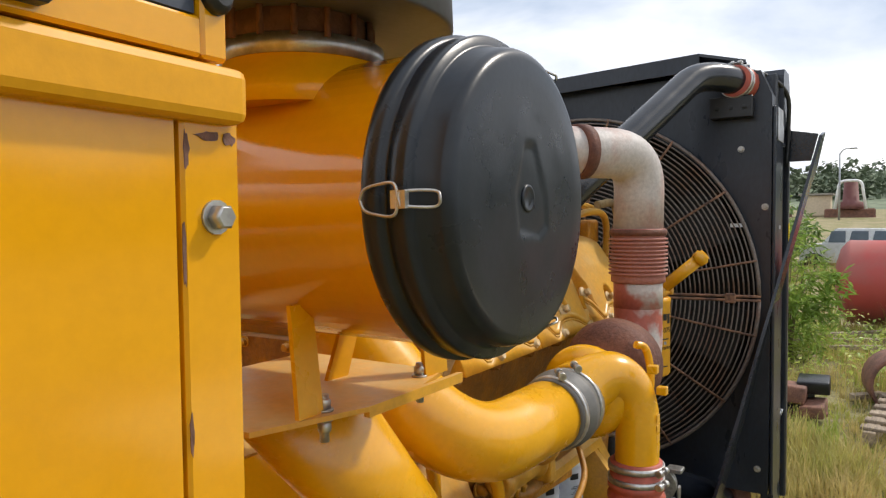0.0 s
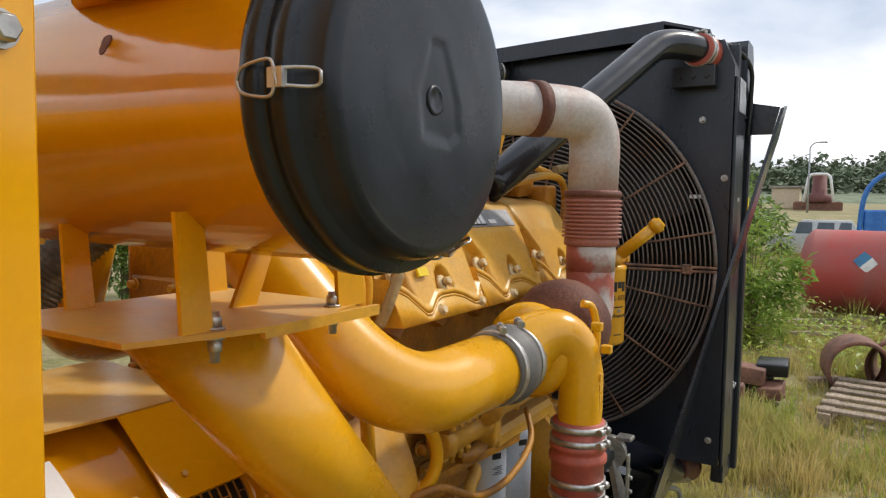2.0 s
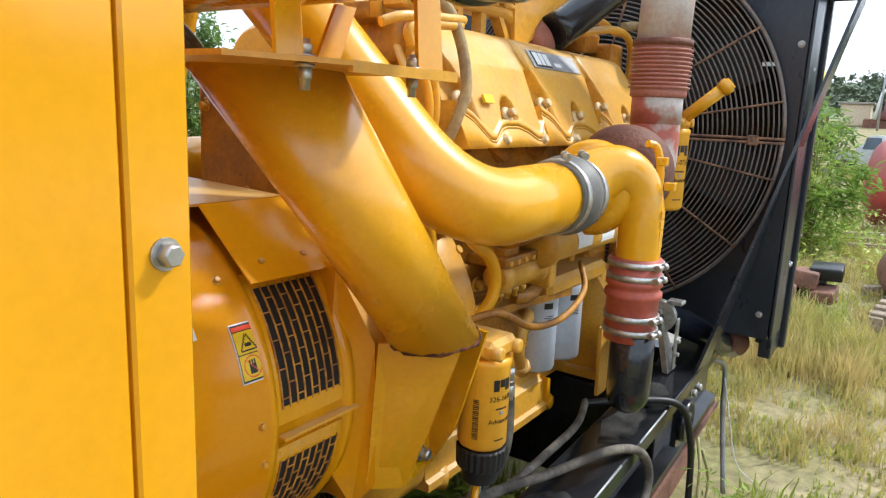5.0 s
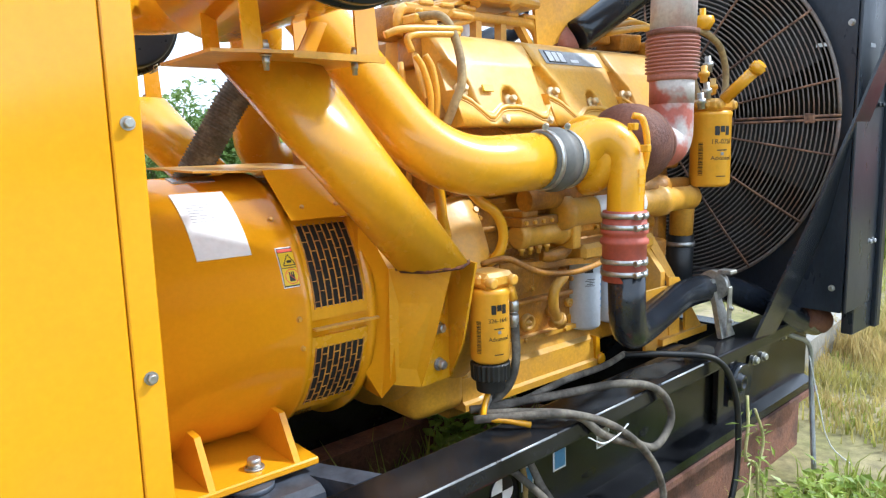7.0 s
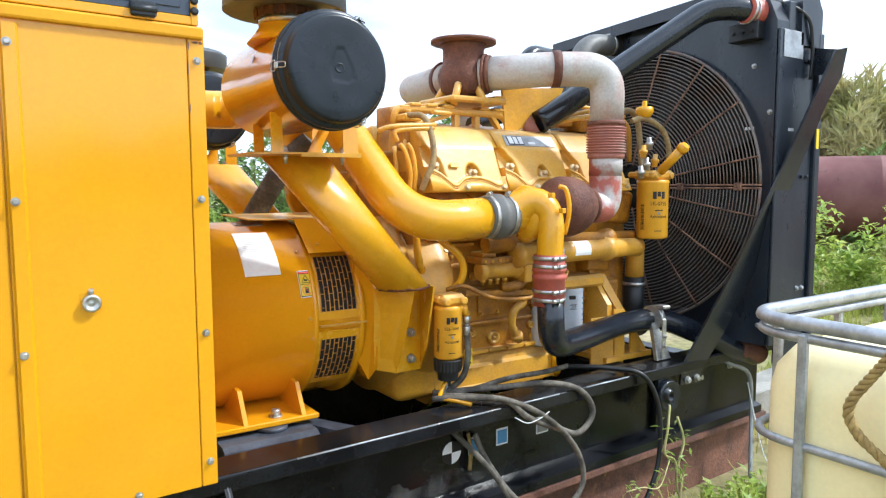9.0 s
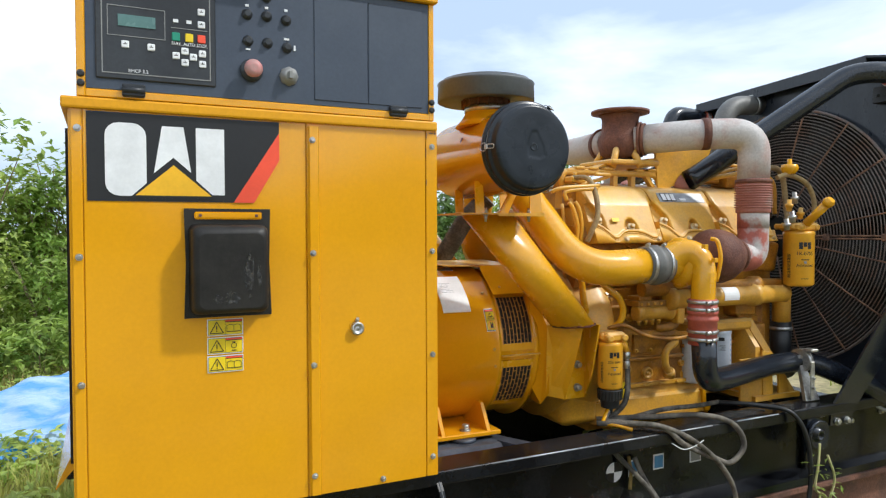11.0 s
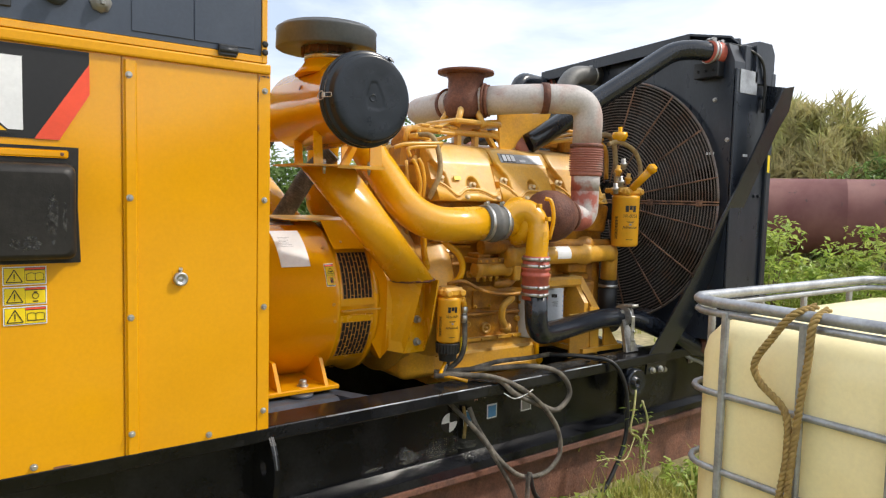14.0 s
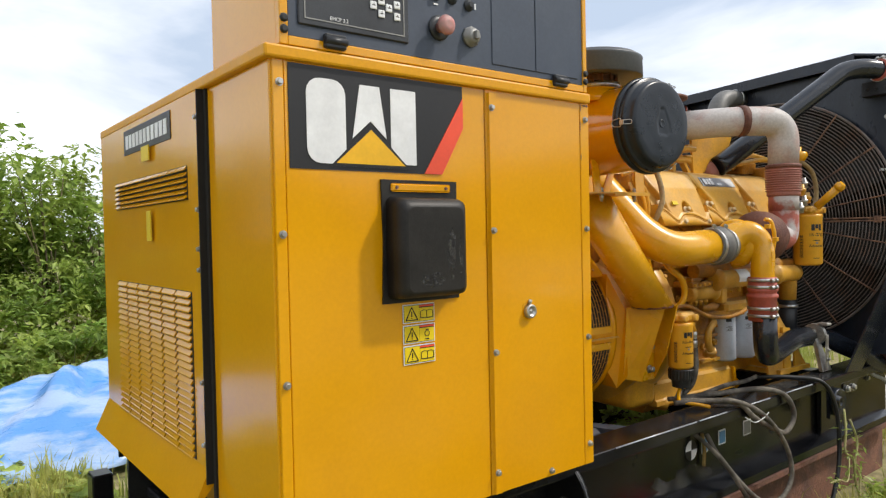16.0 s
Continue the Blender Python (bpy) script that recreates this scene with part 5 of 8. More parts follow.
    hexbolt(bm, (0.99, 0.61, 1.892), (0, 0, 1), 0.012, 0.014)
    part("clip_block", bm, YDUST, c)
    for i, (x, y, z, a, b, d) in enumerate(((1.02, 0.66, 1.80, 0.05, 0.05, 0.06), (0.98, 0.72, 1.88, 0.06, 0.06, 0.05), (2.06, 0.70, 1.90, 0.09, 0.06, 0.035), (2.20, 0.66, 1.86, 0.07, 0.06, 0.05), (1.92, 0.72, 1.92, 0.06, 0.05, 0.04))):
        bm = B()
        lump(bm, (x, y, z), (a, b, d), 60 + i)
        part("fitting", bm, YCAST, c)
    # front bracket plate beside the stack
    bm = B()
    prism(bm, [(1.50, 0.64, 2.035), (1.52, 0.64, 1.85), (1.585, 0.64, 1.847), (1.72, 0.64, 1.905), (1.84, 0.64, 1.99), (1.875, 0.64, 2.065)], (0.0, 0.012, 0))
    prism(bm, [(1.50, 0.62, 2.00), (1.44, 0.62, 1.995), (1.45, 0.62, 1.965), (1.50, 0.62, 1.965)], (0, 0.16, 0))
    part("bracket_plate", bm, YDUST, c)
    # thin grey hose over the end of the first cover, and steel lines
    bm = B()
    sweep(bm, spline([(0.975, 0.60, 1.885), (1.01, 0.53, 1.875), (1.025, 0.49, 1.80), (1.015, 0.462, 1.70), (0.985, 0.465, 1.63), (0.97, 0.48, 1.58)], 8), 0.0125, 12)
    part("thin_hose", bm, HOSETAN, c, "thin dusty tan hose")
    for pts, r in (([(0.884, 0.5, 1.762), (0.905, 0.495, 1.73), (0.925, 0.49, 1.66), (0.928, 0.50, 1.58)], 0.009),
                   ([(0.918, 0.5, 1.765), (0.938, 0.495, 1.73), (0.948, 0.49, 1.66), (0.950, 0.50, 1.58)], 0.009),
                   ([(0.80, 0.52, 1.81), (0.86, 0.50, 1.828), (1.05, 0.50, 1.842)], 0.010),
                   ([(0.872, 0.5, 1.77), (0.872, 0.5, 1.812), (1.041, 0.50, 1.829)], 0.010),
                   ([(1.00, 0.60, 1.40), (0.98, 0.56, 1.55), (0.96, 0.58, 1.72), (1.00, 0.66, 1.82)], 0.009),
                   ([(0.94, 0.62, 1.40), (0.93, 0.60, 1.60), (0.94, 0.64, 1.76)], 0.009),
                   ([(1.10, 0.60, 1.905), (1.20, 0.62, 1.90), (1.02, 0.63, 1.85)], 0.009),
                   ([(1.02, 0.49, 1.44), (1.058, 0.455, 1.37), (1.115, 0.440, 1.325), (1.145, 0.440, 1.262), (1.135, 0.450, 1.205), (1.105, 0.480, 1.165)], 0.0155),
                   ([(0.955, 0.52, 1.46), (0.957, 0.50, 1.38), (0.964, 0.50, 1.32), (0.985, 0.51, 1.26), (1.03, 0.56, 1.17)], 0.0155),
                   ([(1.08, 0.47, 1.175), (1.14, 0.42, 1.190), (1.257, 0.39, 1.136), (1.46, 0.40, 1.115), (1.68, 0.44, 1.14), (1.78, 0.50, 1.20)], 0.0095),
                   ([(1.80, 0.58, 1.90), (2.05, 0.56, 1.935), (2.25, 0.58, 1.90), (2.30, 0.60, 1.72)], 0.013),
                   ([(1.84, 0.60, 1.92), (2.02, 0.60, 1.96), (2.20, 0.62, 1.94)], 0.010),
                   ([(1.80, 0.64, 1.94), (2.00, 0.66, 1.985), (2.30, 0.64, 1.95)], 0.010),
                   ([(1.78, 0.54, 1.40), (1.70, 0.50, 1.36), (1.70, 0.50, 1.22)], 0.011)):
        bm = B()
        sweep(bm, spline(pts, 6), r, 10)
        part("steel_line", bm, YPIPE if r > 0.015 else YDUST if r < 0.0135 and r != 0.0095 else YCAST, c)


build_engine()

# ---- air cleaners ----
AX, AZ = 0.395, 1.938


SHIELD = [(-0.034, 0.004), (-0.028, -0.036), (0.020, -0.042), (0.040, -0.030), (0.036, 0.002), (0.008, 0.058), (-0.016, 0.056)]


def build_air_cleaner(flip):
    s = (lambda y: y) if not flip else (lambda y: y + 1.30)
    d = -1
    c = thing("air_cleaner", (AX, s(0.35), 1.70), "yellow canister air cleaner with black end and rain caps", "air cleaner", "air cleaners")
    ax = (0, d, 0)
    bm = B()
    lathe(bm, (AX, s(0.64), AZ), ax, [(0, 0.06), (0.003, 0.135), (0.010, 0.153), (0.028, 0.163), (0.555, 0.163), (0.557, 0.166), (0.562, 0.166)], 72)
    body = part("canister", bm, YCAN, c)
    bm = B()
    lathe(bm, (AX - 0.035, s(0.28), AZ + 0.125), (0, 0, 1), [(-0.02, 0.135), (0.010, 0.112), (0.026, 0.100), (0.036, 0.096), (0.045, 0.095)], 48)
    part("neck", bm, YCAN, c)
    bm = B()
    lathe(bm, (AX - 0.035, s(0.28), AZ + 0.163), (0, 0, 1), [(0, 0.094), (0.0, 0.0985), (0.022, 0.0985), (0.022, 0.09)], 48)
    part("neck_band", bm, STEEL, c)
    bm = B()
    for k in range(16):
        a = k * math.pi / 8
        rod(bm, (AX - 0.05 + 0.094 * math.cos(a), s(0.28) + 0.094 * math.sin(a), AZ + 0.180), (AX - 0.05 + 0.094 * math.cos(a), s(0.28) + 0.094 * math.sin(a), AZ + 0.225), 0.004, 6)
    lathe(bm, (AX - 0.045, s(0.28), AZ + 0.180), (0, 0, 1), [(0, 0.088), (0.045, 0.088)], 32)
    tagged(part("inlet_screen", bm, RUST, c), kind="stuff")
    bm = B()
    lathe(bm, (AX - 0.05, s(0.28), AZ + 0.202), (0, 0, 1), [(0.010, 0.09), (0.0, 0.187), (0.003, 0.192), (0.064, 0.190), (0.070, 0.193), (0.075, 0.190), (0.077, 0.178), (0.087, 0.172), (0.093, 0.150), (0.097, 0.02)], 72)
    part("rain_cap", bm, CAPGREY, c, "black pressed rain cap")
    # end cap with two ridges, seam and shield-shaped dent
    bm = B()
    lathe(bm, (AX, s(0.078), AZ), ax, [(-0.004, 0.166), (0.0, 0.173), (0.006, 0.176), (0.018, 0.176), (0.021, 0.172), (0.023, 0.168), (0.027, 0.168), (0.029, 0.172), (0.046, 0.172), (0.049, 0.170), (0.050, 0.162), (0.052, 0.159), (0.074, 0.156), (0.0800, 0.153), (0.0835, 0.149), (0.0852, 0.143), (0.0852, 0.12), (0.0852, 0.10)]
          + [(0.0852, 0.092 - 0.0048 * k) for k in range(19)], 96)
    yf = s(0.078) + d * 0.0852
    for v in bm.verts:
        px, pz = v.co.x - AX - 0.006, v.co.z - AZ
        if abs(v.co.y - yf) < 1e-4 and math.hypot(px, pz) < 0.09:
            inside = min((-(q1 - p1) * (px - p0) + (q0 - p0) * (pz - p1)) / math.hypot(q0 - p0, q1 - p1) for (p0, p1), (q0, q1) in zip(SHIELD, SHIELD[1:] + SHIELD[:1]))
            v.co.y -= d * (0.0015 * soft(inside, 0.008) - 0.0004 * math.sin(px * 60) * math.cos(pz * 45))
    cap = part("end_cap", bm, CAPBLK, c, "black moulded end cap with a central dent")
    bm = B()
    yy = s(0.078) + d * 0.086
    lathe(bm, (AX, yy - d * 0.0030, AZ), ax, [(0.0, 0.015), (0.0018, 0.0145), (0.0024, 0.012), (0.0006, 0.009), (0.0006, 0.001)], 24)
    part("stud", bm, CAPBLK, cap)
    for ang in (181, 60, -60):
        m = Matrix.Translation((AX, s(0.078), AZ)) @ Matrix.Rotation(radians(-ang), 4, "Y")
        bm = B()
        for loop in (((0.004, 0.0), (0.009, 0.009), (0.022, 0.013), (0.042, 0.014), (0.046, 0.0), (0.042, -0.014), (0.022, -0.013), (0.009, -0.009)), ((0.049, 0.006), (0.074, 0.007), (0.080, 0.0), (0.074, -0.007), (0.049, -0.006))):
            ring = [m @ V(0.1795 if q < 0.05 else 0.1795 - min(1.0, (q - 0.05) / 0.02) * 0.016, d * q, w) for q, w in loop]
            sweep(bm, spline(ring + ring[:1], 4), 0.0016, 6, False)
        clip = part("wire_clip", bm, STEEL, cap)
        bm = B()
        r = bmesh.ops.create_cube(bm, size=1, matrix=m @ Matrix.Translation((0.1775, d * 0.047, 0)) @ Matrix.Diagonal((0.006, 0.016, 0.016, 1)))
        part("latch", bm, STEEL, clip)
    if not flip:
        bm = B()
        lathe(bm, (AX - 0.1535, 0.285, AZ + 0.055), (-0.94, 0, 0.34), [(0, 0.0085), (0.0012, 0.0075)], 9)
        lathe(bm, (AX - 0.1565, 0.287, AZ + 0.047), (-0.95, 0, 0.30), [(0, 0.006), (0.0012, 0.005)], 7)
        part("rust_patch", bm, RUST, c)
    # cradle: legs and a folded plate
    for x, y, w, sl in ((AX - 0.115, 0.20, 0.019, 0.0), (AX - 0.09, 0.44, 0.018, 0.0), (AX + 0.04, 0.30, 0.021, 0.05), (AX + 0.12, 0.44, 0.018, 0.0), (AX + 0.133, 0.20, 0.027, 0.0)):
        bm = B()
        top = AZ - math.sqrt(max(0.0, 0.168 ** 2 - (x - AX) ** 2)) + 0.01
        prism(bm, [(x - w, s(y), 1.702), (x + w, s(y), 1.702), (x + w * 0.9 + sl, s(y + 0.012), top), (x - w * 0.9 + sl, s(y + 0.012), top)], (0, -d * 0.006, 0))
        part("cradle_leg", bm, YPIPE, c)
    bm = B()
    prism(bm, [(AX - 0.19, s(0.215), 1.697), (AX - 0.05, s(0.172), 1.697), (AX + 0.07, s(0.180), 1.697), (AX + 0.155, s(0.205), 1.697), (AX + 0.155, s(0.47), 1.697), (AX - 0.19, s(0.47), 1.697)], (0, 0, 0.006))
    box(bm, (AX - 0.05, s(0.172), 1.690), (AX + 0.155, s(0.180), 1.703))
    part("cradle_plate", bm, YDUST, c, "yellow cradle plate with rusty edges")
    for x, y in ((AX - 0.09, 0.205), (AX + 0.105, 0.21)):
        bm = B()
        hexbolt(bm, (x, s(y), 1.703), (0, 0, 1), 0.008, 0.012)
        hexbolt(bm, (x, s(y), 1.696), (0, 0, -1), 0.008, 0.014)
        rod(bm, (x, s(y), 1.668), (x, s(y), 1.722), 0.0055, 8)
        part("bolt", bm, STEEL, c)
    return c


build_air_cleaner(False)
build_air_cleaner(True)
bm = B()
sweep(bm, curve_path([(-0.30, 0.96, 1.905), (0.22, 0.93, 1.895), (0.395, 0.86, 1.895), (0.395, 0.62, 1.915)], 0.12, 8), 0.073, 32)
solo("outlet_pipe", bm, YPIPE, "horizontal yellow air pipe behind the canister", "pipe")


def build_leg(flip):
    s = (lambda y: y) if not flip else (lambda y: 2 * YC - y)
    c = thing("air_cleaner_support", (0.85, s(0.42), 0.90), "slanted thick yellow support tube on a folded foot", "support", "air cleaner supports")
    bm = B()
    a, b = V(0.400, s(0.372), 1.697), V(0.826, s(0.380), 1.216)
    dr = (b - a).normalized()
    u, w = frame_of(dr)
    rings = []
    for zz, rr in ((a.z, 0.086), (b.z, 0.079)):
        ring = []
        for k in range(44):
            q = a + (u * math.cos(2 * math.pi * k / 44) + w * math.sin(2 * math.pi * k / 44)) * rr
            ring.append(q + dr * ((zz - q.z) / dr.z))
        rings.append(ring)
    ringed(bm, rings)
    part("tube", bm, YPIPE, c)
    bm = B()
    cx, cy = b.x, b.y
    ringed(bm, [[V(p.x + (p.x - cx) * k, p.y + (p.y - cy) * k, z) for p in rings[1]] for z, k in ((1.2225, 0.006), (1.219, 0.022), (1.2145, 0.016))])
    rn = random.Random(8)
    for v in bm.verts:
        v.co += V(rn.uniform(-0.002, 0.002), rn.uniform(-0.002, 0.002), rn.uniform(-0.004, 0.003))
    part("weld_ring", bm, WELD, c)
    dy = 1 if not flip else -1
    bm = B()
    prism(bm, [(0.735, s(0.45), 1.212), (0.845, s(0.325), 1.218), (0.838, s(0.40), 1.0), (0.832, s(0.452), 0.868), (0.755, s(0.49), 0.885)], (0.006, dy * 0.006, 0))
    part("foot_cheek", bm, YPIPE, c)
    bm = B()
    prism(bm, [(0.835, s(0.454), 0.868), (0.955, s(0.477), 0.862), (0.955, s(0.477), 1.21), (0.835, s(0.454), 1.21)], (0, dy * 0.008, 0))
    part("foot_web", bm, YPIPE, c)
    bm = B()
    prism(bm, [(0.955, s(0.477), 0.862), (0.955, s(0.477), 1.215), (0.925, s(0.325), 1.217), (0.938, s(0.40), 0.98)], (0.008, 0, 0))
    part("foot_cheek", bm, YPIPE, c)
    for z in (1.01, 0.905):
        bm = B()
        hexbolt(bm, (0.905, s(0.466), z + 0.01), (0.15, -1 if not flip else 1, 0), 0.014, 0.020)
        part("bolt", bm, STEEL, c)


build_leg(False)
build_leg(True)


def clamp_band(bm, p, axis, r, w=0.016):
    lathe(bm, Vector(p) - Vector(axis).normalized() * w / 2, axis, [(0, r), (0, r + 0.003), (w, r + 0.003), (w, r)], 36)
    return bm


def t_bolt(bm, p, along, l=0.05):
    p, along = Vector(p), Vector(along).normalized()
    rod(bm, p - along * l / 2, p + along * l / 2, 0.0045, 8)
    lathe(bm, p - along * l / 2, along, [(0, 0.009), (0.014, 0.009)], 8)
    lathe(bm, p + along * l * 0.1, along, [(0, 0.009), (0.012, 0.009)], 8)
    return bm


def build_intake(flip):
    s = (lambda y: y) if not flip else (lambda y: 2 * YC - y)
    c = thing("intake_pipe", (0.9, s(0.34), 1.45), "thick glossy yellow bent air intake pipe joined by a grey hose", "pipe", "intake pipes")
    bm = B()
    sweep(bm, curve_path([(0.50, s(0.70), 1.945), (0.675, s(0.755), 1.945), (0.830, s(0.352), 1.459), (1.192, s(0.313), 1.475)], 0.25, 16), 0.0784, 44)
    part("pipe", bm, YPIPE, c)
    bm = B()
    lathe(bm, (1.150, s(0.313), 1.475), (1, 0, 0), [(0, 0.076), (0.0, 0.081), (0.045, 0.082), (0.055, 0.091), (0.075, 0.091), (0.085, 0.082), (0.13, 0.082), (0.132, 0.076)], 40)
    part("hose", bm, HOSEGREY, c, "grey silicone coupling hose")
    for x in (1.170, 1.262):
        bm = B()
        clamp_band(bm, (x, s(0.313), 1.475), (1, 0, 0), 0.0820)
        cl = part("hose_clamp", bm, STEEL, c)
        bm = B()
        t_bolt(bm, (x, s(0.296), 1.567), (0.75, 0.6, 0.1), 0.05)
        part("t_bolt", bm, STEEL, cl)


build_intake(False)
build_intake(True)


def build_turbo(flip):
    s = (lambda y: y) if not flip else (lambda y: 2 * YC - y)
    c = thing("turbocharger", (1.42, s(0.30), 1.40), "turbocharger with yellow compressor elbow and rust-brown turbine", "turbocharger", "turbochargers")
    ctr = V(1.36, s(0.315), 1.486)
    bm = B()
    rings = []
    for k in range(29):
        t = k / 28
        a = radians(-60 + 330 * t)
        rr, tr = 0.074, 0.034 + 0.014 * t
        p = ctr + V(0, 0, 0) + V(0.008, math.cos(a) * rr * (-1 if not flip else 1) * -1, math.sin(a) * rr)
        rad = V(0, p.y - ctr.y, p.z - ctr.z).normalized()
        rings.append([p + (rad * math.cos(q) + V(1, 0, 0) * math.sin(q)) * tr for q in [2 * math.pi * i / 16 for i in range(16)]])
    ringed(bm, rings)
    lathe(bm, ctr + V(-0.09, 0, 0), (1, 0, 0), [(0, 0.079), (0.05, 0.08), (0.07, 0.082), (0.16, 0.075), (0.19, 0.06)], 32)
    part("compressor", bm, YPIPE, c)
    bm = B()
    sweep(bm, spline([(1.285, s(0.312), 1.484), (1.325, s(0.285), 1.515), (1.366, s(0.245), 1.528), (1.392, s(0.210), 1.498), (1.397, s(0.193), 1.44), (1.392, s(0.190), 1.38), (1.389, s(0.190), 1.315)], 8), lambda t: 0.0525 + 0.022 * (1 - min(1, t / 0.6)) ** 1.2, 30)
    el = part("outlet_elbow", bm, YPIPE, c)
    for p in ((1.40, 0.132, 1.50), (1.35, 0.14, 1.56)):
        bm = B()
        box(bm, (p[0] - 0.010, s(p[1]) - 0.012, p[2] - 0.010), (p[0] + 0.010, s(p[1]) + 0.012, p[2] + 0.010), 0.002)
        part("cast_lug", bm, YPIPE, el)
    for k in range(4):
        bm = B()
        box(bm, (1.380, s(0.139) - 0.001, 1.425 - k * 0.024), (1.402, s(0.139) + 0.001, 1.442 - k * 0.024))
        part("cast_mark", bm, YDUST, el)
    bm = B()
    lathe(bm, (1.48, s(0.315), 1.508), (1, 0, 0), [(0, 0.06), (0.025, 0.10), (0.045, 0.121), (0.075, 0.129), (0.125, 0.128), (0.165, 0.118), (0.20, 0.100), (0.225, 0.080), (0.235, 0.072), (0.236, 0.078), (0.25, 0.078)], 44)
    part("turbine", bm, EXRUST, c, "rust-brown turbine housing")
    bm = B()
    sweep(bm, spline([(1.455, s(0.215), 1.595), (1.478, s(0.195), 1.58), (1.487, s(0.185), 1.50), (1.478, s(0.20), 1.40)], 6), 0.010, 10)
    part("oil_line", bm, YPIPE, c)


build_turbo(False)
build_turbo(True)


def build_exhaust(flip):
    s = (lambda y: y) if not flip else (lambda y: 2 * YC - y)
    c = thing("exhaust_pipe", (1.82, s(0.30), 1.5), "heat-stained grey and red exhaust pipe with bellows", "pipe", "exhaust pipes")
    bm = B()
    sweep(bm, curve_path([(1.70, s(0.318), 1.508), (1.838, s(0.325), 1.495), (1.843, s(0.33), 1.63), (1.843, s(0.33), 1.66)], 0.12, 12), lambda t: 0.070 + 0.003 * t, 32)
    part("lower_elbow", bm, EXMOTT, c, "flaking grey and red lower elbow")
    bm = B()
    lathe(bm, (1.843, s(0.33), 1.64), (0, 0, 1), [(0, 0.0735), (0.10, 0.0735)], 32)
    part("sleeve", bm, EXMOTT, c)
    bm = B()
    prof = [(0, 0.074), (0.004, 0.081), (0.022, 0.081)]
    for k in range(10):
        prof += [(0.024 + k * 0.0117, 0.078), (0.027 + k * 0.0117, 0.088), (0.031 + k * 0.0117, 0.088), (0.034 + k * 0.0117, 0.078)]
    prof += [(0.145, 0.082), (0.165, 0.080), (0.166, 0.07)]
    lathe(bm, (1.843, s(0.33), 1.715), (0, 0, 1), prof, 40)
    part("bellows", bm, EXPINK, c, "rust-red bellows")
    bm = B()
    clamp_band(bm, (1.843, s(0.33), 1.869), (0, 0, 1), 0.0825, 0.018)
    part("bellows_band", bm, EXRUST, c, "dark rusty band")
    bm = B()
    line = [(1.843, s(0.33), 1.87), (1.843, s(0.325), 2.105), (1.60, s(0.455), 2.105)] + ([(1.40, 0.67, 2.09)] if not flip else [(1.40, 1.30, 2.09), (1.335, 0.80, 2.085)])
    sweep(bm, curve_path(line, 0.20, 14), 0.0745, 36)
    part("upper_pipe", bm, EXGREY, c, "heat-stained grey upper pipe")
    bm = B()
    dd = V(-0.235, (0.145 if not flip else -0.145), 0)
    clamp_band(bm, V(1.635, s(0.436), 2.105), dd, 0.0758, 0.035)
    part("joint_band", bm, EXRUST, c)
    bm = B()
    dd = V(-0.19, (0.23 if not flip else -0.23), 0)
    if flip:
        clamp_band(bm, (1.350, 0.885, 2.085), (0, 1, 0), 0.079, 0.02)
        clamp_band(bm, (1.350, 0.868, 2.085), (0, 1, 0), 0.086, 0.012)
    else:
        clamp_band(bm, V(1.425, s(0.64), 2.092), dd, 0.079, 0.02)
        clamp_band(bm, V(1.415, s(0.652), 2.092), dd, 0.086, 0.012)
    part("flange_clamp", bm, EXRUST, c)


build_exhaust(False)
build_exhaust(True)


def build_stack():
    c = thing("exhaust_outlet", (1.34, YC - 0.1, 1.96), "rust-brown cast exhaust outlet with a wide round flange", "exhaust")
    o = V(1.353, 0.735, 0)
    bm = B()
    lathe(bm, o + V(0, 0, 2.0), (0, 0, 1), [(0, 0.07), (0.02, 0.10), (0.09, 0.115), (0.135, 0.094), (0.20, 0.092), (0.215, 0.098), (0.23, 0.104)], 36)
    part("body", bm, EXRUST, c)
    bm = B()
    lathe(bm, o + V(0, 0, 2.227), (0, 0, 1), [(0, 0.10), (0.004, 0.147), (0.017, 0.147), (0.019, 0.105), (0.010, 0.10)], 40)
    part("flange", bm, EXRUST, c)
    for dx, dy in ((-0.10, -0.09), (0.02, -0.12), (0.09, 0.05), (-0.09, 0.08)):
        bm = B()
        rod(bm, o + V(dx * 1.2, dy * 1.1, 1.95), o + V(dx * 0.6, dy * 0.6, 2.06), 0.018, 8)
        part("strut", bm, YDUST, c)
    bm = B()
    box(bm, (1.20, 0.60, 1.958), (1.50, 0.88, 1.985), 0.008)
    part("base_plate", bm, YDUST, c)


build_stack()


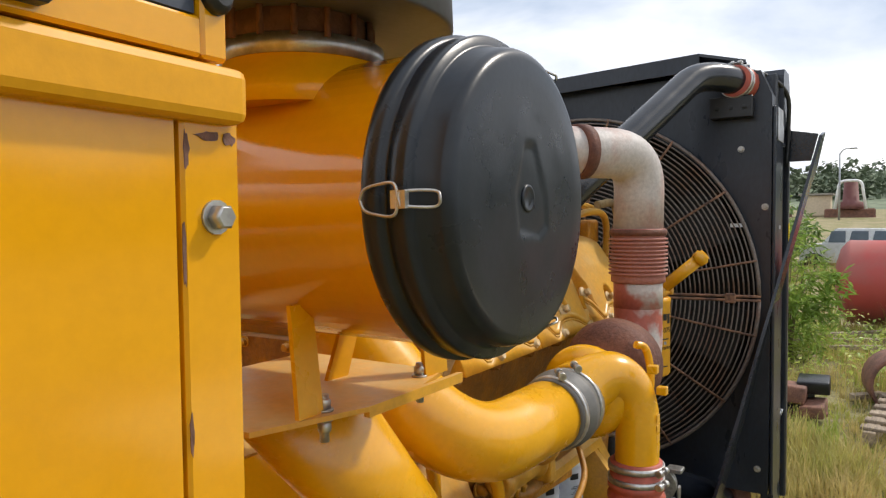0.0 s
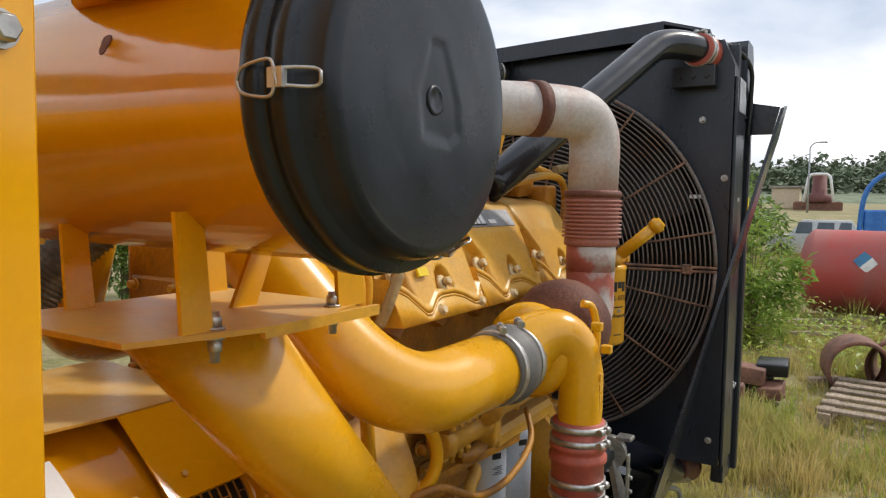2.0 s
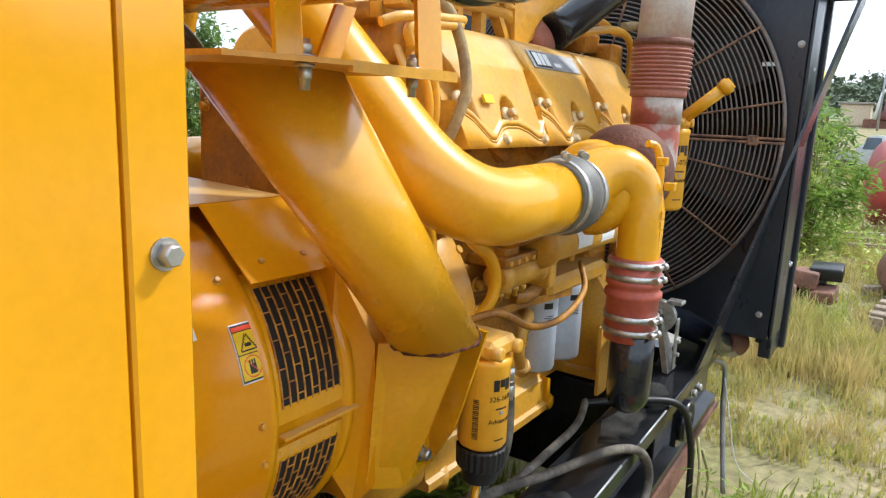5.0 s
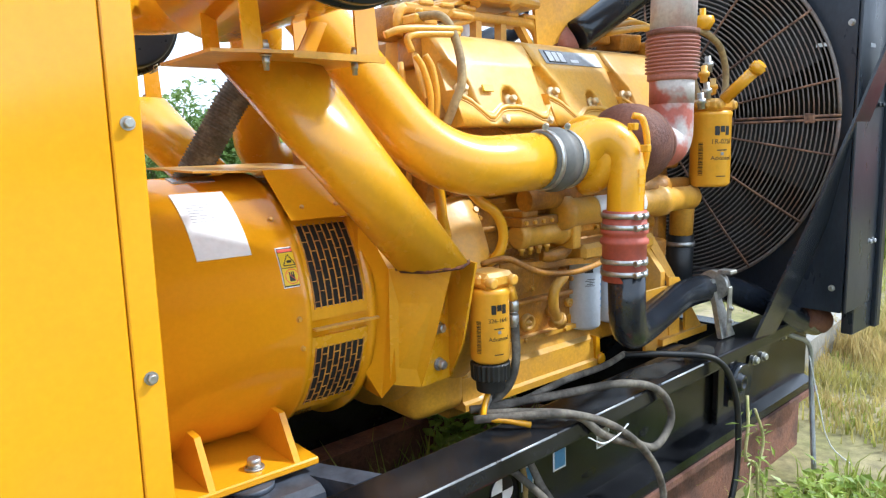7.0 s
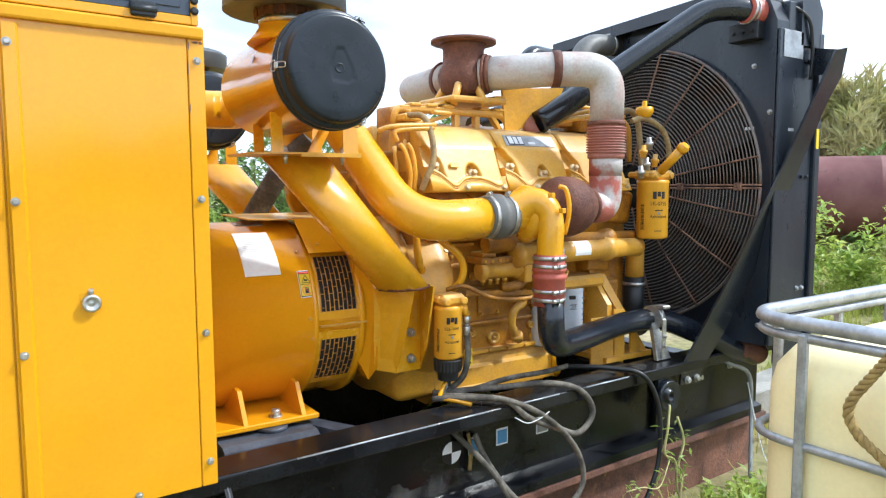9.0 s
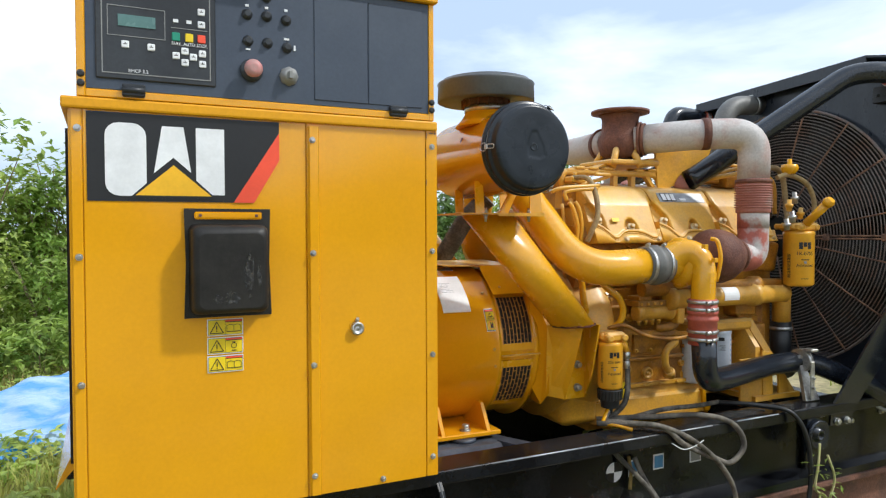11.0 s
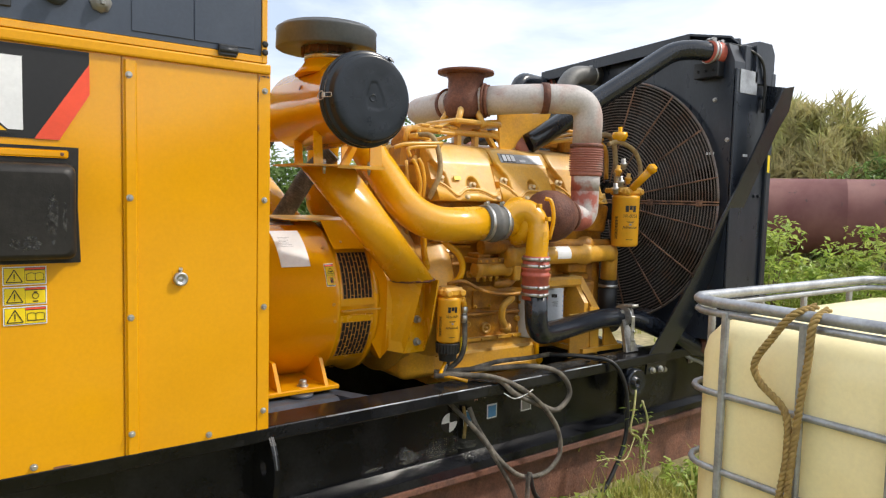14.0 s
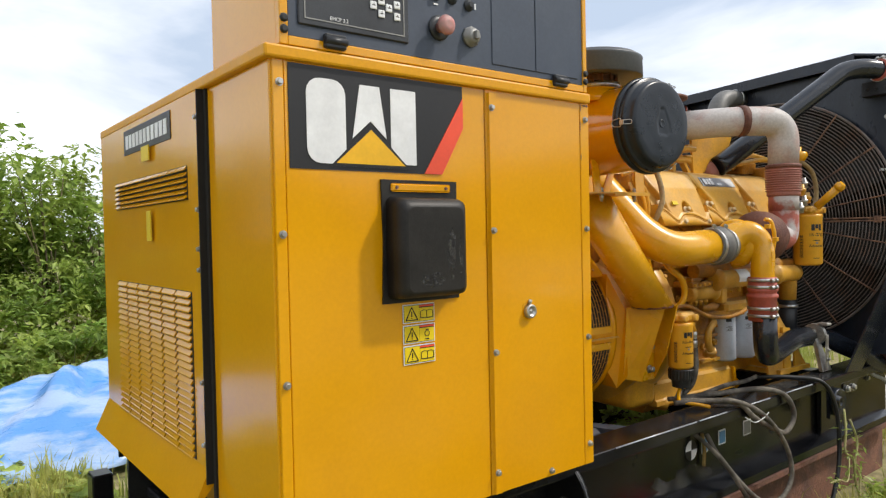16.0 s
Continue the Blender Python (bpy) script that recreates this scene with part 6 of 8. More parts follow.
# charge air: red hose, black pipe to the radiator foot
def build_charge_pipe():
    c = thing("charge_air_pipe", (1.9, 0.3, 0.80), "black bent charge-air pipe with a red ribbed hose and steel clamps", "pipe")
    bm = B()
    prof = [(0, 0.055)]
    prof += [(0.001, 0.062), (0.05, 0.063), (0.055, 0.068), (0.065, 0.068), (0.07, 0.062), (0.078, 0.062), (0.083, 0.069), (0.095, 0.069), (0.10, 0.063), (0.205, 0.062), (0.206, 0.055)]
    lathe(bm, (1.390, 0.192, 1.325), (0, 0, -1), prof, 36)
    part("red_hose", bm, HOSERED, c, "red ribbed silicone hose")
    for z in (1.312, 1.280, 1.180, 1.146):
        bm = B()
        clamp_band(bm, (1.390, 0.192, z), (0, 0, 1), 0.0645, 0.014)
        cl = part("hose_clamp", bm, STEEL, c)
        bm = B()
        t_bolt(bm, (1.372, 0.122, z), (1, -0.25, 0.05), 0.045)
        part("t_bolt", bm, STEEL, cl)
    bm = B()
    path = curve_path([(1.385, 0.180, 1.15), (1.400, 0.184, 0.955), (1.560, 0.240, 0.940), (2.06, 0.400, 0.940), (2.33, 0.405, 0.935), (2.58, 0.280, 0.82), (2.70, 0.270, 0.755), (2.88, 0.240, 0.70)], 0.11, 12)
    sweep(bm, path, 0.054, 28)
    part("pipe", bm, BLACKP, c)
    bm = B()
    lathe(bm, (2.76, 0.260, 0.752), (0.2, -0.047, -0.056), [(0, 0.060), (0.03, 0.062), (0.05, 0.058), (0.12, 0.062), (0.15, 0.06), (0.17, 0.05)], 24)
    part("end_hose", bm, EXRUST, c)
    # steel hanger with slots
    bm = B()
    clamp_band(bm, (2.235, 0.372, 0.952), (1, 0.1, 0), 0.057, 0.030)
    box(bm, (2.222, 0.30, 0.76), (2.250, 0.308, 0.955), 0.003)
    box(bm, (2.21, 0.290, 1.005), (2.262, 0.345, 1.02), 0.003)
    part("hanger", bm, STEEL, c)
    for z in (0.87, 0.82):
        bm = B()
        hexbolt(bm, (2.236, 0.300, z), (0, -1, 0), 0.008, 0.01)
        part("bolt", bm, STEEL, c)
    bm = B()
    prism(bm, [(2.20, 0.31, 0.752), (2.20, 0.36, 0.98), (2.22, 0.36, 0.98), (2.30, 0.31, 0.752)], (0, 0.02, 0))
    part("gusset", bm, STEEL, c)


build_charge_pipe()


def build_top_hose(flip):
    s = (lambda y: y) if not flip else (lambda y: 2 * YC - y)
    hz = 2.41 if flip else 2.443
    c = thing("cooling_hose", (2.3, s(0.45), 2.0), "black upper hose running up to the radiator, with red end hoses", "hose", "upper hoses")
    bm = B()
    if flip:
        sweep(bm, curve_path([(1.75, 1.20, 1.92), (2.28, 1.46, 2.08), (2.38, 1.50, 2.42), (2.56, 1.525, 2.415), (2.78, 1.55, 2.405)], 0.10, 10), 0.052, 24)
    else:
        sweep(bm, curve_path([(1.69, s(0.61), 1.888), (1.74, s(0.59), 1.92), (2.50, s(0.32), 2.445), (2.62, s(0.235), 2.455), (2.74, s(0.18), 2.43)], 0.14, 10), 0.055, 24)
    part("pipe", bm, BLACKP, c)
    bm = B()
    lathe(bm, (2.655, s(0.205), hz), (0.3, -0.06 if not flip else 0.06, -0.03), [(0, 0.058), (0, 0.062), (0.03, 0.062), (0.04, 0.068), (0.055, 0.062), (0.075, 0.068), (0.085, 0.062), (0.13, 0.062), (0.131, 0.05)], 28)
    part("red_hose", bm, HOSERED, c)
    for k in (0.012, 0.034, 0.105):
        bm = B()
        clamp_band(bm, V(2.655, s(0.205), hz) + V(0.3, -0.06 if not flip else 0.06, -0.03).normalized() * k, (0.3, -0.06 if not flip else 0.06, -0.03), 0.063, 0.013)
        cl = part("hose_clamp", bm, STEEL, c)
        bm = B()
        t_bolt(bm, V(2.655, s(0.205), hz + 0.07) + V(0.3, 0, 0).normalized() * k, (0.2, 1, 0), 0.05)
        part("t_bolt", bm, STEEL, cl)
    bm = B()
    lathe(bm, (1.655, s(0.668), 1.850), (0.3, -0.25 if not flip else 0.25, 0.22), [(0, 0.044), (0.06, 0.050), (0.061, 0.042)], 24)
    part("lower_hose", bm, EXPINK, c)


build_top_hose(False)
build_top_hose(True)


def filter_head(c, p, r):
    bm = B()
    box(bm, (p[0] - r * 1.05, p[1] - r * 0.95, p[2]), (p[0] + r * 1.05, p[1] + r * 0.95, p[2] + 0.045), 0.012)
    box(bm, (p[0] - r * 1.2, p[1] - r * 0.5, p[2] + 0.01), (p[0] + r * 1.2, p[1] + r * 1.3, p[2] + 0.04), 0.008)
    for k in (-1, 1):
        lathe(bm, (p[0] + k * r * 0.75, p[1] - r * 0.6, p[2] + 0.02), (0, -1, 0), [(0, 0.016), (0.03, 0.016), (0.032, 0.01)], 12)
    return part("head", bm, YDUST, c)


def printed_band(bm, p, r, z0, z1, a0, a1, n=6):
    """A printed patch on a can; 0 faces the walk."""
    rings = []
    for k in range(n + 1):
        a = radians(a0 + (a1 - a0) * k / n)
        d = V(math.sin(a), -math.cos(a), 0)
        rings.append([V(p[0], p[1], z) + d * q for z, q in ((z0, r + 0.0003), (z1, r + 0.0003), (z1, r + 0.0012), (z0, r + 0.0012))])
    return ringed(bm, rings, True, False)


def can_text(words, p, r, z, mid, size):
    """Raised letters wrapped round a can."""
    cu = bpy.data.curves.new("letters", "FONT")
    cu.body, cu.size, cu.align_x, cu.extrude = words, size, "CENTER", 0.0004
    tmp = bpy.data.objects.new("letters", cu)
    me = bpy.data.meshes.new_from_object(tmp)
    bm = bmesh.new()
    bm.from_mesh(me)
    for v in bm.verts:
        a = radians(mid) + v.co.x / r
        q = r + v.co.z
        v.co = V(p[0] + math.sin(a) * q, p[1] - math.cos(a) * q, z + v.co.y)
    bpy.data.objects.remove(tmp)
    bpy.data.meshes.remove(me)
    return bm


def build_can(x, y, z0, z1, r, name, label, yellow=True, bowl=False):
    c = thing(name, (x, y, z0), label, "filter", "spin-on filters")
    bm = B()
    h = z1 - z0
    lathe(bm, (x, y, z0), (0, 0, 1), [(0, 0.001), (0.0005, r * 0.80), (0.006, r * 0.93), (0.014, r), (h - 0.022, r), (h - 0.018, r * 1.03), (h - 0.006, r * 1.03), (h, r * 0.95)], 40)
    can = part("can", bm, YFILT if yellow else FWHITE, c)
    if yellow:
        words = (("326-1641", 0.57, 0.017, 9.0), ("Advanced", 0.33, 0.016, 9.0)) if bowl else (("1R-0755", 0.57, 0.026, 9.0), ("Advanced", 0.36, 0.022, 9.0))
        mid = -15 if bowl else -26
        for k, (a0, a1) in enumerate(((-17, -7), (-5, 5), (7, 17))):
            bm = B()
            printed_band(bm, (x, y), r, z0 + h * (0.68 if k != 1 else 0.72), z0 + h * 0.80, mid + a0 * 1.35, mid + a1 * 1.35, 4)
            part("logo_block", bm, BLACKV, can)
        bm = B()
        printed_band(bm, (x, y), r, z0 + h * 0.48, z0 + h * 0.495, mid - 16, mid + 16, 4)
        part("small_print", bm, BLACKV, can)
        bm = B()
        printed_band(bm, (x, y), r, z0 + h * 0.14, z0 + h * 0.152, mid - 16, mid + 12, 4)
        part("small_print", bm, BLACKV, can)
        bm = B()
        printed_band(bm, (x, y), r, z0 + h * 0.42, z0 + h * 0.46, mid - 5, mid + 5, 3)
        part("symbol", bm, GREYKEY, can)
        for txt, hz, size, k in words:
            part("lettering", can_text(txt, (x, y), r + 0.0006, z0 + h * hz, mid, size), BLACKV, can)
        bm = B()
        for k in range(22):
            hh = h * 0.44 / 22
            printed_band(bm, (x, y), r, z0 + h * 0.16 + k * hh, z0 + h * 0.16 + k * hh + hh * (0.35 + 0.3 * (k % 3) / 2), mid - 68, mid - 54, 2)
        tagged(part("bar_marks", bm, BLACKV, can), kind="stuff")
    else:
        bm = B()
        for k in range(5):
            printed_band(bm, (x, y), r, z0 + h * (0.62 + k * 0.022), z0 + h * (0.628 + k * 0.022), -44 + 6 * (k % 3), -12 - 5 * (k % 2), 3)
        tagged(part("small_print", bm, BLACKV, can), kind="stuff")
        bm = B()
        printed_band(bm, (x, y), r, z0 + h * 0.80, z0 + h * 0.87, -46, -18, 4)
        part("brand_bar", bm, BLACKV, can)
        bm = B()
        for k in range(6):
            printed_band(bm, (x, y), r, z0 + h * (0.30 + k * 0.10), z0 + h * (0.33 + k * 0.10), 22, 34 + 6 * (k % 2), 2)
        tagged(part("blue_print", bm, BLUEV, can), kind="stuff")
    if bowl:
        bm = B()
        rings = []
        for dz, f, rib in ((-0.112, 0.2, 0), (-0.110, 0.22, 0), (-0.086, 0.24, 0), (-0.085, 0.72, 0), (-0.052, 0.78, 0), (-0.050, 0.93, 0), (-0.046, 0.95, 1), (-0.004, 0.98, 1), (0.0, 0.95, 0)):
            rings.append([V(x + r * (f + 0.05 * rib * (k % 2)) * math.cos(k * math.pi / 24), y + r * (f + 0.05 * rib * (k % 2)) * math.sin(k * math.pi / 24), z0 + dz) for k in range(48)])
        ringed(bm, rings, True, False)
        part("water_bowl", bm, RUBBER, c, "black ribbed water bowl")
    return c


f1 = build_can(1.030, 0.385, 0.915, 1.13, 0.056, "fuel_water_separator", "yellow spin-on fuel filter with a black water bowl", True, True)
filter_head(f1, (1.030, 0.385, 1.13), 0.052)
f2 = build_can(2.275, 0.425, 1.335, 1.625, 0.076, "fuel_filter", "large yellow spin-on fuel filter hanging beside the fan")
filter_head(f2, (2.275, 0.425, 1.625), 0.070)
build_can(1.735, 0.615, 0.835, 1.105, 0.064, "oil_filter", "white spin-on oil filter with blue printing", False)
build_can(1.895, 0.60, 0.835, 1.105, 0.064, "oil_filter", "white spin-on oil filter with blue printing", False)


def build_primer():
    c = thing("priming_pump", (2.27, 0.42, 1.67), "yellow hand priming pump with brass fittings on the fuel filter head", "pump")
    bm = B()
    rod(bm, (2.25, 0.36, 1.665), (2.255, 0.25, 1.76), 0.022, 16)
    lathe(bm, (2.255, 0.25, 1.76), (0.005, -0.11, 0.095), [(0, 0.026), (0.025, 0.028), (0.03, 0.020), (0.036, 0.020)], 18)
    part("handle", bm, YPIPE, c)
    for pts, r in (([(2.14, 0.45, 1.905), (2.20, 0.44, 1.922), (2.28, 0.44, 1.908), (2.36, 0.44, 1.868), (2.405, 0.44, 1.785), (2.40, 0.44, 1.70), (2.34, 0.43, 1.655)], 0.013), ([(2.16, 0.58, 1.96), (2.24, 0.55, 1.968), (2.29, 0.55, 1.93), (2.30, 0.54, 1.86), (2.27, 0.50, 1.74), (2.22, 0.44, 1.66)], 0.015)):
        bm = B()
        sweep(bm, spline(pts, 8), r, 12)
        part("fuel_hose", bm, HOSETAN, c, "dusty tan rubber hose")
    for i, p in enumerate(((2.20, 0.40, 1.70), (2.17, 0.40, 1.76), (2.24, 0.42, 1.80), (2.29, 0.43, 1.72), (2.16, 0.40, 1.66))):
        bm = B()
        lathe(bm, V(*p) - V(0, 0, 0.03), (0.2 * (i % 2), 0.1, 1), [(0, 0.014), (0.02, 0.014), (0.021, 0.020), (0.036, 0.020), (0.037, 0.012), (0.06, 0.012)], 8)
        part("fitting", bm, YDUST if i % 2 else STEEL, c)
    bm = B()
    lathe(bm, (2.22, 0.44, 1.955), (0, 0, 1), [(-0.03, 0.028), (0.0, 0.045), (0.02, 0.04), (0.025, 0.012), (0.05, 0.012)], 16)
    part("valve_body", bm, YPIPE, c)


build_primer()

# ---- radiator and fan ----
FY, FZ, FR, FX = 0.872, 1.59, 0.765, 2.69


def build_radiator():
    c = thing("radiator", (2.95, YC, SKIDZ), "tall black radiator with a round rusting fan guard", "radiator")
    x0, x1, y0, y1, z0, z1 = 2.72, 3.08, 0.078, 1.665, 0.72, 2.485
    zf = 0.80
    # front sheet with the round opening
    bm = B()
    n = 72
    ring_i, ring_o = [], []
    for k in range(n):
        a = 2 * math.pi * k / n
        dy, dz = math.cos(a), math.sin(a)
        ring_i.append(V(x0, FY + dy * (FR - 0.02), FZ + dz * (FR - 0.02)))
        t = 1e9
        if dy > 1e-6:
            t = min(t, (y1 - FY) / dy)
        if dy < -1e-6:
            t = min(t, (y0 - FY) / dy)
        if dz > 1e-6:
            t = min(t, (z1 - FZ) / dz)
        if dz < -1e-6:
            t = min(t, (zf - FZ) / dz)
        ring_o.append(V(x0, FY + dy * t, FZ + dz * t))
    dep = V(0.10, 0, 0)
    ringed(bm, [ring_o, ring_i, [p + dep for p in ring_i], [p + dep for p in ring_o]], False, False, True)
    part("fan_shroud", bm, RADBLK, c)
    for (ya, yb) in ((y0, y0 + 0.05), (y1 - 0.05, y1)):
        bm = B()
        box(bm, (x0 + 0.10, ya, zf), (x1 - 0.02, yb, z1), 0.004)
        part("side_tank", bm, RADBLK, c)
    bm = B()
    box(bm, (x0 + 0.10, y0 + 0.05, z1 - 0.12), (x1, y1 - 0.05, z1), 0.004)
    part("top_tank", bm, RADBLK, c)
    bm = B()
    box(bm, (x0 + 0.10, y0 + 0.05, zf), (x1, y1 - 0.05, zf + 0.08), 0.004)
    part("bottom_tank", bm, RADBLK, c)
    bm = B()
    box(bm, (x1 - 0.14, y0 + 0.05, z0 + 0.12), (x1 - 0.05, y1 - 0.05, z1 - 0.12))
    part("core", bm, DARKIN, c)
    # folded side sheet: a plain strip, a sunk channel and the rear edge
    bm = B()
    box(bm, (x0 + 0.004, y0 - 0.014, zf), (x0 + 0.205, y0 - 0.001, z1 - 0.14), 0.004)
    part("side_sheet", bm, RADBLK, c)
    bm = B()
    box(bm, (x1 - 0.018, y0 - 0.020, z0 - 0.04), (x1 + 0.030, y0 + 0.10, z1 - 0.13), 0.006)
    part("rear_edge", bm, RADBLK, c)
    bm = B()
    box(bm, (x0 + 0.14, y0 + 0.002, z0 - 0.04), (x1 - 0.020, y0 + 0.05, zf), 0.004)
    part("lower_skirt", bm, RADBLK, c)
    bm = B()
    box(bm, (x0 + 0.035, y0 - 0.018, 2.212), (x0 + 0.200, y0 - 0.0145, 2.342), 0.001)
    part("data_plate", bm, GALV, c, "blank weathered aluminium plate")
    bm = B()
    box(bm, (x0 + 0.10, y0 - 0.0165, 1.86), (x0 + 0.145, y0 - 0.0145, 1.875))
    part("label", bm, WHITE, c)
    bm = B()
    box(bm, (x0 - 0.003, y0 + 0.10, 1.87), (x0 - 0.001, y0 + 0.15, 1.885))
    part("label", bm, WHITE, c)
    bm = B()
    sweep(bm, spline([(2.70, 0.30, 2.50), (2.80, 0.14, 2.49), (2.93, 0.055, 2.42), (2.985, 0.052, 2.28), (2.99, 0.058, 2.12)], 8), 0.009, 8)
    part("thin_hose", bm, RUBBER, c, "thin black hose draped over the corner")
    bm = B()
    lathe(bm, (2.95, 0.22, 2.50), (0, 0, 1), [(0, 0.022), (0.055, 0.022), (0.06, 0.018)], 14)
    part("filler_neck", bm, RADBLK, c)
    for k in (1, 4, 7):
        for xx in (x0 + 0.255, x0 + 0.300):
            bm = B()
            hexbolt(bm, (xx, y0, z0 + 0.12 + k * 0.19 + 0.04 * ((xx > x0 + 0.1))), (0, -1, 0), 0.010, 0.010)
            part("bolt", bm, GALV if k % 4 == 1 else RADBLK, c)
    for y, z in ((0.10, 1.95), (0.12, 0.90), (0.19, 2.18)):
        bm = B()
        hexbolt(bm, (x0, y, z), (-1, 0, 0), 0.010, 0.010)
        part("bolt", bm, STEEL, c)
    # top deck plate
    bm = B()
    prism(bm, [(2.64, 1.56, 2.492), (2.66, 0.34, 2.555), (2.86, 0.20, 2.550), (3.02, 0.20, 2.50), (3.02, 1.56, 2.492)], (0, 0, 0.012))
    prism(bm, [(2.64, 1.56, 2.492), (2.66, 0.34, 2.555), (2.66, 0.34, 2.500), (2.64, 1.56, 2.440)], (0.010, 0, 0))
    part("top_deck", bm, RADBLK, c)
    bm = B()
    prism(bm, [(2.90, 0.06, 2.28), (3.085, 0.06, 2.28), (3.085, 0.06, 2.46), (3.05, 0.06, 2.515), (2.92, 0.06, 2.515), (2.90, 0.06, 2.49)], (0, 0.16, 0))
    part("corner_box", bm, RADBLK, c)
    bm = B()
    box(bm, (2.66, 0.14, 2.30), (2.718, 0.30, 2.385), 0.004)
    for k in range(3):
        hexbolt(bm, (2.66, 0.17 + k * 0.05, 2.34), (-1, 0, 0), 0.008, 0.008)
    part("hose_bracket", bm, BLACKW, c)
    bm = B()
    box(bm, (3.066, 0.0555, 1.78), (3.090, 0.0575, 1.88))
    part("label", bm, YVIN, c, "small yellow label")
    # hub and blades behind the guard, coloured near black as if in shade
    bm = B()
    lathe(bm, (2.80, FY, FZ), (-1, 0, 0), [(0, 0.14), (0.10, 0.14), (0.11, 0.08)], 24)
    part("fan_hub", bm, DARKIN, c)
    for k in range(8):
        a = 2 * math.pi * k / 8 + 0.3
        bm = B()
        m = Matrix.Translation((2.80, FY, FZ)) @ Matrix.Rotation(a, 4, "X")
        prism(bm, [m @ V(-0.05, -0.05, 0.12), m @ V(0.02, 0.10, 0.12), m @ V(0.04, 0.14, 0.70), m @ V(-0.05, -0.10, 0.70)], m.to_3x3() @ V(0.006, 0, 0))
        part("fan_blade", bm, DARKIN, c)
    return c


rad = build_radiator()


def build_guard():
    c = thing("fan_guard", (FX - 0.01, FY, FZ - FR), "round wire fan guard turning rusty, in two halves", "guard")
    # concentric wires, slightly domed, in two halves
    def gx(r):
        return FX - 0.004 - 0.075 * (1 - (r / FR) ** 2)
    count = 36
    for half in (0, 1):
        for k in range(count):
            r = FR - 0.006 - k * (FR - 0.12) / count
            bm = B()
            gap = 0.010 / r
            a0 = gap + (0 if half == 0 else math.pi)
            steps = 40
            pts = [V(gx(r), FY - r * math.cos(a0 + (math.pi - 2 * gap) * i / steps), FZ + r * math.sin(a0 + (math.pi - 2 * gap) * i / steps)) for i in range(steps + 1)]
            sweep(bm, pts, 0.0032 if k else 0.008, 5)
            part("ring_wire", bm, GUARD, c)
    for k in range(16):
        a = 2 * math.pi * (k + 0.5) / 16
        bm = B()
        pts = [V(gx(r) - 0.004, FY - r * math.cos(a), FZ + r * math.sin(a)) for r in [0.12 + (FR - 0.12) * i / 8 for i in range(9)]]
        sweep(bm, pts, 0.0048, 6)
        part("spoke", bm, SPOKE, c)
    for dz in (-0.008, 0.008):
        bm = B()
        pts = [V(gx(abs(t) * FR) - 0.003, FY + t * FR, FZ + dz) for t in [-1 + i / 8 for i in range(17)]]
        sweep(bm, pts, 0.006, 6)
        part("seam_bar", bm, SPOKE, c)
    for t in (-0.86, -0.45, 0.5, 0.86):
        bm = B()
        box(bm, (gx(abs(t) * FR) - 0.018, FY + t * FR - 0.02, FZ - 0.02), (gx(abs(t) * FR) - 0.004, FY + t * FR + 0.02, FZ + 0.02), 0.004)
        part("joint_clip", bm, SPOKE, c)


build_guard()


def build_stay():
    c = thing("radiator_stay", (2.36, 0.29, 0.66), "long black flat bar bracing the radiator to the base frame", "brace")
    def on_bar(x, z):
        return (x, 0.27 - 0.2085 * (z - 0.64), z)

    bm = B()
    prism(bm, [on_bar(*q) for q in ((2.30, 0.715), (2.315, 0.625), (2.47, 0.61), (2.475, 0.70), (2.63, 0.951), (2.735, 1.20), (3.002, 2.00), (3.072, 2.128), (3.062, 2.262), (2.968, 2.242), (2.703, 1.563), (2.525, 1.145), (2.41, 0.927))], (0, -0.012, 0))
    part("bar", bm, BLACKP, c)
    bm = B()
    prism(bm, [(3.025, 0.058, 2.276), (3.025, -0.056, 2.254), (3.025, -0.030, 2.143), (3.025, 0.058, 2.143)], (0.012, 0, 0))
    part("top_bracket", bm, BLACKP, c)
    for x in (2.360, 2.430):
        bm = B()
        hexbolt(bm, (x, 0.256, 0.645), (0, -1, 0), 0.015, 0.014)
        part("bolt", bm, STEEL, c)


build_stay()


def build_return_pipe():
    c = thing("return_pipe", (2.6, 1.1, 2.30), "grey weathered elbow pipe entering the radiator top", "pipe")
    bm = B()
    sweep(bm, curve_path([(2.36, 1.06, 2.00), (2.40, 1.07, 2.40), (2.74, 1.10, 2.43)], 0.16, 10), 0.060, 26)
    part("pipe", bm, HOSEGREY, c)
    bm = B()
    clamp_band(bm, (2.66, 1.094, 2.425), (1, 0.08, 0.08), 0.061, 0.018)
    part("hose_clamp", bm, STEEL, c)


build_return_pipe()

# ---- hoses and cables on the frame ----
def cable(pts, r, material, label, name="cable", n=8):
    bm = B()
    sweep(bm, spline(pts, n), r, 10)
    return solo(name, bm, material, label, "cable", "loose cables")


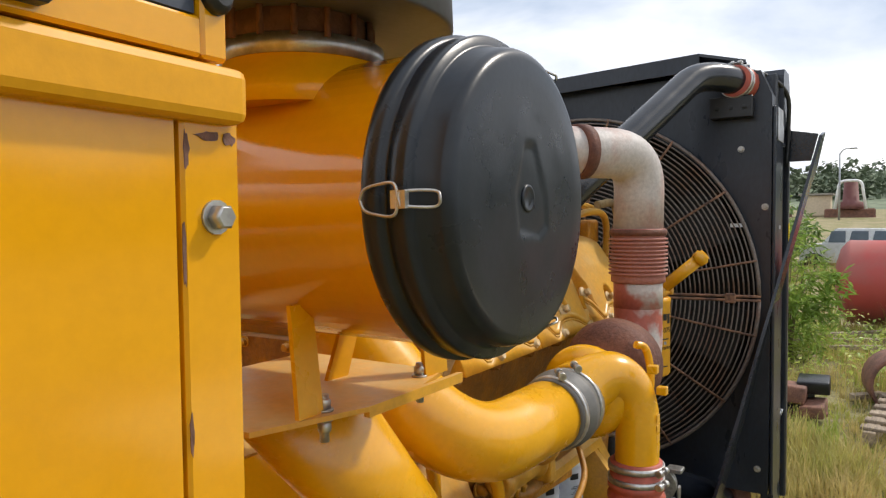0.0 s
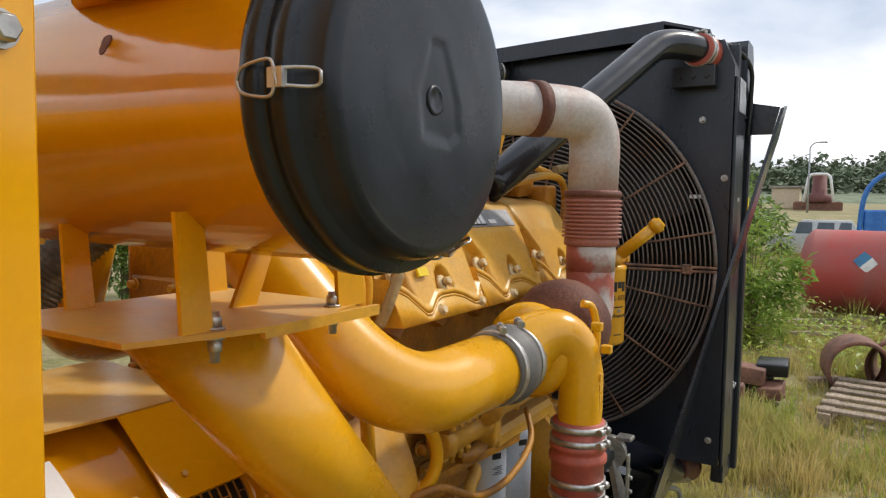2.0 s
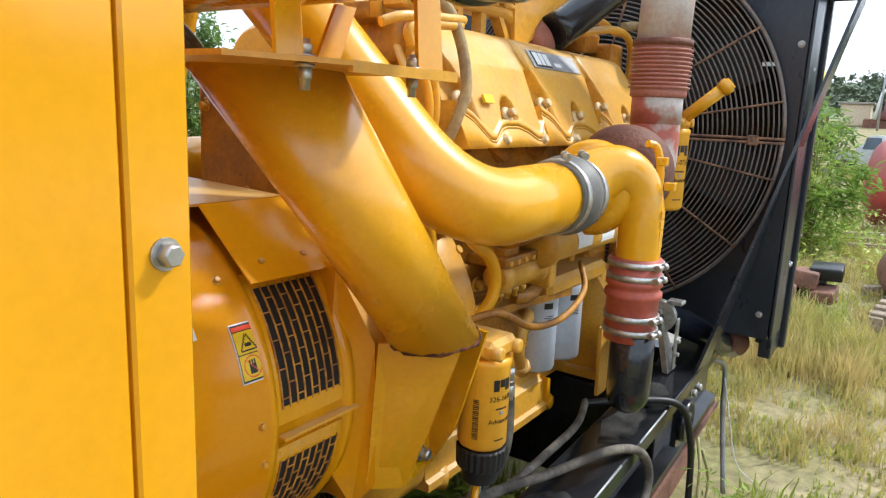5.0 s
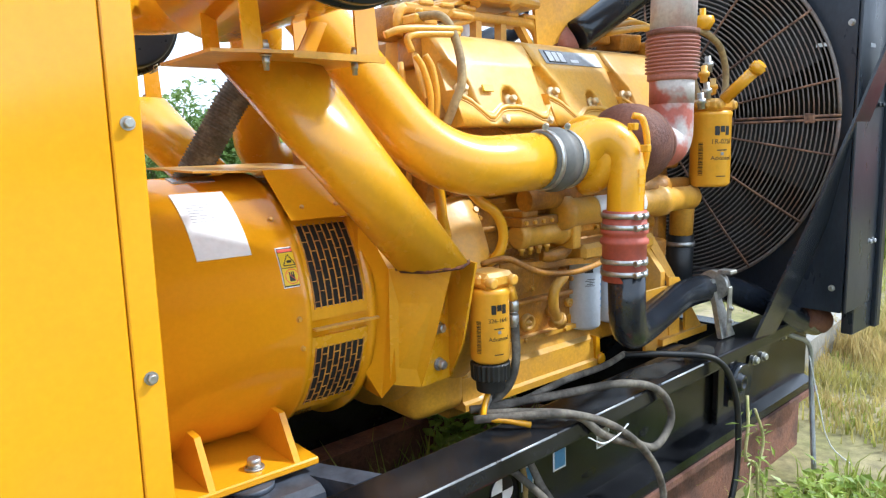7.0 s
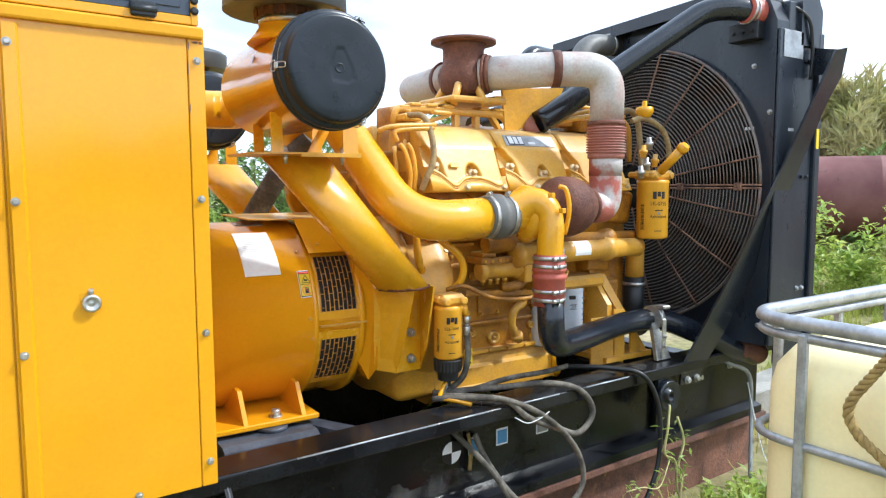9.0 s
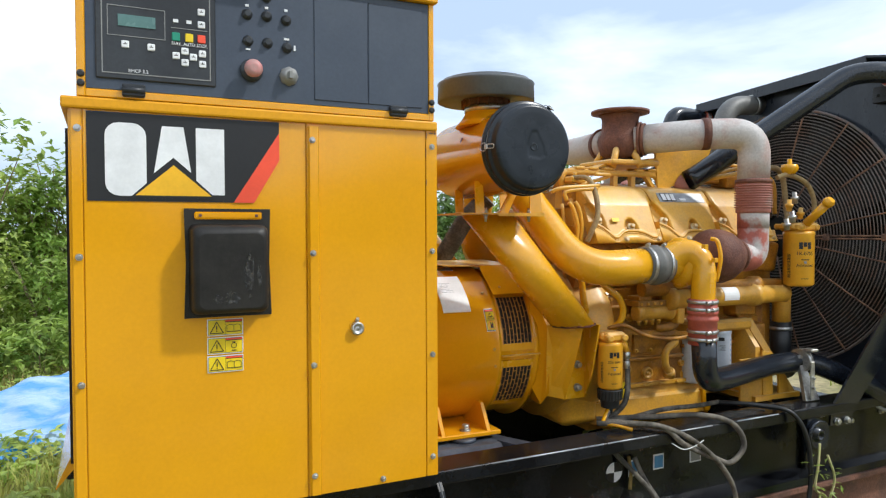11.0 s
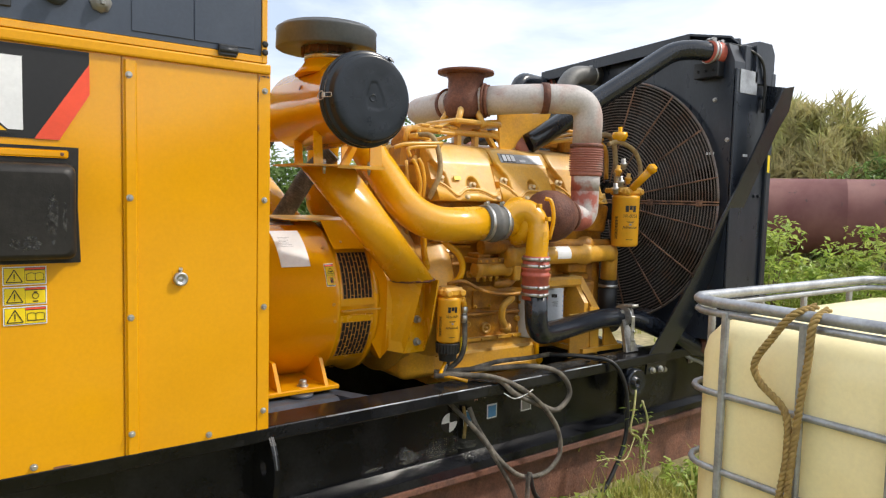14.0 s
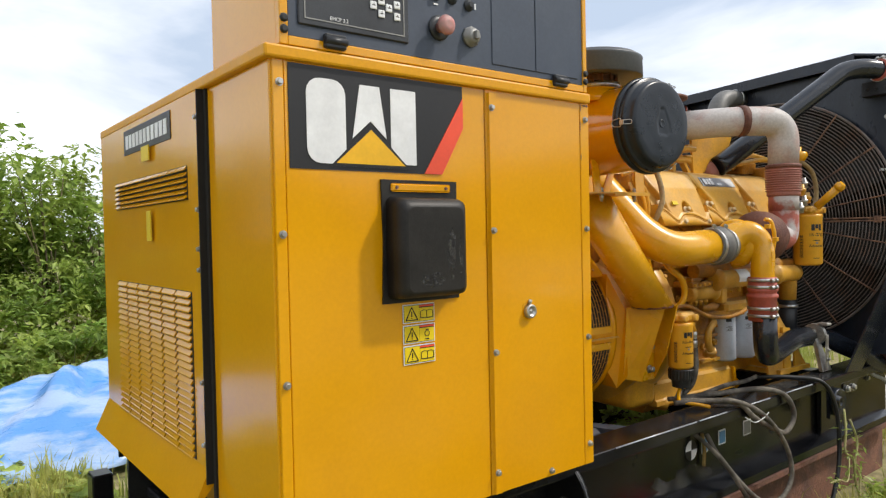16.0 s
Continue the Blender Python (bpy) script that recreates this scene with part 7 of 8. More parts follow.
cable([(1.00, 0.40, 0.765), (1.06, 0.38, 0.775), (1.22, 0.30, 0.785), (1.436, 0.23, 0.784), (1.57, 0.185, 0.74), (1.626, 0.172, 0.64), (1.541, 0.168, 0.571), (1.427, 0.168, 0.611), (1.263, 0.165, 0.69), (1.175, 0.19, 0.765),
       (1.08, 0.28, 0.775), (0.98, 0.38, 0.77)], 0.0125, CABLE, "thick grey power cable looped over the frame rail")
cable([(0.94, 0.36, 0.77), (1.03, 0.27, 0.782), (1.14, 0.19, 0.780), (1.297, 0.160, 0.711), (1.446, 0.155, 0.594), (1.536, 0.15, 0.467), (1.543, 0.145, 0.351), (1.445, 0.14, 0.284), (1.30, 0.145, 0.297), (1.191, 0.18, 0.389), (1.125, 0.26, 0.522), (1.108, 0.31, 0.61)],
      0.0115, CABLE, "grey cable hanging in a wide loop from the frame rail")
cable([(1.70, 0.42, 0.775), (1.847, 0.30, 0.772), (1.96, 0.195, 0.745), (2.036, 0.165, 0.60), (2.035, 0.15, 0.383), (1.949, 0.13, 0.229), (1.789, 0.11, 0.094), (1.55, 0.10, 0.088), (1.377, 0.11, 0.185), (1.335, 0.125, 0.306)], 0.0112, RUBBER, "black cable hanging over the frame in a loop to the ground")
cable([(1.00, 0.315, 0.645), (1.103, 0.23, 0.513), (1.193, 0.18, 0.362), (1.269, 0.15, 0.209), (1.31, 0.12, 0.02)], 0.0108, CABLE, "dark cable hanging from the frame rail")
cable([(1.335, 0.125, 0.315), (1.318, 0.118, 0.25), (1.312, 0.11, 0.02)], 0.0112, CABLE, "dark cable hanging down to the bucket")
cable([(0.98, 0.42, 0.772), (1.10, 0.36, 0.775), (1.30, 0.34, 0.80), (1.52, 0.36, 0.79), (1.72, 0.42, 0.775)], 0.011, CABLE, "grey cable lying along the frame")
cable([(1.20, 0.17, 0.70), (1.25, 0.155, 0.672), (1.31, 0.15, 0.68), (1.36, 0.15, 0.70)], 0.0022, WHITE, "thin white wire tied round the cables")
cable([(2.66, 0.30, 0.74), (2.70, 0.27, 0.68), (2.86, 0.25, 0.60), (2.88, 0.24, 0.40), (2.80, 0.18, 0.05)], 0.011, GALV, "grey conduit hanging from the frame end")
cable([(2.84, 0.24, 0.56), (2.86, 0.20, 0.36), (2.90, 0.16, 0.16), (2.96, 0.08, 0.06)], 0.003, WHITE, "thin white wire hanging down")
fuel_hose = thing("fuel_hose", (1.10, 0.37, 0.75), "grey rubber hose with a steel fitting beside the fuel filter", "hose")
bm = B()
sweep(bm, spline([(1.108, 0.366, 1.045), (1.110, 0.362, 0.98), (1.110, 0.362, 0.90), (1.095, 0.372, 0.835), (1.06, 0.395, 0.79), (1.02, 0.41, 0.768)], 8), 0.0125, 14)
part("hose", bm, CABLE, fuel_hose)
bm = B()
lathe(bm, (1.108, 0.366, 1.002), (0.02, 0.03, 1), [(0, 0.0128), (0.001, 0.0150), (0.034, 0.0150), (0.036, 0.0125), (0.046, 0.0125)], 20)
part("ferrule", bm, STEEL, fuel_hose, "crimped steel ferrule")
bm = B()
lathe(bm, (1.110, 0.368, 1.048), (0.02, 0.03, 1), [(0, 0.015), (0.028, 0.0155), (0.03, 0.010), (0.042, 0.010)], 6)
part("hex_nut", bm, STEEL, fuel_hose)
bm = B()
lathe(bm, (1.112, 0.370, 1.080), (-0.25, 0.1, 0.6), [(0, 0.014), (0.03, 0.016), (0.045, 0.014)], 14)
lathe(bm, (1.100, 0.374, 1.110), (-1, 0.1, 0.0), [(-0.012, 0.013), (0.05, 0.013)], 14)
part("elbow", bm, YFILT, fuel_hose, "yellow elbow fitting")
drain = thing("drain_cock", (1.18, 0.61, 0.66), "yellow drain cock with a hex plug below the engine", "valve")
bm = B()
lathe(bm, (1.165, 0.615, 0.690), (0.85, -0.50, -0.12), [(-0.03, 0.024), (0.0, 0.036), (0.036, 0.037), (0.040, 0.030)], 20)
lathe(bm, (1.165, 0.615, 0.690), (-0.1, 0.3, 0.9), [(0.0, 0.022), (0.14, 0.022)], 14)
part("body", bm, YDUST, drain)
bm = B()
lathe(bm, (1.198, 0.596, 0.685), (0.85, -0.50, -0.12), [(0, 0.015), (0.008, 0.015), (0.009, 0.0105), (0.024, 0.0105), (0.025, 0.008)], 6)
part("plug", bm, YCAST, drain)
cable([(1.02, 0.385, 0.82), (0.99, 0.37, 0.79), (0.965, 0.34, 0.775), (1.00, 0.29, 0.772), (1.05, 0.25, 0.757)], 0.009, YPIPE, "yellow drain hose below the fuel filter")
cable([(1.03, 0.385, 0.82), (1.01, 0.39, 0.78), (1.04, 0.41, 0.75)], 0.012, GALV, "grey drain hose below the fuel filter")
cable([(1.075, 0.31, 0.62), (1.085, 0.305, 0.55), (1.08, 0.305, 0.47)], 0.008, ROPE, "short tan cord on the frame rail")
bm = B()
path = spline([(0.45, 1.13, 1.38), (0.50, 1.11, 1.47), (0.56, 1.08, 1.58), (0.63, 1.05, 1.70), (0.72, 0.99, 1.80)], 34)
sweep(bm, path, lambda t: 0.047 + 0.004 * math.sin(t * 330.0), 22)
solo("ribbed_hose", bm, CABLE, "grey ribbed air hose rising behind the alternator", "hose")


# ---- liquid container in a tube cage ----
def strands(bm, path, r=0.0052, pitch=0.045):
    """Three strands laid round a line."""
    run = [0.0]
    for a, b in zip(path, path[1:]):
        run.append(run[-1] + (b - a).length)
    for k in range(3):
        pts = []
        for i, p in enumerate(path):
            d = (path[min(i + 1, len(path) - 1)] - path[max(i - 1, 0)]).normalized()
            u = V(1, 0.3, 0.2)
            u = (u - d * u.dot(d)).normalized()
            a = 2 * math.pi * (run[i] / pitch + k / 3)
            pts.append(p + (u * math.cos(a) + d.cross(u) * math.sin(a)) * r)
        sweep(bm, pts, r * 1.05, 6)


def build_tote():
    ang = 0.0
    T = Matrix.Translation((0.925, -0.965, 0.15)) @ Matrix.Rotation(ang, 4, "Z")
    W, D, H = 1.2, 1.0, 1.16
    c = thing("liquid_container", T @ V(W / 2, -D / 2, 0), "yellowed plastic liquid container in a galvanised tube cage", "container")

    def P(x, y, z):
        return T @ V(x, -y, z)
    bm = B()
    rings = []
    for z, ins in ((0.16, 0.05), (0.19, 0.022), (0.22, 0.012), (1.00, 0.012), (1.045, 0.020), (1.085, 0.045), (1.108, 0.09), (1.12, 0.20)):
        rr = 0.115
        ring = []
        for qx, qy, a0 in ((W - ins - rr, D - ins - rr, 0), (ins + rr, D - ins - rr, 90), (ins + rr, ins + rr, 180), (W - ins - rr, ins + rr, 270)):
            for k in range(7):
                a = radians(a0 + k * 15)
                ring.append(P(qx + rr * math.cos(a), qy + rr * math.sin(a), z))
        rings.append(ring)
    ringed(bm, rings)
    part("bottle", bm, TOTE, c, "yellowed translucent plastic bottle")
    bm = B()
    lathe(bm, P(0.6, 0.5, 1.11), (0, 0, 1), [(0, 0.10), (0.03, 0.10), (0.035, 0.08), (0.05, 0.08)], 24)
    part("lid", bm, TOTE, c)

    def loop(z, r, k):
        rr = 0.10
        pts = []
        for qx, qy, a0 in ((W - rr, D - rr, 0), (rr, D - rr, 90), (rr, rr, 180), (W - rr, rr, 270)):
            for j in range(6):
                a = radians(a0 + j * 18)
                pts.append(P(qx + rr * math.cos(a), qy + rr * math.sin(a), z))
        bm = B()
        sweep(bm, pts + pts[:1], r, 10, False)
        part(k, bm, GALV, c)
    loop(H, 0.0155, "top_rim")
    loop(H - 0.030, 0.0105, "top_rim")
    for z in (0.90, 0.68, 0.46, 0.25):
        loop(z, 0.0095, "cage_bar")
    posts = [(x, 0.0) for x in (0.15, 0.42, 0.69, 1.02)] + [(x, D) for x in (0.15, 0.42, 0.69, 1.02)] + [(0.0, y) for y in (0.14, 0.36, 0.58, 0.80)] + [(W, y) for y in (0.18, 0.5, 0.82)]
    for x, y in posts:
        bm = B()
        ox, oy = (-0.006 if x == 0 else 0.006 if x == W else 0), (-0.006 if y == 0 else 0.006 if y == D else 0)
        box(bm, (-0.0095, -0.0095, 0.14), (0.0095, 0.0095, H - 0.02), 0.004, Matrix.Translation(P(x + ox, y + oy, 0) - V(0, 0, 0)) @ Matrix.Rotation(ang, 4, "Z"))
        part("cage_post", bm, GALV, c)
    for y in (0.0, 0.42, 0.84):
        bm = B()
        box(bm, (0, -y - 0.16, 0.0), (W, -y, 0.02), 0.004, T)
        part("pallet_skid", bm, GALV, c)
    bm = B()
    box(bm, (0, -D, 0.11), (W, 0, 0.14), 0.004, T)
    part("pallet_deck", bm, GALV, c)
    for x in (0.05, 0.55, 1.05):
        for y in (0.05, 0.45, 0.86):
            bm = B()
            box(bm, (x, -y - 0.10, 0.02), (x + 0.10, -y, 0.11), 0.004, T)
            part("pallet_block", bm, WOOD, c)
    bm = B()
    pts = [P(0.03, 0.370, 1.185), P(-0.03, 0.340, 1.16), P(-0.035, 0.290, 1.09), P(-0.035, 0.250, 1.02), P(-0.035, 0.270, 0.97), P(-0.035, 0.340, 0.91), P(-0.035, 0.350, 0.80), P(-0.035, 0.335, 0.66), P(-0.035, 0.330, 0.46), P(-0.035, 0.325, 0.30)]
    strands(bm, spline(pts, 16))
    pts = [P(0.03, 0.400, 1.18), P(-0.03, 0.395, 1.15), P(-0.036, 0.390, 1.05), P(-0.036, 0.375, 0.92), P(-0.036, 0.360, 0.72), P(-0.036, 0.350, 0.50), P(-0.036, 0.340, 0.32)]
    strands(bm, spline(pts, 22))
    solo("rope", bm, ROPE, "twisted tan rope tied round a post of the container cage", "rope")


build_tote()


def build_bucket():
    c = thing("bucket", (1.24, -0.08, 0.0), "red plastic bucket standing in the grass with cable in it", "bucket")
    bm = B()
    lathe(bm, (1.24, -0.08, 0.0), (0, 0, 1), [(0, 0.001), (0.002, 0.10), (0.15, 0.130), (0.152, 0.140), (0.162, 0.140), (0.164, 0.128), (0.02, 0.097), (0.02, 0.001)], 32, False)
    part("shell", bm, REDV, c)
    bm = B()
    sweep(bm, spline([(1.12, -0.13, 0.15), (1.16, -0.16, 0.20), (1.26, -0.14, 0.225), (1.34, -0.08, 0.20), (1.36, -0.06, 0.15)], 6), 0.005, 8)
    part("handle", bm, STEEL, c)


build_bucket()

# ---- yard things and distance ----
def build_tarp():
    bm = B()
    nx, ny = 80, 48
    p00, p10, p01 = V(-3.6, 2.85, 0), V(-0.55, 3.55, 0), V(-3.2, 5.3, 0)
    vs = []
    for j in range(ny + 1):
        row = []
        for i in range(nx + 1):
            u, v = i / nx, j / ny
            p = p00 + (p10 - p00) * u + (p01 - p00) * v
            p.x += 0.12 * noise.noise(V(v * 4, u * 2, 1))
            p.y += 0.16 * noise.noise(V(u * 5, v * 2, 3))
            hump = 0.16 * math.exp(-((u - 0.86) / 0.30) ** 2) * math.sin(math.pi * min(1, v * 1.08)) + 0.09 * math.sin(math.pi * min(1.0, v * 1.05))
            z = ground_height(p.x, p.y) + 0.03 + hump + 0.13 * (1 - abs(noise.noise(V(u * 3.2 - v * 2.2, u * 1.0 + v * 1.6, 7))) * 2.2) * (0.35 + 0.65 * math.sin(math.pi * v)) - 0.06 + 0.035 * noise.noise(V(u * 16, v * 13, 2)) + 0.07 * abs(noise.noise(V(u * 7 + v * 4, v * 5 - u * 3, 5)))
            z += 0.30 * (0.45 + 0.55 * u) * math.sin(math.pi * min(1.0, 0.10 + v * 0.9)) ** 1.5 * (1 + 0.35 * noise.noise(V(u * 3, v * 3, 11)))
            row.append(bm.verts.new((p.x, p.y, z)))
        vs.append(row)
    for j in range(ny):
        for i in range(nx):
            bm.faces.new((vs[j][i], vs[j][i + 1], vs[j + 1][i + 1], vs[j + 1][i])).smooth = True
    ob = solo("tarpaulin", bm, TARPM, "crumpled blue and white tarpaulin heaped on the grass", "tarpaulin")
    md = ob.modifiers.new("thick", "SOLIDIFY")
    md.thickness = 0.004


build_tarp()


def build_tank(a, b, r, material, label, z, sign=False):
    a, b = Vector(a), Vector(b)
    L = (b - a).length
    c = thing("storage_tank", ((a.x + b.x) / 2, (a.y + b.y) / 2, z - r), label, "tank", "storage tanks")
    bm = B()
    pr = [(-0.22, 0.02), (-0.20, r * 0.45), (-0.14, r * 0.78), (-0.05, r * 0.96), (0, r), (0.02, r)]
    k = 1.4
    while k < L - 0.5:
        pr += [(k, r), (k + 0.01, r + 0.008), (k + 0.03, r + 0.008), (k + 0.04, r)]
        k += 1.5
    pr += [(L, r), (L + 0.05, r * 0.96), (L + 0.14, r * 0.78), (L + 0.20, r * 0.45), (L + 0.22, 0.02)]
    lathe(bm, (a.x, a.y, z), b - a, pr, 48)
    part("shell", bm, material, c)
    for t in (0.2, 0.8):
        p = a + (b - a) * t
        bm = B()
        u = (b - a).normalized()
        w = V(-u.y, u.x, 0)
        q = [p + u * sx * 0.12 + w * sy * r * 0.8 for sx, sy in ((-1, -1), (1, -1), (1, 1), (-1, 1))]
        g = ground_height(p.x, p.y) - 0.05
        prism(bm, [V(v.x, v.y, g) for v in q], (0, 0, z - r * 0.7 - g))
        part("saddle", bm, CONCRETE, c)
    if sign:
        m = V(a.x - r * 0.985, -0.45, z + 0.22)
        for half, mt in ((0, BLUEV), (1, WHITE)):
            bm = B()
            s = 0.17
            q = [(0 - s, 0.02), (-0.02, s), (s * 0.52, s * 0.46), (-s * 0.46, -s * 0.52)] if half == 0 else [(s * 0.52, s * 0.46), (s, -0.02), (0.02, -s), (-s * 0.46, -s * 0.52)]
            prism(bm, [(m.x - 0.006, m.y - y0, m.z + z0) for y0, z0 in q], (0.004, 0, 0))
            part("sign_half", bm, mt, c)
    return c


build_tank((13.3, 0.30, 0), (13.3, -6.0, 0), 0.70, TANKRED, "faded red steel storage tank with a blue and white diamond sign", 0.78, True)
build_tank((11.8, 8.6, 0), (15.2, 2.9, 0), 0.78, TANKDARK, "oxide-red steel storage tank on saddles in the weeds", 1.38)


def plank(a, b, w, h, label, group="loose boards", material=None, name="board"):
    a, b = Vector(a), Vector(b)
    u = (b - a).normalized()
    s = V(-u.y, u.x, 0).normalized() * w / 2
    bm = B()
    prism(bm, [a - s, b - s, b + s, a + s], (0, 0, h))
    return solo(name, bm, material or WOOD, label, "board", group)


def gz(x, y, d=0.0):
    return (x, y, ground_height(x, y) + d)


def build_pallet():
    c = thing("pallet", (7.1, -0.75, ground_height(7.1, -0.75)), "weathered grey wooden pallet lying in the grass", "pallet")
    T = Matrix.Translation((6.35, -0.10, ground_height(7.0, -0.7))) @ Matrix.Rotation(radians(-96), 4, "Z")
    for k in range(6):
        bm = B()
        box(bm, (0.0, 0.05 + k * 0.26, 0.14), (1.5, 0.17 + k * 0.26, 0.165), 0.004, T)
        part("deck_board", bm, WOOD, c)
    for x in (0.02, 0.70, 1.38):
        bm = B()
        box(bm, (x, 0.0, 0.02), (x + 0.10, 1.5, 0.139), 0.004, T)
        part("bearer", bm, WOOD, c)


build_pallet()
plank(gz(7.9, 0.02, 0.03), gz(8.1, -0.25, 0.05), 0.10, 0.05, "short broken board in the grass")
for (a, b) in (((10.9, 1.0), (11.7, -0.5)), ((11.4, 0.9), (12.6, -0.6)), ((10.5, 0.6), (10.9, -0.2))):
    plank(gz(*a, 0.06), gz(*b, 0.08), 0.11, 0.05, "pale plank lying in the grass")
plank(gz(3.45, 0.86, 0.0), gz(6.2, 1.15, 0.0), 0.26, 0.20, "thick weathered sleeper lying behind the radiator", material=CONCRETE, name="sleeper")


def build_ring(x, y, r, w, yaw, label):
    bm = B()
    d = V(math.cos(yaw), math.sin(yaw), 0)
    lathe(bm, V(x, y, ground_height(x, y) + r * 0.75), d, [(0, r), (0.02, r * 1.03), (w - 0.02, r * 1.03), (w, r), (w, r * 0.9), (w * 0.5, r * 0.88), (0.0, r * 0.9), (0, r)], 30, False)
    solo("scrap_drum", bm, RUST, label, "scrap", "scrap iron")


build_ring(8.35, -0.35, 0.30, 0.5, radians(190), "rusty open drum lying in the grass")
build_ring(8.7, -0.85, 0.30, 0.5, radians(170), "rusty open drum lying in the grass")


def build_scrap(x, y, seed, label):
    c = thing("scrap_casting", (x, y, ground_height(x, y)), label, "scrap", "scrap iron")
    rn = random.Random(seed)
    g = ground_height(x, y)
    for k in range(5):
        bm = B()
        lump(bm, (x + rn.uniform(-0.15, 0.15), y + rn.uniform(-0.15, 0.15), g + 0.08 + 0.06 * k), (rn.uniform(0.08, 0.2), rn.uniform(0.08, 0.2), rn.uniform(0.05, 0.1)), seed + k, 0.5)
        part("lump", bm, RUST if k % 2 else BLACKW, c)
    bm = B()
    lathe(bm, (x - 0.1, y - 0.1, g + 0.05), (0.2, 0.1, 1), [(0, 0.16), (0.04, 0.17), (0.05, 0.09), (0.10, 0.08)], 20)
    part("flange", bm, RUST, c)


build_scrap(7.0, 0.42, 3, "rusty engine scrap heaped in the grass")
build_scrap(6.2, 0.62, 9, "rusty flanged casting in the grass")


def build_car():
    x, y = 27.0, 1.0
    g = ground_height(x, y) - 0.25
    c = thing("car", (x, y, g), "white parked car seen far over the grass", "car")
    bm = B()
    prism(bm, [(x - 0.8, y + 1.4, g + 0.3), (x - 0.8, y + 1.4, g + 0.85), (x - 0.8, y + 0.7, g + 0.95), (x - 0.8, y - 1.4, g + 0.95), (x - 0.8, y - 1.6, g + 0.35)], (1.6, 0, 0))
    part("body", bm, CARWHITE, c)
    bm = B()
    prism(bm, [(x - 0.7, y + 0.75, g + 0.95), (x - 0.65, y + 0.35, g + 1.45), (x - 0.65, y - 1.1, g + 1.45), (x - 0.7, y - 1.4, g + 0.95)], (1.35, 0, 0))
    part("cabin", bm, CARWHITE, c)
    for a, b in ((0.55, 0.05), (-0.05, -0.6), (-0.7, -1.1)):
        bm = B()
        prism(bm, [(x - 0.715, y + a, g + 1.0), (x - 0.675, y + a - 0.08, g + 1.38), (x - 0.675, y + b, g + 1.38), (x - 0.715, y + b, g + 1.0)], (0.01, 0, 0))
        part("window", bm, GLASSY, c)
    for yy in (0.95, -1.05):
        bm = B()
        lathe(bm, (x - 0.82, y + yy, g + 0.32), (1, 0, 0), [(0, 0.20), (0.0, 0.32), (0.2, 0.32), (0.2, 0.1)], 20)
        part("wheel", bm, RUBBER, c)


build_car()


def build_blue_machine():
    x, y = 23.0, -0.75
    g = ground_height(x, y)
    c = thing("crane_frame", (x, y, g), "bright blue steel machine frame with a hooped top", "machine")
    bm = B()
    box(bm, (x, y - 1.2, g + 0.5), (x + 0.8, y + 0.35, g + 1.75), 0.05)
    part("body", bm, BLUEMACH, c)
    for yy in (0.45, -0.35):
        bm = B()
        sweep(bm, spline([(x, y + yy, g + 0.6), (x, y + yy - 0.10, g + 2.1), (x, y + yy - 0.5, g + 2.7), (x, y + yy - 1.0, g + 2.75)], 6), 0.07, 8)
        part("hoop", bm, BLUEMACH, c)
    bm = B()
    box(bm, (x + 0.1, y - 0.9, g + 1.75), (x + 0.6, y - 0.2, g + 2.15), 0.03)
    part("box", bm, YDUST, c)
    for yy in (0.0, -0.9):
        bm = B()
        lathe(bm, (x - 0.1, y + yy, g + 0.5), (1, 0, 0), [(0, 0.2), (0.0, 0.5), (0.3, 0.5), (0.3, 0.2)], 20)
        part("wheel", bm, RUBBER, c)


build_blue_machine()


# ---- foliage helpers and the far side ----
RG = np.random.default_rng(7)


def pydata_mesh(name, verts, faces, material):
    me = bpy.data.meshes.new(name)
    me.from_pydata(verts.tolist(), [], faces.tolist())
    me.materials.append(material)
    me.update()
    return me


def leaf_arrays(centres, size, droop=0.3, slim=0.45, spread=0.45):
    """Folded leaves: base, two shoulders, tip."""
    n = len(centres)
    a = RG.uniform(0, 2 * np.pi, n)
    tilt = RG.normal(-droop, spread, n)
    s = size * RG.uniform(0.6, 1.4, n)
    d = np.stack([np.cos(a) * np.cos(tilt), np.sin(a) * np.cos(tilt), np.sin(tilt)], 1)
    side = np.stack([-np.sin(a), np.cos(a), RG.normal(0, 0.35, n)], 1)
    side /= np.linalg.norm(side, axis=1)[:, None]
    up = np.cross(d, side)
    b = centres
    l = b + d * (s * 0.45)[:, None] + side * (s * slim * 0.5)[:, None] + up * (s * 0.10)[:, None]
    r = b + d * (s * 0.45)[:, None] - side * (s * slim * 0.5)[:, None] + up * (s * 0.10)[:, None]
    t = b + d * s[:, None]
    v = np.stack([b, l, t, r], 1).reshape(-1, 3)
    k = np.arange(n)[:, None] * 4
    f = np.concatenate([k + np.array([[0, 1, 2]]), k + np.array([[0, 2, 3]])], 1).reshape(-1, 3)
    return v, f


def blob_points(n, centre, radius, clumps, top_bias=0.2):
    """Points on many small clumps inside an uneven crown."""
    c = RG.normal(0, 1, (clumps, 3))
    c /= np.linalg.norm(c, axis=1)[:, None]
    c *= (RG.uniform(0.25, 1.0, clumps) ** 0.5)[:, None]
    c[:, 2] = c[:, 2] * 0.9 + top_bias * RG.uniform(-1, 1, clumps)
    w = RG.integers(0, clumps, n)
    p = RG.normal(0, 1, (n, 3))
    p /= np.linalg.norm(p, axis=1)[:, None]
    rr = RG.uniform(0.10, 0.34, clumps)[w] * RG.uniform(0.5, 1.0, n) ** 0.4
    q = c[w] + p * rr[:, None]
    return np.array(centre) + q * np.array(radius)


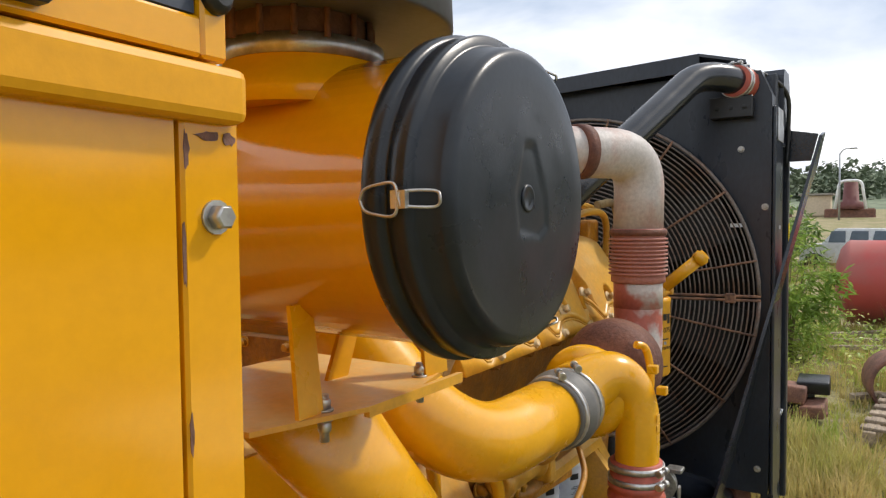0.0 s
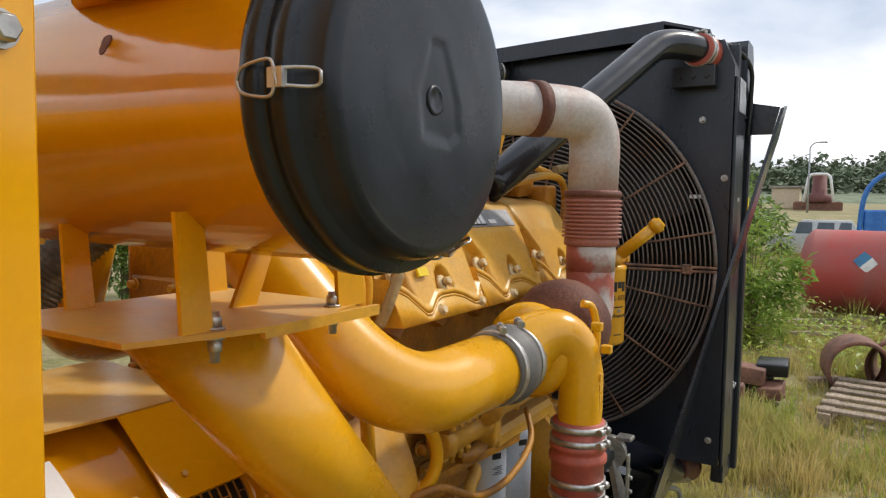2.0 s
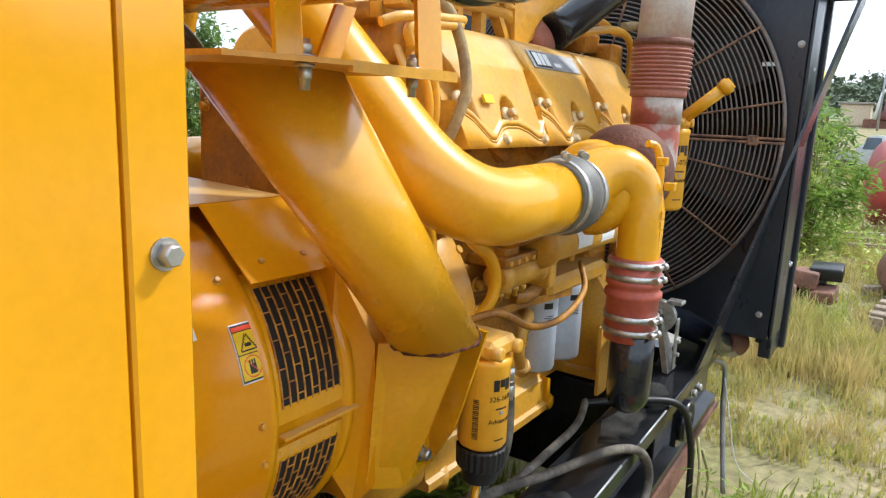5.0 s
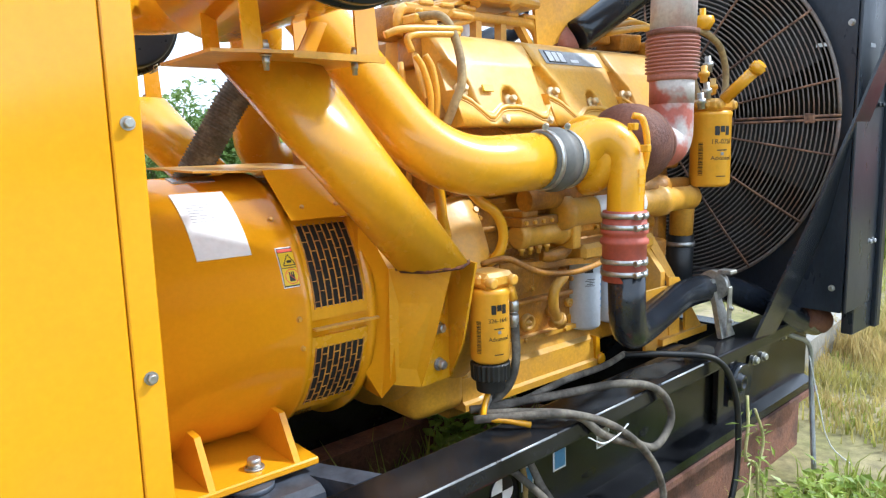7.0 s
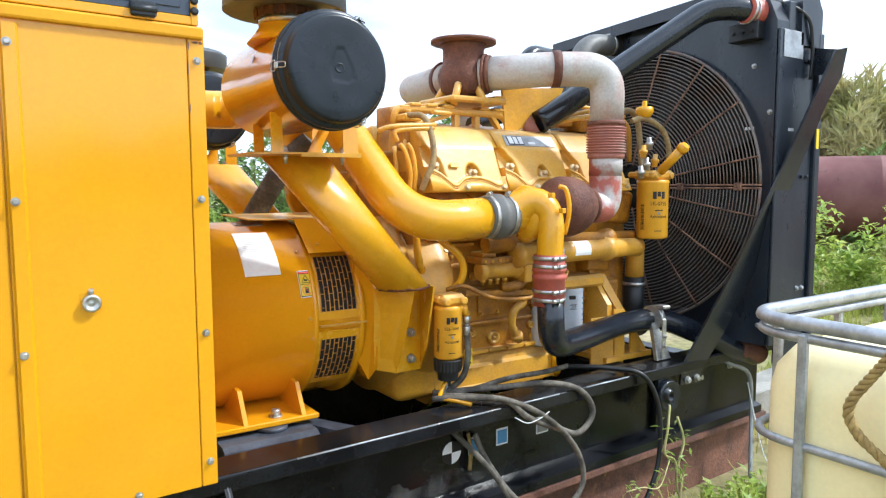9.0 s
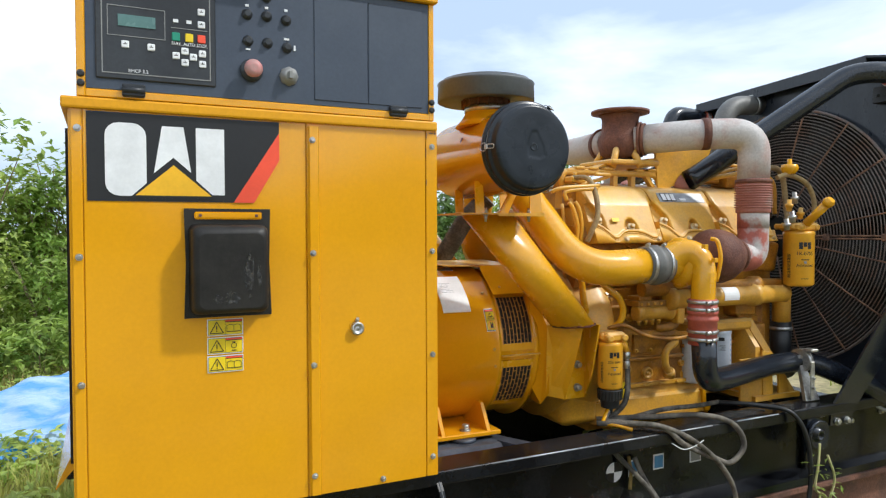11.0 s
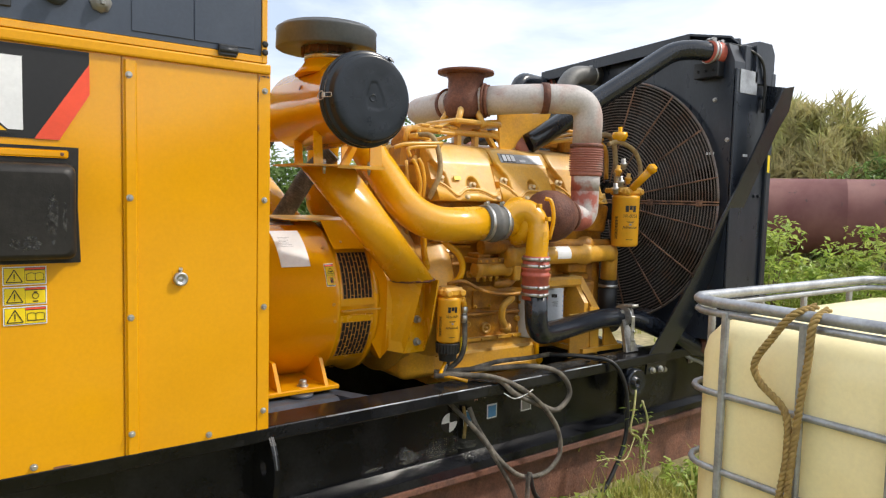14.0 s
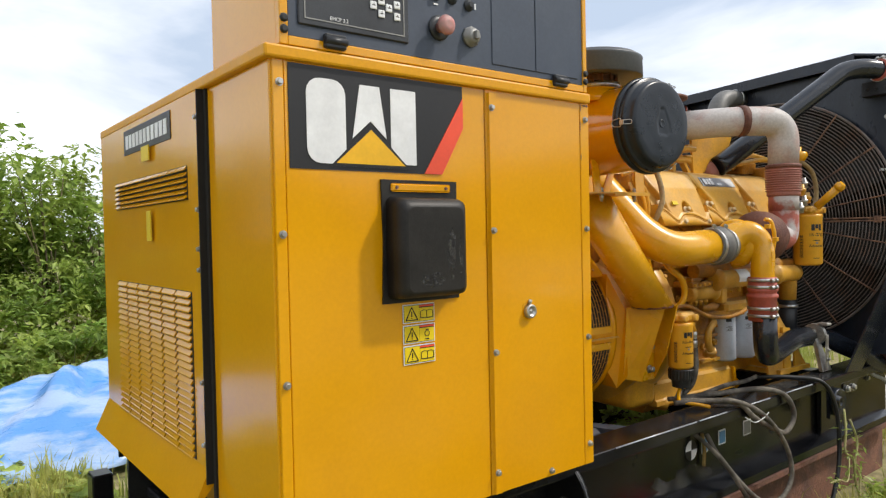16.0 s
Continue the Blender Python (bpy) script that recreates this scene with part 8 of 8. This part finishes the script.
def build_far():
    # cream hut and red machine on the rise
    g = ground_height(62, 4.0)
    c = thing("hut", (62, 4.6, g), "small cream hut on the far rise", "hut")
    bm = B()
    box(bm, (61, 3.9, g), (63, 5.9, g + 1.6), 0.05)
    part("wall", bm, mat("cream_wall", (0.62, 0.52, 0.38), 0.8), c)
    bm = B()
    box(bm, (60.8, 3.7, g + 1.6), (63.2, 6.1, g + 1.75), 0.02)
    part("roof", bm, CONCRETE, c)
    c = thing("dredge_machine", (60, 2.4, g), "rusty red machine with a white tube arch, far off", "machine")
    bm = B()
    box(bm, (59.5, 0.9, g - 0.3), (60.5, 4.2, g + 0.55), 0.1)
    part("hull", bm, RUST, c)
    bm = B()
    lathe(bm, (60, 2.5, g + 0.5), (0, 0, 1), [(0, 0.9), (0.5, 0.85), (0.6, 0.55), (2.1, 0.45), (2.2, 0.1)], 16)
    part("drum", bm, TANKDARK, c)
    bm = B()
    sweep(bm, curve_path([(59.3, 3.5, g + 0.5), (59.3, 3.2, g + 2.6), (59.3, 1.8, g + 2.6), (59.3, 1.5, g + 0.5)], 0.4, 6), 0.10, 8)
    part("arch", bm, WHITE, c)
    c = thing("scrap_row", (61, 8.5, g), "row of rusty plant on the far rise", "machine")
    for yy, w, h in ((7.6, 1.2, 1.4), (9.6, 1.6, 1.0), (6.6, 0.5, 0.8)):
        bm = B()
        box(bm, (60.5, yy, g - 0.2), (61.5, yy + w, g + h), 0.1)
        part("body", bm, RUST, c)
    g = ground_height(55, 2.8)
    c = thing("street_lamp", (55, 2.95, g), "tall grey street lamp before the woods", "street lamp")
    bm = B()
    rod(bm, (55, 2.95, g), (55, 2.95, g + 4.6), 0.07, 8, 0.05)
    part("pole", bm, GALV, c)
    bm = B()
    sweep(bm, spline([(55, 2.95, g + 4.55), (55, 2.7, g + 4.85), (55, 2.2, g + 4.9)], 5), 0.045, 6)
    part("arm", bm, GALV, c)
    bm = B()
    box(bm, (54.9, 1.9, g + 4.84), (55.1, 2.35, g + 4.94), 0.03)
    part("lamp_head", bm, GALV, c)
    # wooded ridge: many crowns of leafy clumps, joined
    rn = random.Random(11)
    vs, fs, o = [], [], 0
    for k in range(620):
        t = rn.random()
        b = radians(40 + 75 * t)
        d = rn.uniform(120, 210)
        x, y = d * math.sin(b), d * math.cos(b)
        top = 1.8 + d * (0.060 + 0.018 * math.sin(t * 9.0 - 0.6) + 0.02 * (d - 120) / 90) - 3.5 + rn.uniform(-1.2, 1.0)
        r = rn.uniform(2.6, 5.0)
        pts = blob_points(260, (x, y, top - r * 0.3), (r, r, r * 1.25), 14)
        v, f = leaf_arrays(pts, 1.0, 0.2, 0.9, 0.7)
        vs.append(v)
        fs.append(f + o)
        o += len(v)
    tagged(new("far_woods", pydata_mesh("far_woods", np.concatenate(vs), np.concatenate(fs), HAZEWOOD)), "dark wooded ridge along the horizon", "woods", kind="stuff")
    # tree line round the other side of the yard
    bm = B()
    rn = random.Random(23)
    for k in range(260):
        b = radians(118 + 205 * k / 259 + rn.uniform(-1.5, 1.5))
        d = rn.uniform(46, 66)
        x, y = d * math.sin(b), d * math.cos(b)
        r = rn.uniform(1.6, 3.2)
        top = rn.uniform(2.2, 5.2) + 1.2 * math.sin(k * 0.16) + 0.8 * math.sin(k * 0.047 + 1)
        s = bmesh.ops.create_icosphere(bm, subdivisions=2, radius=1.0)
        for v in s["verts"]:
            p = v.co.copy()
            q = 1 + 0.34 * noise.noise(p * 2.1 + V(k, 0, 3)) + 0.16 * noise.noise(p * 6 + V(0, k, 0))
            v.co = V(x, y, top) + V(p.x * r * q, p.y * r * q, p.z * r * 0.9 * q)
        s = bmesh.ops.create_icosphere(bm, subdivisions=1, radius=1.0)
        for v in s["verts"]:
            v.co = V(x, y, 1.0) + V(v.co.x * r * 1.2, v.co.y * r * 1.2, v.co.z * max(1.5, top))
    solo("tree_line", bm, HAZEWOOD, "dark green tree line along the far edge of the yard", "woods", kind="stuff")
    # ridge slope under the woods
    bm = B()
    rows = []
    for k in range(40):
        b = radians(30 + 95 * k / 39)
        row = []
        for d, z in ((80, 2.0), (130, 4.5), (215, 13.0), (260, 10.0)):
            row.append(bm.verts.new((d * math.sin(b), d * math.cos(b), z)))
        rows.append(row)
    for a, c2 in zip(rows, rows[1:]):
        for i in range(3):
            bm.faces.new((a[i], a[i + 1], c2[i + 1], c2[i])).smooth = True
    solo("ridge", bm, HAZEWOOD, "dark scrub slope below the far woods", "hill", kind="structure")


build_far()

# ---- plants ----
def build_bush(x, y, h, w, leaves, size, material, label, name="bush", stems=7, slim=0.45, group="thicket bushes", low=0.08, droop=0.3):
    g = ground_height(x, y)
    c = thing(name, (x, y, g), label, "bush" if name != "reeds" else "reeds", group)
    bm = B()
    for k in range(stems):
        a = RG.uniform(0, 2 * math.pi)
        rr = RG.uniform(0.1, 0.75) * w
        top = (x + math.cos(a) * rr, y + math.sin(a) * rr, g + h * RG.uniform(0.55, 0.95))
        sweep(bm, spline([(x + math.cos(a) * 0.08, y + math.sin(a) * 0.08, g - 0.05), (x + math.cos(a) * rr * 0.35, y + math.sin(a) * rr * 0.35, g + h * 0.35), top], 4), lambda t: 0.028 * h / 3 * (1.15 - t), 5)
    part("trunk", bm, STEM, c)
    z0 = g + h * low
    pts = blob_points(leaves, (x, y, (z0 + g + h) / 2), (w, w, (g + h - z0) / 2), 46)
    pts = pts[pts[:, 2] > g + 0.02]
    v, f = leaf_arrays(pts, size, droop, slim)
    ob = new("crown", pydata_mesh("crown", v, f, material))
    ob.parent = c
    ob.matrix_parent_inverse = BASE[c].inverted()
    return c


def near_row(b, d, ex=-0.95, ey=-2.2):
    return ex + d * math.sin(radians(b)), ey + d * math.cos(radians(b))


TALL = "tall leafy green bush in the thicket behind the set"
for b, d, h, w in ((-22, 11.6, 3.3, 1.25), (-17, 12.2, 3.5, 1.2), (-12.5, 11.8, 3.55, 1.2), (-8, 12.6, 3.0, 1.1), (-3.5, 12.0, 3.45, 1.15), (1, 12.8, 3.3, 1.2), (5.5, 12.2, 3.2, 1.2), (10, 13.0, 3.1, 1.2),
                   (15, 12.6, 3.1, 1.25), (19.5, 12.4, 3.0, 1.2), (24, 13.5, 3.1, 1.25), (28, 14.2, 3.0, 1.3), (33, 14.5, 3.7, 1.1), (38, 15.0, 2.6, 1.3), (43, 16.0, 2.6, 1.4), (-27, 12.0, 3.3, 1.3)):
    x, y = near_row(b, d)
    build_bush(x, y, h - 0.45, w, 4600, 0.13, LEAFA if int(b * 2) % 3 else LEAFB, TALL, low=0.03, stems=9)
for b, d, h, w in ((-20, 10.2, 1.3, 1.0), (-15, 9.8, 1.5, 0.9), (-10, 10.4, 1.2, 0.95), (-6, 10.0, 1.7, 0.8), (-2, 10.6, 1.3, 0.9), (3, 10.8, 1.6, 1.0), (7, 10.4, 1.4, 0.9), (12, 11.2, 1.5, 1.0), (17, 11.0, 1.4, 0.9), (-13, 8.6, 0.6, 0.7), (-6.5, 8.7, 0.7, 0.7), (2, 9.0, 0.7, 0.8)):
    x, y = near_row(b, d)
    build_bush(x, y, h, w, 2200, 0.105, LEAFA, "low weedy green bush in front of the thicket", stems=5, low=-0.1)
def build_sapling(x, y, h, seed):
    """A thin shrub with few stems and large leaves in bunches at their ends."""
    rn = np.random.default_rng(seed)
    g = ground_height(x, y)
    c = thing("sapling", (x, y, g), "thin large-leaved sapling rising out of the thicket", "sapling", "saplings")
    pts = []
    for k in range(7):
        a, rr = rn.uniform(0, 2 * math.pi), rn.uniform(0.1, 0.7)
        top = V(x + math.cos(a) * rr, y + math.sin(a) * rr, g + h * rn.uniform(0.72, 1.0))
        path = spline([(x, y, g - 0.05), (x + math.cos(a) * rr * 0.3, y + math.sin(a) * rr * 0.3, g + h * 0.45), top], 6)
        bm = B()
        sweep(bm, path, lambda t: 0.022 * (1.2 - t), 5)
        part("stem", bm, STEM, c)
        for p in path[7:]:
            for _ in range(4):
                pts.append(tuple(p + V(*rn.normal(0, 0.10, 3))))
        for _ in range(26):
            pts.append(tuple(top + V(*rn.normal(0, 0.16, 3))))
    v, f = leaf_arrays(np.array(pts), 0.15, 0.35, 0.55, 0.4)
    ob = new("crown", pydata_mesh("crown", v, f, LEAFA))
    ob.parent = c
    ob.matrix_parent_inverse = BASE[c].inverted()


for i, (b, d, h) in enumerate(((-20, 10.9, 2.9), (-15.5, 11.2, 2.8), (-10.5, 11.0, 3.2), (-6.0, 11.4, 2.6), (-2.5, 11.2, 3.05), (2.0, 11.6, 2.7))):
    build_sapling(*near_row(b, d), h, 100 + i)
# beyond the radiator
build_bush(9.8, 0.85, 1.75, 0.62, 2600, 0.15, LEAFA, "green bush beside the red tank", slim=0.25, stems=8, group="yard bushes", low=-0.05)
build_bush(8.8, 3.25, 1.45, 0.85, 3200, 0.10, LEAFY, "green weedy bush in front of the dark tank", stems=8, group="yard bushes", low=-0.15)
build_bush(9.6, 2.35, 1.25, 0.8, 2600, 0.10, LEAFY, "green weedy bush in front of the dark tank", stems=8, group="yard bushes", low=-0.15)
build_bush(7.9, 4.3, 1.2, 0.7, 1800, 0.10, LEAFY, "green weedy bush in front of the dark tank", stems=8, group="yard bushes", low=-0.15)
build_bush(15.9, 5.3, 2.7, 1.15, 3600, 0.17, LEAFB, "broad dark-green shrub behind the dark tank", stems=9, group="yard bushes", low=0.0)
build_bush(21.5, 9.0, 3.3, 2.6, 5200, 0.26, LEAFB, "broad dark-green shrub behind the dark tank", stems=9, group="yard bushes", low=0.0)
build_bush(24.0, 4.0, 3.0, 2.6, 4200, 0.26, LEAFB, "broad dark-green shrub behind the dark tank", stems=9, group="yard bushes", low=0.0)
for x, y, h, w in ((17.0, 10.4, 4.5, 1.6), (18.6, 9.0, 4.3, 1.5), (15.4, 11.8, 4.0, 1.6), (17.2, 7.1, 4.1, 1.3), (17.8, 5.7, 3.7, 1.2), (16.8, 8.3, 3.6, 1.2)):
    build_bush(x, y, h, w, 11000, 0.46, LEAFD, "tall dry reeds with pale plumes", "reeds", slim=0.035, stems=14, group="reed clumps", low=-0.1, droop=-0.9)


def blades(name, spots, material, label, h, w=0.006):
    """Grass: bent three-sided blades over rectangles (x0, x1, y0, y1, count, height factor)."""
    vs, fs, o = [], [], 0
    for x0, x1, y0, y1, n, k in spots:
        # clumped
        m = max(4, n // 26)
        cx, cy = RG.uniform(x0, x1, m), RG.uniform(y0, y1, m)
        ch = RG.uniform(0.5, 1.35, m)
        i = RG.integers(0, m, n)
        px = cx[i] + RG.normal(0, 0.07, n)
        py = cy[i] + RG.normal(0, 0.07, n)
        z = np.array([ground_height(a, b) for a, b in zip(px, py)])
        hh = h * k * ch[i] * RG.uniform(0.45, 1.2, n)
        a = RG.uniform(0, 2 * np.pi, n)
        lean = RG.uniform(0.1, 0.75, n) * hh
        dx, dy = np.cos(a), np.sin(a)
        ww = w * RG.uniform(0.6, 1.5, n)
        p0 = np.stack([px - dy * ww, py + dx * ww, z - 0.01], 1)
        p1 = np.stack([px + dy * ww, py - dx * ww, z - 0.01], 1)
        p2 = np.stack([px + dx * lean * 0.35 + dy * ww * 0.7, py + dy * lean * 0.35 - dx * ww * 0.7, z + hh * 0.6], 1)
        p3 = np.stack([px + dx * lean * 0.35 - dy * ww * 0.7, py + dy * lean * 0.35 + dx * ww * 0.7, z + hh * 0.6], 1)
        p4 = np.stack([px + dx * lean, py + dy * lean, z + hh], 1)
        v = np.stack([p0, p1, p2, p3, p4], 1).reshape(-1, 3)
        b = np.arange(n)[:, None] * 5 + o
        fs.append(np.concatenate([b + np.array([[0, 1, 2]]), b + np.array([[0, 2, 3]]), b + np.array([[3, 2, 4]])], 1).reshape(-1, 3))
        vs.append(v)
        o += n * 5
    ob = new(name, pydata_mesh(name, np.concatenate(vs), np.concatenate(fs), material))
    tagged(ob, label, "grass", kind="stuff")


blades("grass", [(0.2, 1.7, -0.25, 0.12, 1200, 0.55), (1.7, 2.9, -0.45, 0.10, 2800, 0.55), (1.75, 2.3, -0.3, 0.12, 500, 0.75), (3.0, 5.2, -1.6, 1.6, 3400, 0.26), (5.2, 8.4, -1.9, 0.15, 1600, 0.30), (5.9, 6.5, 0.0, 0.5, 500, 1.2), (5.5, 13.0, 0.2, 3.5, 6500, 0.8), (8.4, 13.0, -2.2, 0.2, 3800, 0.7), (12, 24, -4, 6, 6000, 2.0),
                 (-5.5, 1.5, 2.0, 10.5, 24000, 0.9), (-4.0, -1.0, 1.2, 5.0, 6000, 0.8), (8, 16, 2, 8, 7000, 1.3), (1.1, 2.2, 0.5, 1.3, 2500, 1.2), (-6, 7, -6, -0.4, 14000, 0.42), (-6, -1.3, -0.4, 3.0, 5000, 0.5)], GRASSG, "fresh green grass over the yard", 0.22)
blades("dry_grass", [(3.2, 5.6, -0.5, 1.4, 4200, 0.50), (4.6, 6.0, -0.2, 0.9, 3600, 1.05), (5.2, 8.2, -1.6, 0.1, 4200, 0.42), (8.0, 13.0, -2.0, 2.5, 7000, 0.8), (3.0, 6.5, -2.0, -0.4, 3600, 0.36), (-5.0, 1.0, 4.5, 9.5, 6000, 1.0), (12, 30, -5, 6, 4000, 2.2)], GRASSD, "dry straw-coloured grass tufts over the yard", 0.26, 0.0042)


def weeds(name, x0, x1, y0, y1, n, h, size, label, leaf=None):
    p = np.stack([RG.uniform(x0, x1, n), RG.uniform(y0, y1, n), np.zeros(n)], 1)
    keep = np.array([noise.noise(V(a * 1.7, b * 1.7, 5.0)) > -0.12 for a, b, _ in p])
    p = p[keep]
    p[:, 2] = [ground_height(a, b) + RG.uniform(0.02, 1.0) ** 1.3 * h * (0.75 + 0.6 * noise.noise(V(a * 1.3, b * 1.3, 1.0))) for a, b, _ in p]
    v, f = leaf_arrays(p, size, 0.2, 0.55)
    tagged(new(name, pydata_mesh(name, v, f, leaf or LEAFA)), label, "weeds", kind="stuff")


weeds("weeds", -3.6, -1.0, 2.0, 4.0, 7500, 0.24, 0.085, "broad-leaved green weeds round the tarpaulin", LEAFY)
weeds("ground_cover", -4.5, 1.5, 5.2, 9.5, 11000, 0.30, 0.06, "low leafy ground cover before the thicket", LEAFY)
weeds("yard_weeds", 8.5, 12.2, -1.0, 4.5, 6000, 0.5, 0.075, "green weeds below the tanks", LEAFY)
weeds("inner_weeds", 1.50, 1.97, 0.45, 1.30, 3200, 0.62, 0.075, "leafy weeds growing inside the base frame", LEAFY)
weeds("frame_weeds", 1.40, 2.75, -0.40, 0.16, 2600, 0.20, 0.055, "small green weeds along the rusty beam", LEAFY)


def build_vine():
    c = thing("creeper", (2.18, 0.12, 0.0), "thin climbing weed with small leaves hanging on the frame end", "plant")
    pts_all = []
    for pts, r in (([(2.11, 0.16, 0.588), (2.063, 0.13, 0.495), (2.033, 0.12, 0.389), (2.097, 0.11, 0.338), (2.104, 0.1, 0.207), (2.172, 0.09, 0.065)], 0.006), ([(2.153, 0.15, 0.529), (2.166, 0.12, 0.42), (2.117, 0.11, 0.316), (2.12, 0.09, 0.254), (2.097, 0.08, 0.169)], 0.006), ([(2.055, 0.11, 0.352), (1.928, 0.06, 0.279), (1.797, 0.04, 0.317), (1.684, 0.03, 0.33)], 0.003)):
        bm = B()
        path = spline(pts, 6)
        sweep(bm, path, r, 6)
        part("stem", bm, PALESTEM, c, "pale dried stem")
        pts_all += [p + V(*RG.normal(0, 0.022, 3)) for p in path[3:] if RG.random() < 0.75 for _ in range(2)]
    v, f = leaf_arrays(np.array([tuple(p) for p in pts_all]), 0.042, 0.1, 0.28)
    ob = new("foliage", pydata_mesh("foliage", v, f, LEAFA))
    ob.parent = c
    ob.matrix_parent_inverse = BASE[c].inverted()


build_vine()
